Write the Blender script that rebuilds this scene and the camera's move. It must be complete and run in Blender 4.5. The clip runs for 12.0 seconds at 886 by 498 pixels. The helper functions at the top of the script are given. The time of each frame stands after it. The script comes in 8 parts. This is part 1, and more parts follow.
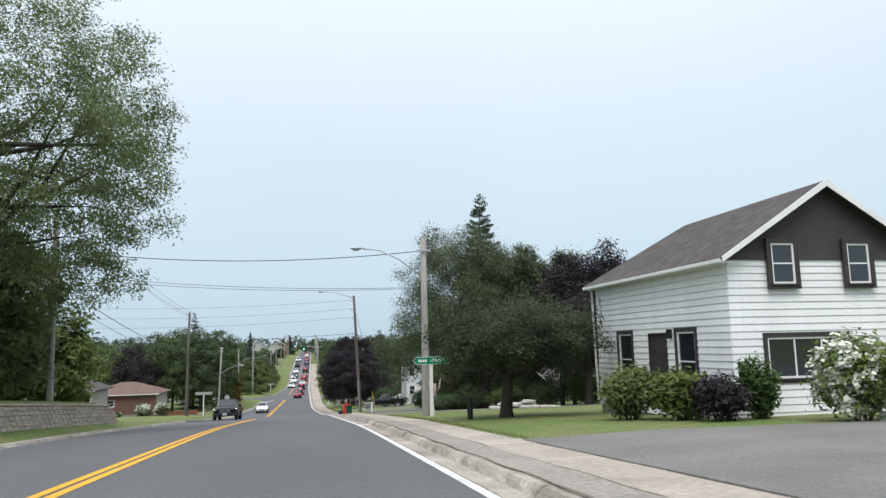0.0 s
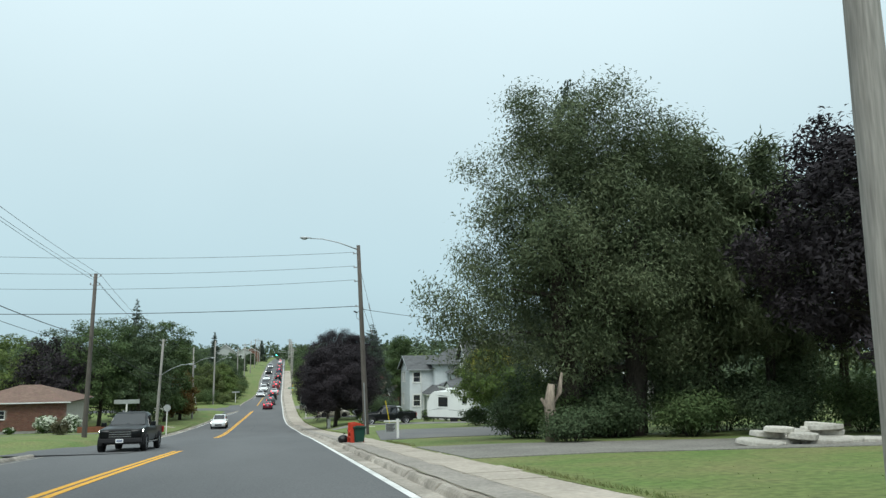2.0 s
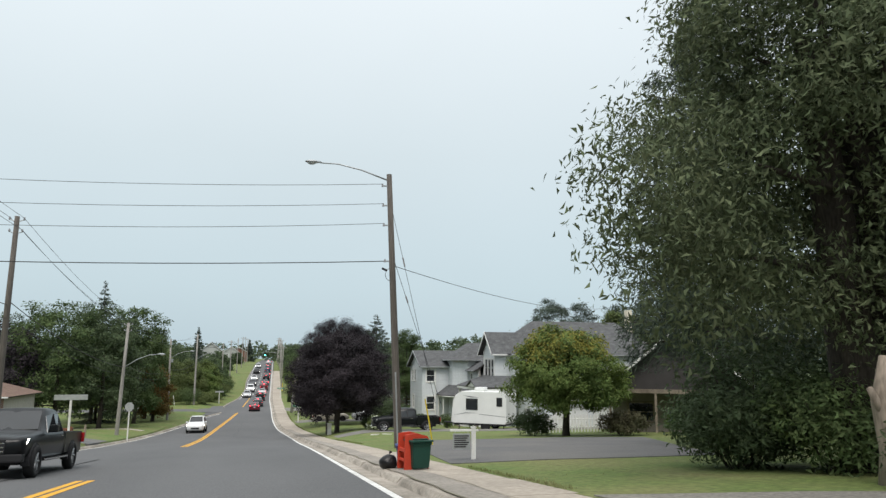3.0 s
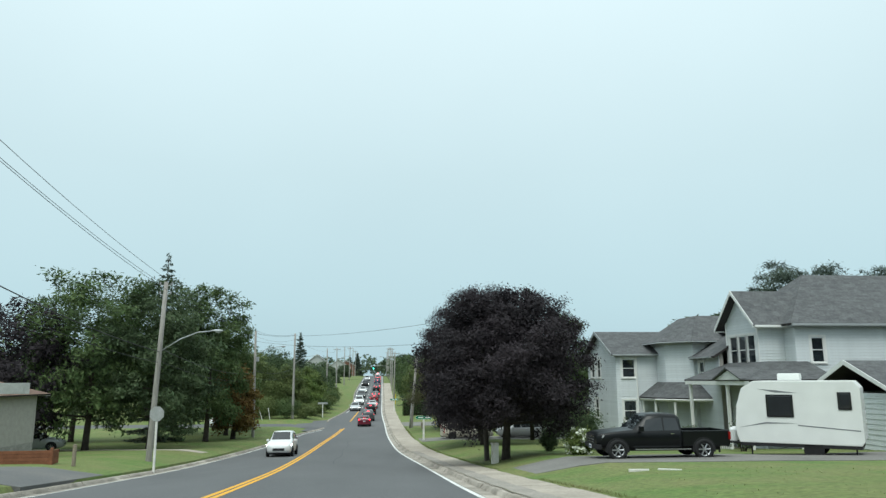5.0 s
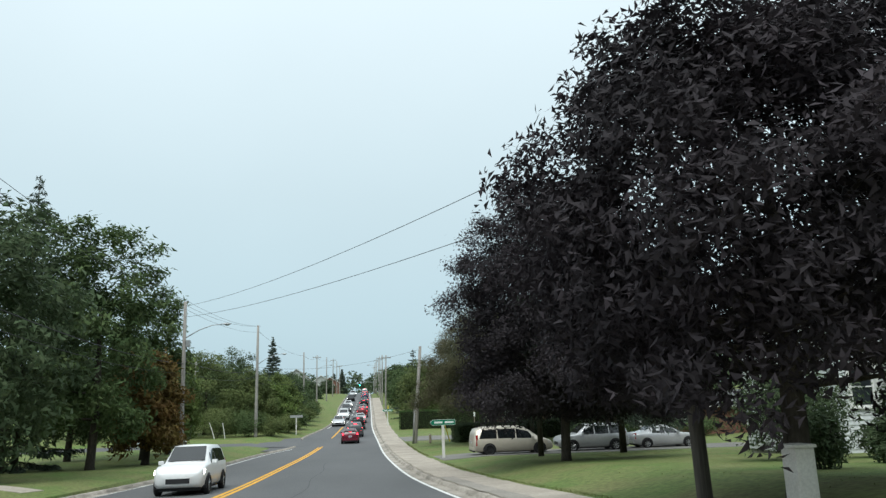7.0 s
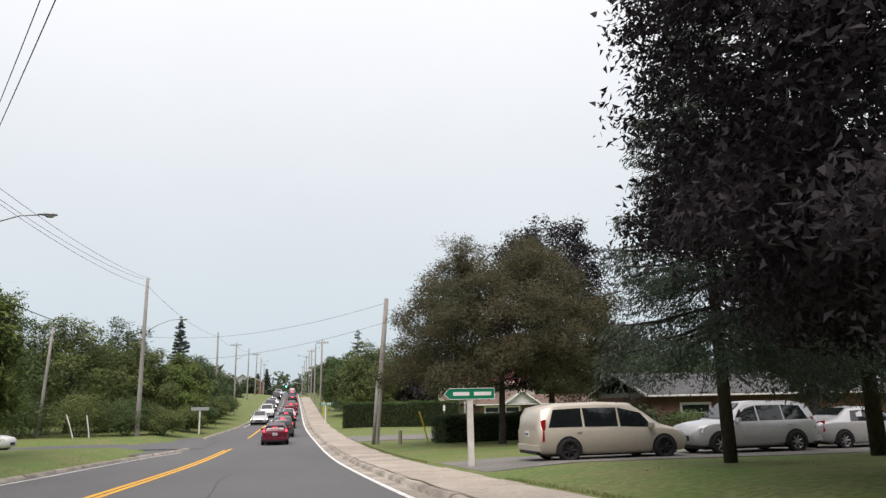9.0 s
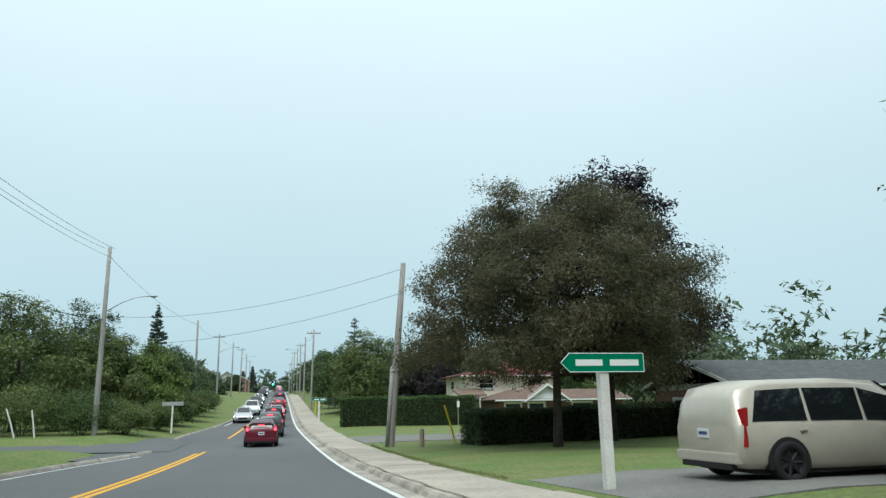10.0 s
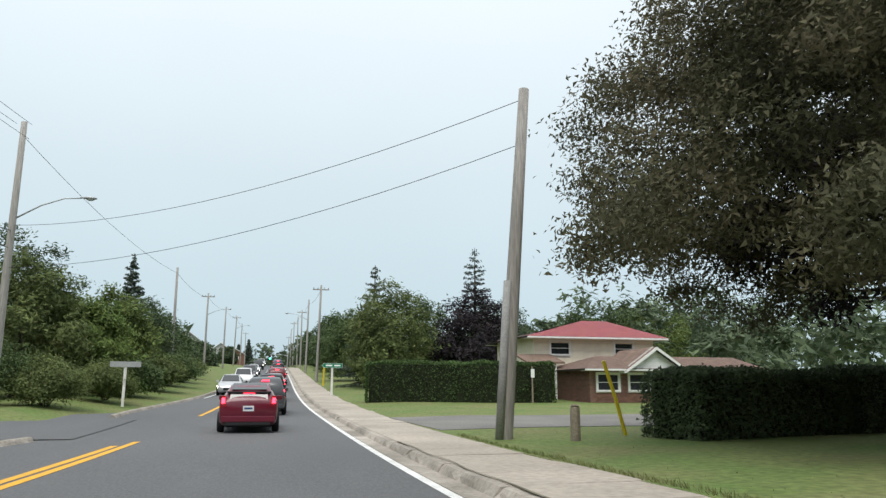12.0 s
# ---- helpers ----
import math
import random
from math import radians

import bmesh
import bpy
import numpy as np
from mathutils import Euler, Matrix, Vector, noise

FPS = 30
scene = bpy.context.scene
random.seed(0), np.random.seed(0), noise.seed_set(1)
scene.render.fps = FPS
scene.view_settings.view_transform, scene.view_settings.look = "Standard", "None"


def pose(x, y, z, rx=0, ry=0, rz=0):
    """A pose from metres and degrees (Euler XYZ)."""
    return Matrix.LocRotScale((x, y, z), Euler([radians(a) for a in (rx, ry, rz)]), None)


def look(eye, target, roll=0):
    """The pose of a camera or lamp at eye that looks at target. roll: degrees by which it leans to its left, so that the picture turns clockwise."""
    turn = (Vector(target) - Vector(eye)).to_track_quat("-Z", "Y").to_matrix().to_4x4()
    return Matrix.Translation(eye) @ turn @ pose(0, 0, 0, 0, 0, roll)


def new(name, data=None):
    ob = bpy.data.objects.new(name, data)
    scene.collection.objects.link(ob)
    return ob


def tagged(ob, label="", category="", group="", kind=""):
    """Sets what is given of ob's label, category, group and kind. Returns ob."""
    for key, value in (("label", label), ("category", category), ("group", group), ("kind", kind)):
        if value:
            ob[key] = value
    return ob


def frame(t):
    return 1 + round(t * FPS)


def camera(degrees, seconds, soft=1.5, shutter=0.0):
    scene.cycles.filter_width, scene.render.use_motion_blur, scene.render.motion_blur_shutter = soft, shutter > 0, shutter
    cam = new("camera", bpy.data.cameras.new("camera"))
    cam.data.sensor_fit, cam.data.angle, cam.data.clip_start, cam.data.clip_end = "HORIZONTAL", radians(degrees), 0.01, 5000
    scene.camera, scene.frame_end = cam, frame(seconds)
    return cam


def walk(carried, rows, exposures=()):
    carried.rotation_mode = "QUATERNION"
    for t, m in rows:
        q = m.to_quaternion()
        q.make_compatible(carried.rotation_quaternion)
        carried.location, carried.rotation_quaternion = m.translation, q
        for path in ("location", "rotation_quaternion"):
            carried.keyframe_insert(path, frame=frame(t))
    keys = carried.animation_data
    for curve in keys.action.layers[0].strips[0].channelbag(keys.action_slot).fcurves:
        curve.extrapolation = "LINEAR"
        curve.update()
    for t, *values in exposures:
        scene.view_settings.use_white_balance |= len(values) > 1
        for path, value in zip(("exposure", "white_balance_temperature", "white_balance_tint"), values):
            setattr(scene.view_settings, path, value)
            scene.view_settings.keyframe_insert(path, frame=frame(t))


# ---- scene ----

cam = camera(63.9, 12.0, soft=1.4)
PATH = [
    (0, (0.59, 0.556, 3.974), (0.971, 2.501, 4.241), -1.3),
    (0.5, (0.617, 7.889, 3.529), (0.976, 9.839, 3.792), -1.4),
    (1, (0.697, 15.103, 3.083), (1.061, 17.051, 3.354), -1.6),
    (1.5, (0.721, 22.506, 2.649), (1.124, 24.443, 2.934), -1.2),
    (2, (0.69, 29.869, 2.111), (1.136, 31.796, 2.409), -0.6),
    (2.5, (0.609, 37.302, 1.528), (1.085, 39.221, 1.835), -0.0),
    (3, (0.56, 44.701, 0.966), (1.031, 46.62, 1.278), 0.3),
    (3.5, (0.56, 51.997, 0.39), (0.99, 53.923, 0.717), 0.2),
    (5.5, (0.075, 80.629, -1.98), (0.221, 82.59, -1.618), -0.7),
    (6, (0.017, 87.186, -2.587), (0.162, 89.147, -2.218), -1.2),
    (6.5, (0.019, 93.65, -3.188), (0.2, 95.602, -2.79), -1.5),
    (8.5, (-0.457, 118.667, -5.256), (-0.062, 120.58, -4.826), -1.8),
    (9, (-0.466, 124.332, -5.551), (-0.042, 126.237, -5.118), -1.2),
    (9.5, (-0.551, 129.454, -5.736), (-0.108, 131.356, -5.303), -1.0),
    (10, (-0.613, 134.405, -5.904), (-0.155, 136.303, -5.47), -1.0),
    (10.5, (-0.612, 139.298, -6.047), (-0.147, 141.194, -5.615), -0.9),
    (11, (-0.608, 144.018, -6.199), (-0.133, 145.915, -5.778), -1.1),
    (11.5, (-0.591, 148.615, -6.349), (-0.116, 150.516, -5.947), -0.7),
    (12, (-0.531, 153.089, -6.528), (-0.068, 154.996, -6.145), 0.1),
]
# seconds, stops, kelvin, tint
EXPOSURES = [(0, 0.13, 6370, 14), (0.5, 0.08, 6310, 0), (1.0, 0.04, 6280, 5), (1.5, 0.01, 6220, 0), (2.0, 0.01, 6230, 2), (2.5, 0.01, 6270, 4), (3.0, 0.01, 6700, 12), (3.5, 0.03, 6230, 3), (5.5, 0.01, 6220, 0), (6.5, 0.01, 6270, 4), (8.5, 0.06, 6680, 14), (9.0, 0.1, 7000, 20), (9.5, 0.06, 6450, 11), (10.5, 0.01, 6075, -3), (11.0, 0.01, 6190, -3), (11.5, 0.05, 6300, 6), (12, 0.08, 6560, 11)]
walk(cam, [(t, look(eye, target, roll)) for t, eye, target, roll in PATH], EXPOSURES)

# ---- light: an overcast afternoon, brighter towards the zenith ----
SUN_EL, SUN_AZ = radians(58), radians(200)
world = bpy.data.worlds.new("overcast_sky")
scene.world = world
world.use_nodes = True
wn, wl = world.node_tree.nodes, world.node_tree.links
wn.clear()
sky = wn.new("ShaderNodeTexSky")
sky.sky_type, sky.sun_disc = "NISHITA", False
sky.sun_elevation, sky.sun_rotation = SUN_EL, SUN_AZ
sky.air_density, sky.dust_density, sky.ozone_density = 1.0, 4.0, 1.5
strength = wn.new("ShaderNodeVectorMath")
strength.operation = "SCALE"
strength.inputs["Scale"].default_value = 0.06
wl.new(sky.outputs[0], strength.inputs[0])
# the cloud deck: pale grey, darker and bluer low down
tc, sep, ramp = wn.new("ShaderNodeTexCoord"), wn.new("ShaderNodeSeparateXYZ"), wn.new("ShaderNodeValToRGB")
wl.new(tc.outputs["Generated"], sep.inputs[0])
wl.new(sep.outputs["Z"], ramp.inputs[0])
e = ramp.color_ramp.elements
e[0].position, e[0].color = 0.0, (0.555, 0.715, 0.8, 1)
e[1].position, e[1].color = 1.0, (1.75, 1.85, 1.9, 1)
for pos, col in ((0.10, (0.635, 0.8, 0.875, 1)), (0.28, (0.745, 0.88, 0.94, 1)), (0.55, (0.98, 1.09, 1.15, 1))):
    el = e.new(pos)
    el.color = col
cloud = wn.new("ShaderNodeTexNoise")
cloud.inputs["Scale"].default_value, cloud.inputs["Detail"].default_value = 2.2, 4
cmap = wn.new("ShaderNodeMapRange")
cmap.inputs["To Min"].default_value, cmap.inputs["To Max"].default_value = 0.95, 1.06
wl.new(tc.outputs["Generated"], cloud.inputs["Vector"])
wl.new(cloud.outputs["Fac"], cmap.inputs["Value"])
deck = wn.new("ShaderNodeVectorMath")
deck.operation = "SCALE"
wl.new(ramp.outputs[0], deck.inputs[0])
wl.new(cmap.outputs[0], deck.inputs["Scale"])
blend = wn.new("ShaderNodeMix")
blend.data_type = "RGBA"
blend.inputs["Factor"].default_value = 0.86
wl.new(strength.outputs[0], blend.inputs["A"])
wl.new(deck.outputs[0], blend.inputs["B"])
bg, wout = wn.new("ShaderNodeBackground"), wn.new("ShaderNodeOutputWorld")
wl.new(blend.outputs["Result"], bg.inputs[0])
wl.new(bg.outputs[0], wout.inputs[0])
sun = new("sun", bpy.data.lights.new("sun", "SUN"))
sun.data.energy, sun.data.angle, sun.data.color = 2.0, radians(30), (1.0, 0.97, 0.93)
sun.matrix_world = look((math.sin(SUN_AZ) * math.cos(SUN_EL) * 90, math.cos(SUN_AZ) * math.cos(SUN_EL) * 90, math.sin(SUN_EL) * 90), (0, 0, 0))


# ---- materials ----
def mat(name, color, rough=0.8, metal=0.0, vary=0.25, scale=3.0, fine=40.0, bump=0.15, bump_scale=None, tint=None, island=0.0,
        spec=0.3, stretch=None, emit=None, emit_strength=0.0, coat=0.0, object_random=0.0, trans=0.0, place=False):
    """Colour with stains at one scale and grain at another, relief, and chance from piece to piece."""
    m = bpy.data.materials.new(name)
    m.use_nodes = True
    n, l = m.node_tree.nodes, m.node_tree.links
    b = n["Principled BSDF"]
    b.inputs["Roughness"].default_value, b.inputs["Metallic"].default_value = rough, metal
    b.inputs["Specular IOR Level"].default_value = spec
    b.inputs["Coat Weight"].default_value = coat
    if emit:
        b.inputs["Emission Color"].default_value, b.inputs["Emission Strength"].default_value = (*emit, 1), emit_strength
    co = n.new("ShaderNodeTexCoord")
    vec = n.new("ShaderNodeNewGeometry").outputs["Position"] if place else co.outputs["Object"]
    if stretch:
        mp = n.new("ShaderNodeMapping")
        mp.inputs["Scale"].default_value = stretch
        l.new(vec, mp.inputs["Vector"])
        vec = mp.outputs["Vector"]
    big, small = n.new("ShaderNodeTexNoise"), n.new("ShaderNodeTexNoise")
    big.inputs["Scale"].default_value, big.inputs["Detail"].default_value = scale, 5
    small.inputs["Scale"].default_value, small.inputs["Detail"].default_value = fine, 3
    l.new(vec, big.inputs["Vector"])
    l.new(vec, small.inputs["Vector"])
    second = tint or tuple(c * (1 - vary * 1.6) for c in color)
    mix = n.new("ShaderNodeMix")
    mix.data_type = "RGBA"
    mix.inputs["A"].default_value, mix.inputs["B"].default_value = (*color, 1), (*second, 1)
    r1 = n.new("ShaderNodeMapRange")
    r1.inputs["From Min"].default_value, r1.inputs["From Max"].default_value = 0.32, 0.72
    l.new(big.outputs["Fac"], r1.inputs["Value"])
    l.new(r1.outputs[0], mix.inputs["Factor"])
    hsv = n.new("ShaderNodeHueSaturation")
    l.new(mix.outputs["Result"], hsv.inputs["Color"])
    r2 = n.new("ShaderNodeMapRange")
    r2.inputs["From Min"].default_value, r2.inputs["From Max"].default_value = 0.3, 0.7
    r2.inputs["To Min"].default_value, r2.inputs["To Max"].default_value = 1 - vary, 1 + vary
    l.new(small.outputs["Fac"], r2.inputs["Value"])
    value = r2.outputs[0]
    if island or object_random:
        src = n.new("ShaderNodeNewGeometry").outputs["Random Per Island"] if island else n.new("ShaderNodeObjectInfo").outputs["Random"]
        amp = island or object_random
        r3, mul = n.new("ShaderNodeMapRange"), n.new("ShaderNodeMath")
        r3.inputs["To Min"].default_value, r3.inputs["To Max"].default_value = 1 - amp, 1 + amp
        mul.operation = "MULTIPLY"
        l.new(src, r3.inputs["Value"])
        l.new(value, mul.inputs[0])
        l.new(r3.outputs[0], mul.inputs[1])
        value = mul.outputs[0]
        if island:
            r4 = n.new("ShaderNodeMapRange")
            r4.inputs["To Min"].default_value, r4.inputs["To Max"].default_value = 0.485, 0.515
            wh = n.new("ShaderNodeTexWhiteNoise")
            wh.noise_dimensions = "1D"
            l.new(src, wh.inputs["W"])
            l.new(wh.outputs["Value"], r4.inputs["Value"])
            l.new(r4.outputs[0], hsv.inputs["Hue"])
    l.new(value, hsv.inputs["Value"])
    l.new(hsv.outputs["Color"], b.inputs["Base Color"])
    if bump:
        bp, bn = n.new("ShaderNodeBump"), n.new("ShaderNodeTexNoise")
        bn.inputs["Scale"].default_value, bn.inputs["Detail"].default_value = bump_scale or fine, 4
        l.new(vec, bn.inputs["Vector"])
        bp.inputs["Strength"].default_value, bp.inputs["Distance"].default_value = bump, 0.02
        l.new(bn.outputs["Fac"], bp.inputs["Height"])
        l.new(bp.outputs["Normal"], b.inputs["Normal"])
    if trans:
        ts, ms = n.new("ShaderNodeBsdfTranslucent"), n.new("ShaderNodeMixShader")
        ms.inputs[0].default_value = trans
        l.new(hsv.outputs["Color"], ts.inputs["Color"])
        l.new(b.outputs[0], ms.inputs[1])
        l.new(ts.outputs[0], ms.inputs[2])
        l.new(ms.outputs[0], n["Material Output"].inputs["Surface"])
    return m


def leafy(name, color, tint, island=0.3, trans=0.26):
    return mat(name, color, rough=0.68, vary=0.2, scale=0.45, fine=2.5, bump=0, tint=tint, island=island, spec=0.12, trans=trans)


def glass(name, color=(0.02, 0.025, 0.03), rough=0.04):
    return mat(name, color, rough=rough, vary=0.15, scale=0.6, fine=2, bump=0, spec=0.8)


ASPHALT = mat("asphalt", (0.118, 0.12, 0.122), rough=0.82, vary=0.16, scale=0.35, fine=28, bump=0.35, bump_scale=90, tint=(0.096, 0.098, 0.1), stretch=(1, 0.25, 1))
PATCH = mat("asphalt_patch", (0.07, 0.072, 0.075), rough=0.85, vary=0.2, scale=0.8, fine=30, bump=0.35, bump_scale=90)
DRIVE = mat("driveway_asphalt", (0.112, 0.113, 0.115), rough=0.85, vary=0.2, scale=0.4, fine=20, bump=0.4, bump_scale=80, tint=(0.155, 0.15, 0.142))
SOIL = mat("joint_soil", (0.12, 0.105, 0.08), rough=0.95, vary=0.3, scale=1.2, fine=15, bump=0.5, tint=(0.2, 0.19, 0.13))
DRIVE_OLD = mat("weathered_driveway", (0.2, 0.192, 0.178), rough=0.9, vary=0.2, scale=0.4, fine=18, bump=0.5, bump_scale=70, tint=(0.145, 0.14, 0.13))
GRAVEL = mat("gravel", (0.23, 0.22, 0.195), rough=0.95, vary=0.3, scale=0.5, fine=14, bump=0.8, bump_scale=45, tint=(0.16, 0.152, 0.135))
CONCRETE = mat("pavement_concrete", (0.41, 0.362, 0.305), rough=0.92, vary=0.16, scale=0.55, fine=9, bump=0.5, bump_scale=40, tint=(0.3, 0.268, 0.225), object_random=0.05, place=True)
PAVE_OLD = mat("weathered_pavement", (0.31, 0.283, 0.248), rough=0.93, vary=0.22, scale=0.5, fine=12, bump=0.5, bump_scale=60, tint=(0.23, 0.212, 0.187))
KERB = mat("kerb_concrete", (0.41, 0.37, 0.32), rough=0.9, vary=0.2, scale=0.8, fine=14, bump=0.5, bump_scale=50, tint=(0.2, 0.18, 0.15), object_random=0.12, place=True)
GRASS = mat("grass", (0.102, 0.16, 0.04), rough=0.9, vary=0.3, scale=0.42, fine=7, bump=0.9, bump_scale=30, tint=(0.168, 0.17, 0.068))
BLADE = mat("grass_blades", (0.17, 0.225, 0.075), rough=0.8, vary=0.15, scale=0.2, fine=4, bump=0, tint=(0.24, 0.23, 0.11), island=0.12, trans=0.3)
WHITE_LINE = mat("white_road_paint", (0.72, 0.72, 0.7), rough=0.7, vary=0.15, scale=1.5, fine=22, bump=0.2, tint=(0.5, 0.5, 0.48))
YELLOW_LINE = mat("yellow_road_paint", (0.74, 0.375, 0.025), rough=0.7, vary=0.15, scale=1.5, fine=22, bump=0.2, tint=(0.6, 0.33, 0.04))
BARK = mat("bark", (0.075, 0.064, 0.053), rough=0.95, vary=0.35, scale=3, fine=22, bump=0.9, bump_scale=18, stretch=(1, 1, 0.25))
BARK_PALE = mat("pale_bark", (0.3, 0.25, 0.2), rough=0.95, vary=0.3, scale=3, fine=16, bump=0.7, bump_scale=14, stretch=(1, 1, 0.25))
POLE_WOOD = mat("weathered_pole_wood", (0.33, 0.315, 0.29), rough=0.9, vary=0.25, scale=1.5, fine=30, bump=0.6, bump_scale=30, stretch=(1, 1, 0.06), tint=(0.23, 0.215, 0.195))
POLE_DARK = mat("dark_pole_wood", (0.13, 0.115, 0.1), rough=0.9, vary=0.3, scale=1.5, fine=30, bump=0.6, bump_scale=30, stretch=(1, 1, 0.06), tint=(0.08, 0.072, 0.065))
GALV = mat("galvanised_steel", (0.42, 0.44, 0.45), rough=0.5, metal=0.6, vary=0.12, scale=4, fine=30, bump=0.05)
CABLE = mat("black_cable", (0.03, 0.03, 0.032), rough=0.7, vary=0.1, bump=0)
PORCELAIN = mat("grey_insulator", (0.32, 0.32, 0.33), rough=0.3, vary=0.1, bump=0)
LENS = mat("lamp_lens", (0.5, 0.52, 0.52), rough=0.15, vary=0.1, bump=0, spec=0.6)
SIGN_GREEN = mat("green_sign_sheet", (0.0, 0.19, 0.1), rough=0.4, vary=0.06, scale=3, fine=20, bump=0)
SIGN_WHITE = mat("white_sign_sheet", (0.78, 0.8, 0.78), rough=0.4, vary=0.05, bump=0)
SIGN_BACK = mat("sign_back_aluminium", (0.45, 0.46, 0.46), rough=0.45, metal=0.4, vary=0.12, scale=5, bump=0)
WHITE_WOOD = mat("white_painted_wood", (0.72, 0.71, 0.68), rough=0.6, vary=0.1, scale=2, fine=25, bump=0.15, tint=(0.58, 0.56, 0.52))
OLD_WOOD = mat("weathered_board", (0.26, 0.22, 0.17), rough=0.9, vary=0.25, scale=2, fine=25, bump=0.4, object_random=0.15)
GUARD = mat("grey_cable_guard", (0.3, 0.3, 0.29), rough=0.75, vary=0.15, scale=2, fine=20, bump=0.1)
PLASTIC_BLACK = mat("black_plastic", (0.02, 0.02, 0.021), rough=0.5, vary=0.2, bump=0.05)
GREEN_LEAF = leafy("maple_leaves_green", (0.1, 0.142, 0.056), (0.072, 0.108, 0.045), trans=0.28)
WILLOW_LEAF = leafy("willow_leaves", (0.13, 0.155, 0.085), (0.085, 0.11, 0.058))
DEEP_LEAF = leafy("deep_green_leaves", (0.086, 0.118, 0.06), (0.062, 0.09, 0.047), trans=0.26)
BELT_LEAF = leafy("roadside_leaves", (0.145, 0.175, 0.065), (0.1, 0.132, 0.05), trans=0.3)
ASH_LEAF = leafy("ash_leaves", (0.17, 0.21, 0.095), (0.125, 0.165, 0.075), trans=0.45)
LIGHT_LEAF = leafy("light_green_leaves", (0.14, 0.18, 0.055), (0.1, 0.14, 0.045))
GOLD_LEAF = leafy("yellow_green_leaves", (0.145, 0.195, 0.055), (0.095, 0.145, 0.045))
YELLOW_LEAF = leafy("yellowing_leaves", (0.27, 0.25, 0.06), (0.2, 0.21, 0.055), trans=0.35)
RUST_LEAF = leafy("rusty_leaves", (0.19, 0.11, 0.04), (0.12, 0.1, 0.03))
PURPLE_LEAF = leafy("purple_maple_leaves", (0.044, 0.036, 0.041), (0.03, 0.027, 0.03), island=0.28, trans=0.2)
FRUIT_LEAF = leafy("fruit_tree_leaves", (0.068, 0.088, 0.05), (0.05, 0.066, 0.04))
BROWN_LEAF = leafy("bronze_maple_leaves", (0.12, 0.105, 0.062), (0.082, 0.09, 0.05), trans=0.34)
SPRUCE_LEAF = leafy("spruce_needles", (0.083, 0.108, 0.082), (0.06, 0.082, 0.062), trans=0.15)
HEDGE_LEAF = leafy("hedge_leaves", (0.075, 0.125, 0.04), (0.055, 0.095, 0.03))
# near-black: the shade inside a hedge is put into this colour
HEDGE_CORE = mat("hedge_shade", (0.02, 0.026, 0.012), rough=1, vary=0.3, bump=0)
FAR_LEAF = leafy("distant_woods", (0.115, 0.15, 0.08), (0.085, 0.118, 0.075))
BLOSSOM = mat("white_blossom", (0.75, 0.78, 0.66), rough=0.8, vary=0.12, bump=0, island=0.12, trans=0.15)


# ---- building blocks ----
def part(name, bm, material, parent=None, label="", smooth=False):
    """Links a bmesh as one mesh object under a thing or a part."""
    me = bpy.data.meshes.new(name)
    bm.to_mesh(me)
    bm.free()
    for m in material if isinstance(material, (list, tuple)) else [material]:
        me.materials.append(m)
    if smooth:
        me.polygons.foreach_set("use_smooth", [True] * len(me.polygons))
    return link(name, me, parent, label)


def link(name, me, parent=None, label=""):
    ob = new(name, me)
    ob.parent = parent
    if label:
        tagged(ob, label)
    return ob


def thing(name, m, label, category, group="", kind=""):
    """An empty at the base of a thing, which parents its parts."""
    ob = new(name)
    ob.empty_display_size = 0.2
    ob.matrix_basis = m
    return tagged(ob, label, category, group, kind)


def put_box(bm, lo, hi, bevel=0.0, rot=None):
    """A box from corner lo to corner hi; bevel rounds its edges."""
    c, s = [(a + b) / 2 for a, b in zip(lo, hi)], [abs(b - a) for a, b in zip(lo, hi)]
    m = Matrix.Translation(c) @ (rot or Matrix()) @ Matrix.Diagonal((*s, 1))
    made = bmesh.ops.create_cube(bm, size=1, matrix=m)["verts"]
    if bevel:
        edges = list({ed for v in made for ed in v.link_edges})
        bmesh.ops.bevel(bm, geom=edges, offset=bevel, segments=2, affect="EDGES", profile=0.7)


def box(lo, hi, bevel=0.0, rot=None):
    bm = bmesh.new()
    put_box(bm, lo, hi, bevel, rot)
    return bm


def put_tube(bm, pts, radii, sides=8, cap=True):
    """A tapered tube along points."""
    pts = [Vector(p) for p in pts]
    rings = []
    for i, p in enumerate(pts):
        d = (pts[min(i + 1, len(pts) - 1)] - pts[max(i - 1, 0)]).normalized()
        u = d.cross(Vector((0, 0, 1)) if abs(d.z) < 0.9 else Vector((1, 0, 0))).normalized()
        v = d.cross(u)
        r = radii[i] if isinstance(radii, (list, tuple)) else radii
        rings.append([bm.verts.new(p + r * (math.cos(a) * u + math.sin(a) * v)) for a in (2 * math.pi * k / sides for k in range(sides))])
    for a, b in zip(rings, rings[1:]):
        for k in range(sides):
            bm.faces.new((a[k], b[k], b[(k + 1) % sides], a[(k + 1) % sides]))
    if cap:
        bm.faces.new(rings[0])
        bm.faces.new(rings[-1][::-1])


def tube(pts, radii, sides=8):
    bm = bmesh.new()
    put_tube(bm, pts, radii, sides)
    return bm


def put_poly(bm, pts, depth):
    """A polygon thickened along the vector depth."""
    d = Vector(depth)
    a = [bm.verts.new(Vector(p)) for p in pts]
    b = [bm.verts.new(Vector(p) + d) for p in pts]
    bm.faces.new(a[::-1])
    bm.faces.new(b)
    for k in range(len(a)):
        bm.faces.new((a[k], a[(k + 1) % len(a)], b[(k + 1) % len(a)], b[k]))


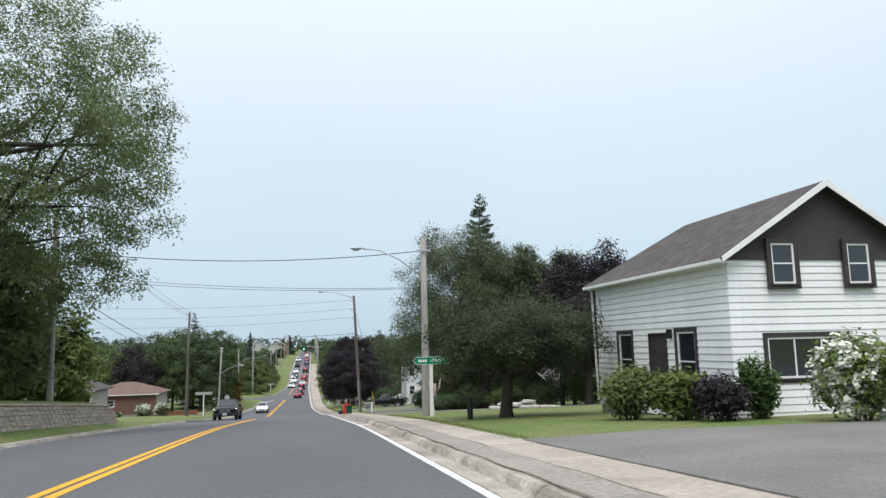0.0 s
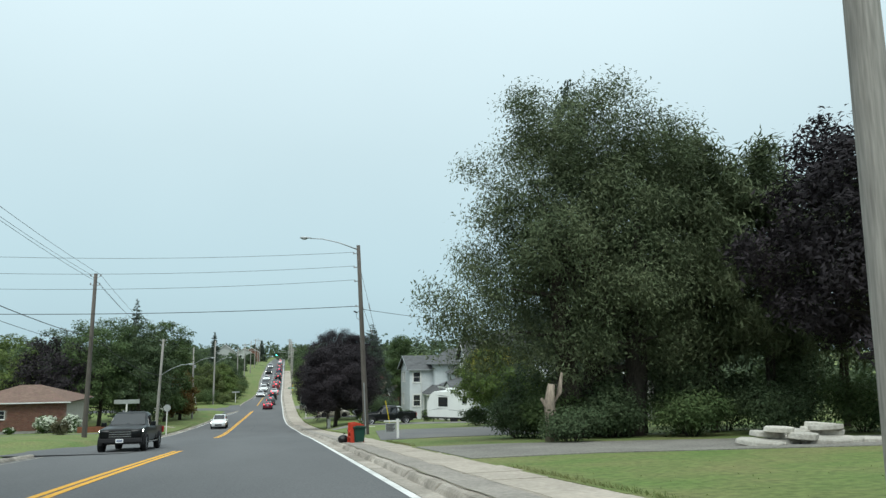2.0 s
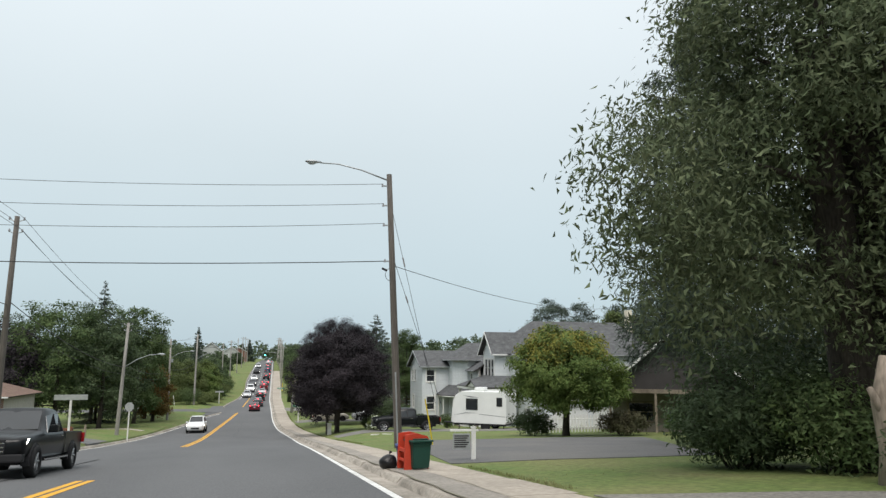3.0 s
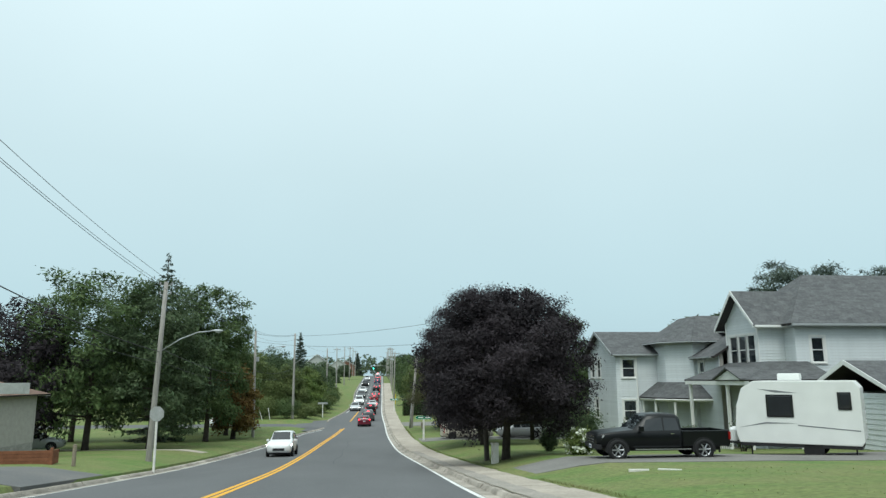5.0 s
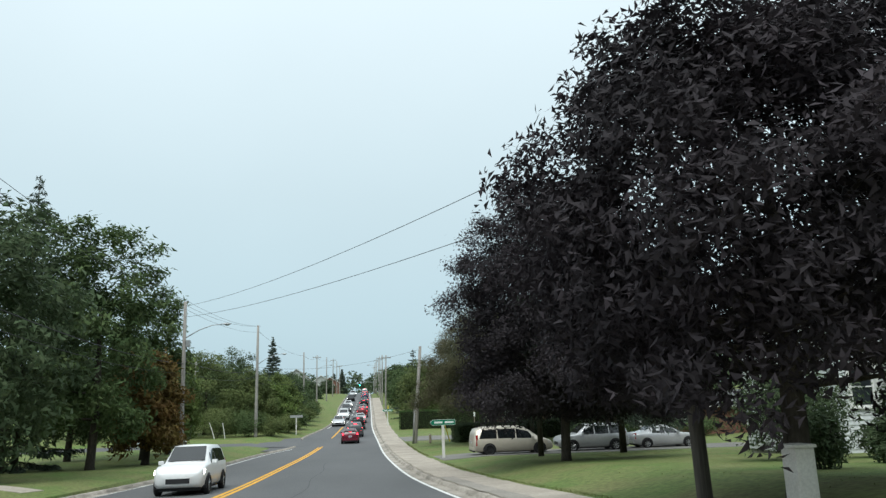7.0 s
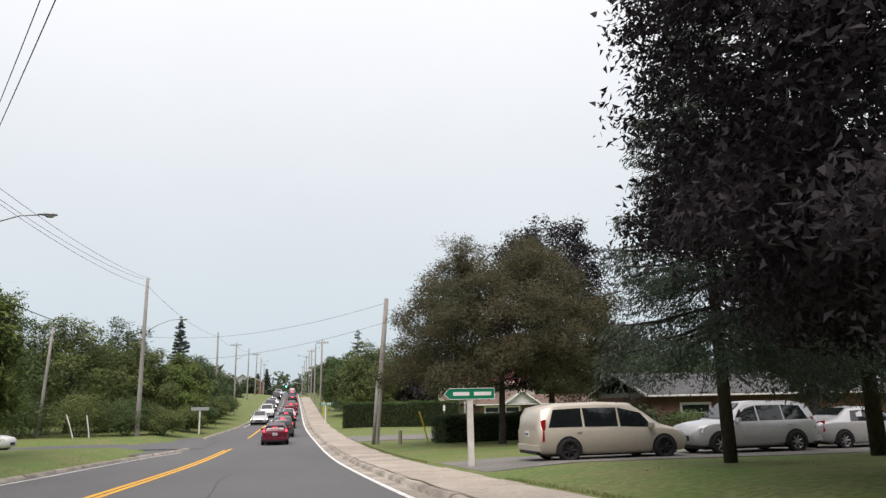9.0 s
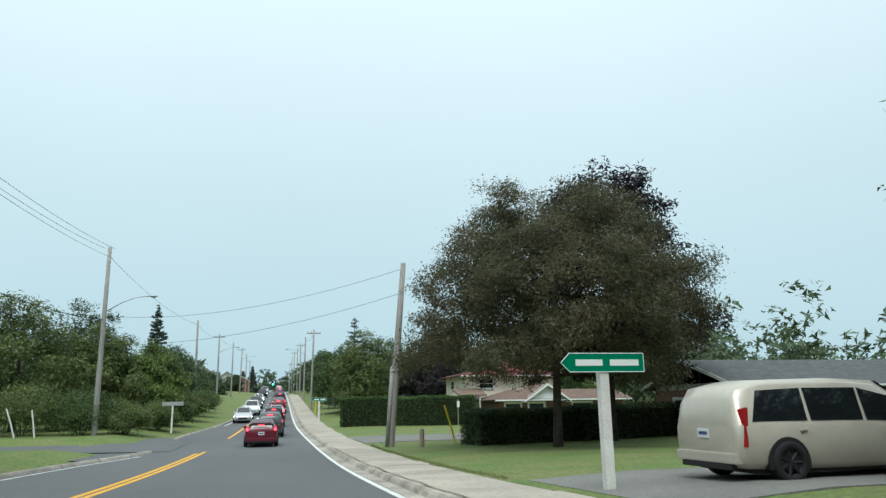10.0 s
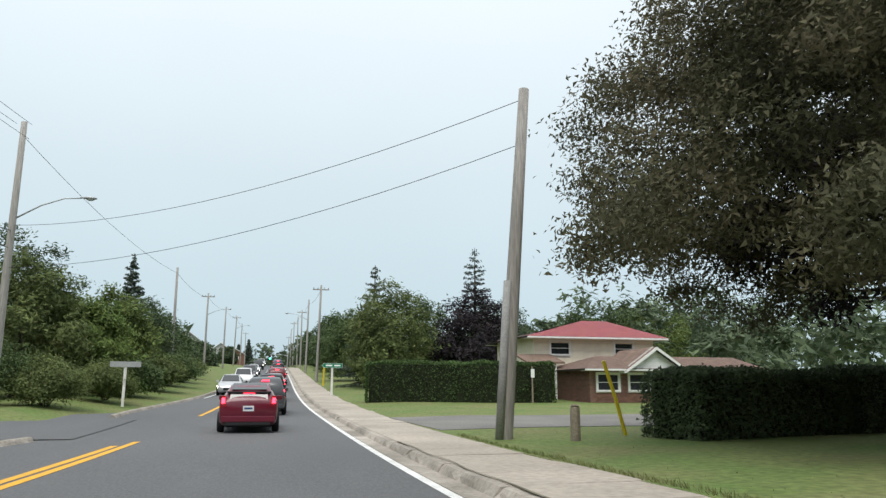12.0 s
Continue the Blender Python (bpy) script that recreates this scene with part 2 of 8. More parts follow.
def slab(pts, depth):
    bm = bmesh.new()
    put_poly(bm, pts, depth)
    bmesh.ops.recalc_face_normals(bm, faces=bm.faces)
    return bm


def quads(name, corners, material):
    """A mesh from an array (n, 4, 3) of loose quads, or (n, 3, 3) of loose triangles."""
    n, k = corners.shape[:2]
    me = bpy.data.meshes.new(name)
    me.vertices.add(k * n)
    me.vertices.foreach_set("co", np.asarray(corners, np.float32).ravel())
    me.loops.add(k * n)
    me.loops.foreach_set("vertex_index", np.arange(k * n, dtype=np.int32))
    me.polygons.add(n)
    me.polygons.foreach_set("loop_start", np.arange(0, k * n, k, dtype=np.int32))
    me.update(calc_edges=True)
    me.materials.append(material)
    return me


def grid_mesh(name, rows, material):
    """A mesh from a grid of points (n, m, 3)."""
    g = np.asarray(rows, float)
    n, m = g.shape[:2]
    i = (np.arange(n - 1)[:, None] * m + np.arange(m - 1)).ravel()
    me = bpy.data.meshes.new(name)
    me.from_pydata(g.reshape(-1, 3).tolist(), [], np.stack([i, i + 1, i + m + 1, i + m], 1).tolist())
    me.materials.append(material)
    return me


# ---- the lie of the land: x across the road, y along it ----
ROAD_Z = np.array([(-60, 6.0), (-20, 3.75), (0, 2.68), (15, 1.78), (30, 0.8), (45, -0.37), (60, -1.58), (80, -3.24), (100, -4.98), (115, -6.15), (130, -6.98),
                   (145, -7.5), (160, -7.85), (175, -7.9), (190, -7.7), (220, -6.6), (260, -4.7), (300, -2.8), (340, -1.1), (380, -0.3), (420, 0), (1000, 2), (3000, 6)], float)
WHITE_X = np.array([(-60, 2.9), (60, 2.9), (95, 3.0), (115, 3.0), (135, 2.2), (155, 1.9), (180, 1.85), (200, 1.7), (240, 2.1), (340, 3.2), (3000, 3.2)], float)
YELLOW_X = np.array([(-60, -3.0), (25, -3.0), (45, -3.3), (70, -3.4), (100, -4.2), (120, -4.7), (150, -4.5), (172, -3.75), (195, -2.9), (220, -1.8), (260, -0.9), (340, -0.4), (3000, -0.4)], float)
LEFT_X = np.array([(-60, -8.9), (60, -8.9), (90, -9.8), (110, -10.6), (125, -10.6), (145, -9.6), (166, -8), (172, -6.6), (190, -6.6), (205, -4.9), (260, -4.4), (3000, -4.4)], float)
RIGHT_RISE = np.array([(-60, 0.2), (20, 0.25), (60, 0.18), (75, 0.22), (90, 0.4), (105, 0.65), (125, 0.6), (146, 0.28), (170, 0.18), (200, 0.25), (3000, 0.3)], float)
LEFT_RISE = np.array([(-60, 0.6), (30, 0.3), (60, 0.3), (85, 0.55), (117, 0.6), (154, 0.28), (190, 0.33), (3000, 0.3)], float)


def between(table, y):
    return np.interp(y, table[:, 0], table[:, 1])


def eased(table, y):
    """Between the rows of a table along a smooth curve."""
    ky, kz = table.T
    y = np.asarray(y, float)
    m = np.gradient(kz, ky)
    i = np.clip(np.searchsorted(ky, y) - 1, 0, len(ky) - 2)
    h = ky[i + 1] - ky[i]
    s = (y - ky[i]) / h
    return (1 + 2 * s) * (1 - s) ** 2 * kz[i] + s * (1 - s) ** 2 * h * m[i] + s * s * (3 - 2 * s) * kz[i + 1] + s * s * (s - 1) * h * m[i + 1]


def road_z(y):
    return eased(ROAD_Z, y)


def white_x(y):
    return eased(WHITE_X, y)


def yellow_x(y):
    return eased(YELLOW_X, y)


def left_x(y):
    return eased(LEFT_X, y)


KERB_IN, KERB_OUT, WALK_OUT = 0.45, 0.85, 2.75
SIDE_STREETS = ((62.5, 76.5), (173.5, 185.0))


def street_mouth(y):
    """How far open the left kerb is for a side street: 0 closed, 1 open."""
    y = np.asarray(y, float)
    return np.max([np.clip((y - a) / 2.5, 0, 1) * np.clip((b - y) / 2.5, 0, 1) for a, b in SIDE_STREETS], axis=0)


def ground_z(x, y):
    """The height of the ground, kerbs and banks included."""
    x, y = np.asarray(x, float), np.asarray(y, float)
    xr, xl = white_x(y) + KERB_IN, left_x(y)
    r = 0.14 + (between(RIGHT_RISE, y) - 0.14) * np.clip((x - xr - 2.3) / 2.5, 0, 1)
    l = 0.12 + (between(LEFT_RISE, y) - 0.12) * np.clip((xl - x - 0.3) / 3, 0, 1)
    l = l * (1 - 0.85 * street_mouth(y)) + 1.25 * np.clip((-10.95 - x) / 0.35, 0, 1) * np.clip((49 - y) / 3.5, 0, 1)
    return road_z(y) + np.where(x > xr, r, np.where(x < xl, l, -0.02 * np.abs(x + 3) / 6))


def on_ground(x, y, rz=0.0, dz=0.0):
    return pose(x, y, float(ground_z(x, y)) + dz, 0, 0, rz)


Y_NEAR = np.concatenate([np.arange(-60, 215, 1.25), np.arange(215, 430, 5), [440, 480, 540, 620, 720, 850, 1000, 1300, 1800, 2500, 3000]])


def build_ground():
    rows = []
    for y in Y_NEAR:
        xl, xr = float(left_x(y)), float(white_x(y)) + KERB_IN
        left = [-2800, -900, -300, -150, -90, -60, -45, -35, -28, -24, -20, -17, -15, -13, -12, -11.4, -11.2, -11.0]
        xs = [v for v in left[:-3]] + [min(v, xl - 0.7 + 0.05 * k) for k, v in enumerate(left[-3:])] + [xl - 0.45, xl + 0.05]
        xs += [xl + (xr - xl) * k / 6 for k in range(1, 6)] + [xr + 0.05, xr + 0.3, xr + 1.95, xr + 2.02, xr + 3, xr + 4, xr + 5.2, 10, 12, 14.5, 17, 20, 24, 28, 34, 42, 55, 80, 130, 260, 900, 2800]
        xs = sorted(xs)
        row = []
        for x in xs:
            z = float(ground_z(x, y))
            if xl - 0.5 < x < xr + 1.97:
                z = float(road_z(y)) - 0.35
            z += 0.10 * noise.noise((x * 0.13, y * 0.13, 0)) * min(1, max(0, (abs(x) - 8) / 8))
            row.append((x, y, z))
        rows.append(row)
    ob = link("ground", grid_mesh("ground", rows, GRASS))
    tagged(ob, "mown green lawn and verge sloping with the road", "lawn", kind="structure")


def strip(name, y0, y1, xa, xb, dz, material, step=1.25):
    """A strip along the road between two curves of x, dz above it."""
    ys = np.arange(y0, y1 + step / 2, step)
    rows = []
    for y in ys:
        a, b = float(xa(y)), float(xb(y))
        rows.append([(a + (b - a) * k / 4, y, float(road_z(y)) + dz - 0.02 * abs(a + (b - a) * k / 4 + 3) / 6) for k in range(5)])
    return link(name, grid_mesh(name, rows, material))


def build_road():
    ys = [y for y in Y_NEAR if y <= 1000]
    rows = []
    for y in ys:
        mouth = any(m0 - 4 < y < m1 + 4 for m0, m1 in SIDE_STREETS)
        a, b = float(left_x(y)) - (3.0 if mouth else 0.1), float(white_x(y)) + KERB_IN + 0.02
        rows.append([(a + (b - a) * k / 10, y, float(road_z(y)) - 0.02 * abs(a + (b - a) * k / 10 + 3) / 6) for k in range(11)])
    tagged(link("road", grid_mesh("road", rows, ASPHALT)), "grey asphalt two-lane road running downhill", "road", kind="structure")
    # side streets on the left
    for k, (y0, y1) in enumerate(SIDE_STREETS):
        rows = []
        for i in range(13):
            x = -5.5 - (i / 12) ** 1.5 * 60
            flare = max(0.0, 1 - (abs(x) - 8) / 4) * 2.2 if x < -8 else 2.2
            rows.append([(x, y, float(road_z(y)) + 0.012 + 0.1 * min(1, (abs(x) - 5.5) / 20)) for y in np.linspace(y0 + 2.2 - flare * 0.6, y1 - 2.2 + flare * 0.6, 9)])
        tagged(link(f"road_side_{k + 1}", grid_mesh("road_side", rows, ASPHALT)), "asphalt side street joining the main road", "road", kind="structure")
    # lines
    w = 0.082
    line = strip("road_marking_edge", -40, 430, lambda y: white_x(y) - w, lambda y: white_x(y) + w, 0.006, WHITE_LINE)
    tagged(line, "worn white edge line on asphalt", "road marking", kind="structure")
    for k, (y0, y1) in enumerate(((86, 171), (204, 430))):
        line = strip(f"road_marking_edge_{k + 2}", y0, y1, lambda y: left_x(y) + 0.32, lambda y: left_x(y) + 0.44, 0.006, WHITE_LINE)
        tagged(line, "white edge line beside the far kerb", "road marking", kind="structure")
    for k, (y0, y1, o) in enumerate(((-40, 64, 0), (-40, 64, 0.26), (92, 172.8, 0), (92, 172.6, 0.26), (186.5, 206, 0.1))):
        line = strip(f"road_marking_centre_{k + 1}", y0, y1, lambda y: yellow_x(y) - 0.088 - o, lambda y: yellow_x(y) + 0.088 - o, 0.006, YELLOW_LINE)
        tagged(line, "yellow double centre line, slightly worn", "road marking", kind="structure")
    for k in range(9):
        y0 = 214 + k * 9
        tagged(strip(f"road_marking_dash_{k + 1}", y0, y0 + 4, lambda y: yellow_x(y) - 0.06, lambda y: yellow_x(y) + 0.06, 0.006, WHITE_LINE), "short painted dash on the road", "road marking", kind="structure")
    # cuts across the lanes, filled again
    for k, (y0, wd) in enumerate(((166.8, 0.5), (168.6, 0.4))):
        cut = strip(f"road_cut_{k + 1}", y0, y0 + wd, lambda y: left_x(y) + 0.5, lambda y: white_x(y) - 0.3, 0.003, PATCH)
        tagged(cut, "darker filled cut across the asphalt", "road seam", kind="structure")
    # the weathered strip between kerb and pavement
    verge = strip("pavement_strip", -12, 130, lambda y: white_x(y) + 0.67, lambda y: white_x(y) + 1.33 + 0.03 * math.sin(y * 1.7) + 0.025 * math.sin(y * 4.3), 0.168, PAVE_OLD, step=0.5)
    tagged(verge, "weathered grey-brown paved strip, cracked, beside the kerb", "pavement", kind="structure")
    # the dirty joint between kerb and pavement, with soil and weeds in it
    for k, (y0, y1, o, wd) in enumerate(((2, 44, 0.66, 0.05), (44, 96, 0.67, 0.07), (96, 170, 0.66, 0.05), (2, 60, 1.36, 0.03))):
        j = strip(f"pavement_joint_{k + 1}", y0, y1, lambda y: white_x(y) + o + 0.03 * math.sin(y * 2.1) - wd * 0.5 * (0.6 + 0.4 * math.sin(y * 0.9)), lambda y: white_x(y) + o + 0.03 * math.sin(y * 2.1) + wd * 0.5 * (0.6 + 0.4 * math.sin(y * 1.3)), 0.173, SOIL, step=0.5)
        tagged(j, "dark soil-filled joint along the pavement", "pavement joint", kind="structure")
    # dark repaired seams in the asphalt
    for k, (y0, y1, o, wd) in enumerate(((118, 150, -2.2, 0.03),)):
        s = strip(f"road_seam_{k + 1}", y0, y1, lambda y: o + 0.12 * math.sin(y * 0.5), lambda y: o + 0.12 * math.sin(y * 0.5) + wd, 0.005, PATCH)
        tagged(s, "dark tar seam in the asphalt", "road seam", kind="structure")


def kerb_mesh(length, seed, height=0.14, width=0.2):
    """One length of worn kerb with its gutter, its edge chipped here and there."""
    rng = random.Random(seed)
    bm = bmesh.new()
    rings = []
    for k in range(9):
        y = 0.008 + (length - 0.016) * k / 8
        chip = max(0.0, rng.gauss(0, 0.022)) if 0 < k < 8 else rng.uniform(0.0, 0.03)
        if rng.random() < 0.12:
            chip += 0.05
        prof = [(-0.38, 0.014), (-0.03, 0.004), (0.005 + chip * 0.6, height - 0.05 - chip * 0.6), (0.045 + chip, height - chip * 0.4), (width, height + rng.uniform(-0.006, 0.004)), (width, -0.2), (-0.38, -0.2)]
        rings.append([bm.verts.new((x, y, z)) for x, z in prof])
    for p, q in zip(rings, rings[1:]):
        for k in range(7):
            bm.faces.new((p[k], p[(k + 1) % 7], q[(k + 1) % 7], q[k]))
    bm.faces.new(rings[0][::-1])
    bm.faces.new(rings[-1])
    bmesh.ops.recalc_face_normals(bm, faces=bm.faces)
    me = bpy.data.meshes.new("kerb_stone")
    bm.to_mesh(me)
    bm.free()
    me.materials.append(KERB)
    return me


def along(x, y, y2, x2, z, z2):
    """The pose at a point that has its y axis along the line to the next."""
    d = Vector((x2 - x, y2 - y, z2 - z)).normalized()
    r = d.cross(Vector((0, 0, 1))).normalized()
    u = r.cross(d)
    return Matrix(((r.x, d.x, u.x, x), (r.y, d.y, u.y, y), (r.z, d.z, u.z, z), (0, 0, 0, 1)))


def build_kerbs_and_pavement():
    kerb_r = thing("kerb_right", Matrix(), "worn pale concrete kerb with gutter beside the pavement", "kerb", kind="structure")
    kerb_l = thing("kerb_left", Matrix(), "pale concrete kerb along the far side of the road", "kerb", kind="structure")
    walk_r = thing("pavement", Matrix(), "sandy concrete pavement, cracked and stained, behind the kerb", "pavement", kind="structure")
    step = 3.0
    kerb_rng = random.Random(8)
    km = [kerb_mesh(step, k) for k in range(7)]
    sl = bmesh.new()
    put_box(sl, (0, 0.002, -0.15), (1.9, 1.498, 0), 0.003)
    me = bpy.data.meshes.new("slab")
    sl.to_mesh(me)
    sl.free()
    me.materials.append(CONCRETE)
    y = -15.0
    while y < 300:
        x, x2 = float(white_x(y)) + KERB_IN, float(white_x(y + step)) + KERB_IN
        ob = link("kerb_stone", kerb_rng.choice(km), kerb_r)
        ob.matrix_basis = along(x, y, y + step, x2, float(road_z(y)) - 0.01, float(road_z(y + step)) - 0.01)
        for h in (0, 1.5):
            z, z2 = float(road_z(y + h)), float(road_z(y + h + 1.5))
            xx, xx2 = float(white_x(y + h)) + KERB_OUT - 0.2, float(white_x(y + h + 1.5)) + KERB_OUT - 0.2
            ob = link("slab", me, walk_r)
            ob.matrix_basis = along(xx, y + h, y + h + 1.5, xx2, z + 0.137, z2 + 0.137) @ pose(0, 0, random.uniform(-0.003, 0.003), random.uniform(-0.12, 0.12), random.uniform(-0.2, 0.2), 0)
        mid = y + step / 2
        if not any(a - 1 < mid < b + 1 for a, b in SIDE_STREETS):
            x, x2 = float(left_x(y)), float(left_x(y + step))
            ob = link("kerb_stone", kerb_rng.choice(km), kerb_l)
            ob.matrix_basis = along(x2, y + step, y, x, float(road_z(y + step)) - 0.03, float(road_z(y)) - 0.03)
        y += step


def patch(name, corners, material, label, category, n=26, dz=0.0):
    """A paved patch that lies on the ground, from its four corners in plan."""
    (ax, ay), (bx, by), (cx, cy), (dx, dy) = corners
    rows = []
    for i in range(n + 1):
        s = i / n
        row = []
        for k in range(n + 1):
            t = k / n
            x = (ax * (1 - s) + bx * s) * (1 - t) + (dx * (1 - s) + cx * s) * t
            y = (ay * (1 - s) + by * s) * (1 - t) + (dy * (1 - s) + cy * s) * t
            row.append((x, y, float(ground_z(x, y)) + dz + 0.10 * noise.noise((x * 0.13, y * 0.13, 0)) * min(1, max(0, (abs(x) - 8) / 8)) * 1.0 + 0.02))
        row = [(row[0][0], row[0][1], row[0][2] - 0.2)] + row + [(row[-1][0], row[-1][1], row[-1][2] - 0.2)]
        rows.append(row)
    rows = [[(x, y, z - 0.2) for x, y, z in rows[0]]] + rows + [[(x, y, z - 0.2) for x, y, z in rows[-1]]]
    return tagged(link(name, grid_mesh(name, rows, material)), label, category, kind="structure")


build_ground()
build_road()
patch("driveway_1", [(5.3, 6.0), (26, 4.0), (26, 12.0), (5.3, 16.0)], DRIVE_OLD, "pale grey asphalt driveway beside the white house", "driveway")
patch("driveway_2", [(5.45, 47.5), (30, 40), (30, 45.0), (5.45, 55.0)], GRAVEL, "pale gravel lane between lawn and trees", "driveway")
patch("driveway_3", [(5.45, 63.6), (13.2, 63.2), (20.5, 80.5), (7.6, 81.5)], DRIVE, "dark asphalt driveway in front of the garage", "driveway")
patch("driveway_4", [(5.8, 100.0), (30, 97.5), (30, 105), (5.8, 105.0)], DRIVE_OLD, "weathered asphalt driveway where the pickup stands", "driveway")
patch("driveway_5", [(4.9, 143.6), (26, 143.4), (26, 148.6), (4.8, 149.5)], DRIVE_OLD, "weathered grey driveway where the minivan stands", "driveway")
patch("driveway_6", [(4.5, 174.0), (30, 174.5), (30, 180.0), (4.2, 181.5)], DRIVE_OLD, "pale driveway leading past the hedges", "driveway")
patch("driveway_7", [(-10.7, 98.0), (-32, 101), (-32, 106.0), (-11.2, 106.5)], DRIVE, "grey asphalt driveway crossing the verge", "driveway")
patch("footpath", [(-12.2, 128.5), (-36, 138), (-36, 139.6), (-12.0, 130.0)], CONCRETE, "narrow pale concrete path over the grass", "path")


# ---- trees ----
def leaf_quads(rng, centres, size, droop=0.3, long=1.5):
    """A kite-shaped leaf at every centre, turned by chance."""
    n = len(centres)
    out = centres - centres.mean(axis=0)
    out /= np.linalg.norm(out, axis=1)[:, None] + 1e-9
    # faces look up and outwards, as leaves do, each a little otherwise
    up = np.array([0, 0, 0.55]) * max(0.1, 1 - 0.7 * droop) + out * 0.45 + rng.normal(size=(n, 3)) * 0.42
    d = rng.normal(size=(n, 3))
    d[:, 2] -= droop * 2
    s = np.cross(up, d)
    s /= np.linalg.norm(s, axis=1)[:, None] + 1e-9
    d = np.cross(s, up)
    d /= np.linalg.norm(d, axis=1)[:, None] + 1e-9
    s += rng.normal(size=(n, 3)) * 0.1
    a = (size * rng.uniform(0.6, 1.3, n))[:, None]
    return np.stack([centres - d * a * long * 0.5, centres + s * a * 0.5, centres + d * a * long * 0.5, centres - s * a * 0.5], 1)


def clumps(rng, lobes, n, clump, spread, hollow=0.55):
    """Places of leaves, gathered in clumps over and inside a set of lobes (x, y, z, radius, height)."""
    lobes = np.asarray(lobes, float)
    weight = lobes[:, 3] ** 2
    k = max(1, n // clump)
    which = rng.choice(len(lobes), k, p=weight / weight.sum())
    d = rng.normal(size=(k, 3))
    d /= np.linalg.norm(d, axis=1)[:, None]
    r = hollow + (1.03 - hollow) * rng.random(k) ** 0.5
    r *= 1 + 0.16 * np.sin(d[:, 0] * 7 + which) * np.sin(d[:, 2] * 6 + 2 * which)
    c = lobes[which, :3] + d * r[:, None] * np.stack([lobes[which, 3], lobes[which, 3], lobes[which, 4]], 1)
    p = np.repeat(c, clump, axis=0)
    return p + rng.normal(size=p.shape) * spread * np.array([1, 1, 0.75])


def tufts(rng, lobes, each, size=0.42):
    """Small tufts that stand out of the lobes and break their outline."""
    out = [(x, y, z, r * 0.84, h * 0.84) for x, y, z, r, h in lobes]
    for x, y, z, r, h in lobes[1:]:
        for _ in range(each):
            d = rng.normal(size=3)
            d[2] += 0.25
            d /= np.linalg.norm(d)
            q, f = rng.uniform(0.75, 1.12), size * rng.uniform(0.55, 1.15)
            out.append((x + d[0] * r * q, y + d[1] * r * q, z + d[2] * h * q, r * f, h * f * 0.8))
    return out


def crown_lobes(rng, width, height, base, lobes=14, flat=0.75, cone=0.0):
    """Lobes that fill a crown of that width and height over base, with an uneven outline."""
    out = [(0, 0, base + height * 0.48, width * 0.33, height * 0.36)]
    for k in range(lobes):
        a, u = 2 * math.pi * (k * 0.618), (k + 0.5) / lobes
        z = u * 0.92 + 0.04
        ring = math.sin(math.pi * (0.16 + 0.76 * z)) ** 0.7 * 0.34 * width * (1 + cone * (0.45 - z))
        rad = width * rng.uniform(0.13, 0.2) * (14 / max(14, lobes)) ** 0.35 * (1 - cone * 0.35 * z)
        out.append((math.cos(a) * ring * rng.uniform(0.8, 1.12), math.sin(a) * ring * rng.uniform(0.8, 1.12), base + height * (0.1 + 0.8 * z), rad, rad * flat * rng.uniform(0.8, 1.1)))
    return out


def trunk_bms(height, radius, lean=0.0, stems=1):
    """Tapered stems, flared at the foot, each by itself."""
    for s in range(stems):
        bm = bmesh.new()
        ox, oy = ((s - (stems - 1) / 2) * radius * 2.4, (s % 2) * radius * 1.5) if stems > 1 else (0, 0)
        pts = [(ox, oy, -0.3), (ox, oy, 0.25)] + [(ox * (1 + z * 0.8) + lean * z + 0.12 * math.sin(3 * z + s), oy + 0.1 * math.sin(4 * z + 1 + s), height * z) for z in (0.3, 0.55, 0.8, 1.0)]
        put_tube(bm, pts, [radius * f for f in (1.45, 1.1, 0.9, 0.78, 0.6, 0.35)], 9)
        yield bm


def limb_bms(rng, height, radius, lobes):
    """A limb from the trunk to every lobe, each by itself."""
    for x, y, z, r, h in lobes:
        bm = bmesh.new()
        z0 = min(height * rng.uniform(0.45, 0.9), z - 0.3 * h)
        mid = (x * 0.45, y * 0.45, z0 + (z - z0) * 0.35)
        put_tube(bm, [(0, 0, z0), mid, (x * 0.95, y * 0.95, z)], [radius * 0.42, radius * 0.25, radius * 0.06], 5, cap=False)
        yield bm


def tree(x, y, width, height, base, leaf, n, seed, label, size=0.28, trunk=0.3, lobes=14, flat=0.75, bark=None, clump=14, spread=0.34, droop=0.3, long=1.5,
         extra=None, stems=1, name="tree", hollow=0.55, shift=(0, 0), group="", deep=1.0, cone=0.0, tuft=5, turning=None):
    """A broadleaf tree: trunk with limbs, and a crown of leaves between base and base + height."""
    rng, far = np.random.default_rng(seed), n < 30000
    lob = [(a + shift[0], b * deep + shift[1], c, r, h) for a, b, c, r, h in crown_lobes(rng, width, height, base, lobes, flat, cone)] + list(extra or [])
    t = thing(name, on_ground(x, y), label, "tree", group)
    for bm in trunk_bms(max(base, 0.5) + height * 0.55, trunk, stems=stems):
        part("trunk", bm, bark or BARK, t, smooth=True)
    for bm in limb_bms(rng, base + height * 0.55, trunk, lob[1:1 + (24 if n > 20000 else 8)]):
        part("limb", bm, bark or BARK, t, smooth=True)
    leaves = leaf_quads(rng, clumps(rng, tufts(rng, lob, tuft), n, clump, spread, hollow), size * (1.6 if far else 1.32), droop, long)
    link("crown", quads("crown", leaves[:, :3], leaf), t)
    if turning:
        c = clumps(rng, [o for o in lob[1:] if o[2] > base + 0.6 * height], n // 6, 9, spread, 0.9)
        link("turning_leaves", quads("turning_leaves", leaf_quads(rng, c, size * 1.32, droop, long)[:, :3], turning), t, "yellowing leaves at the top")
    return t


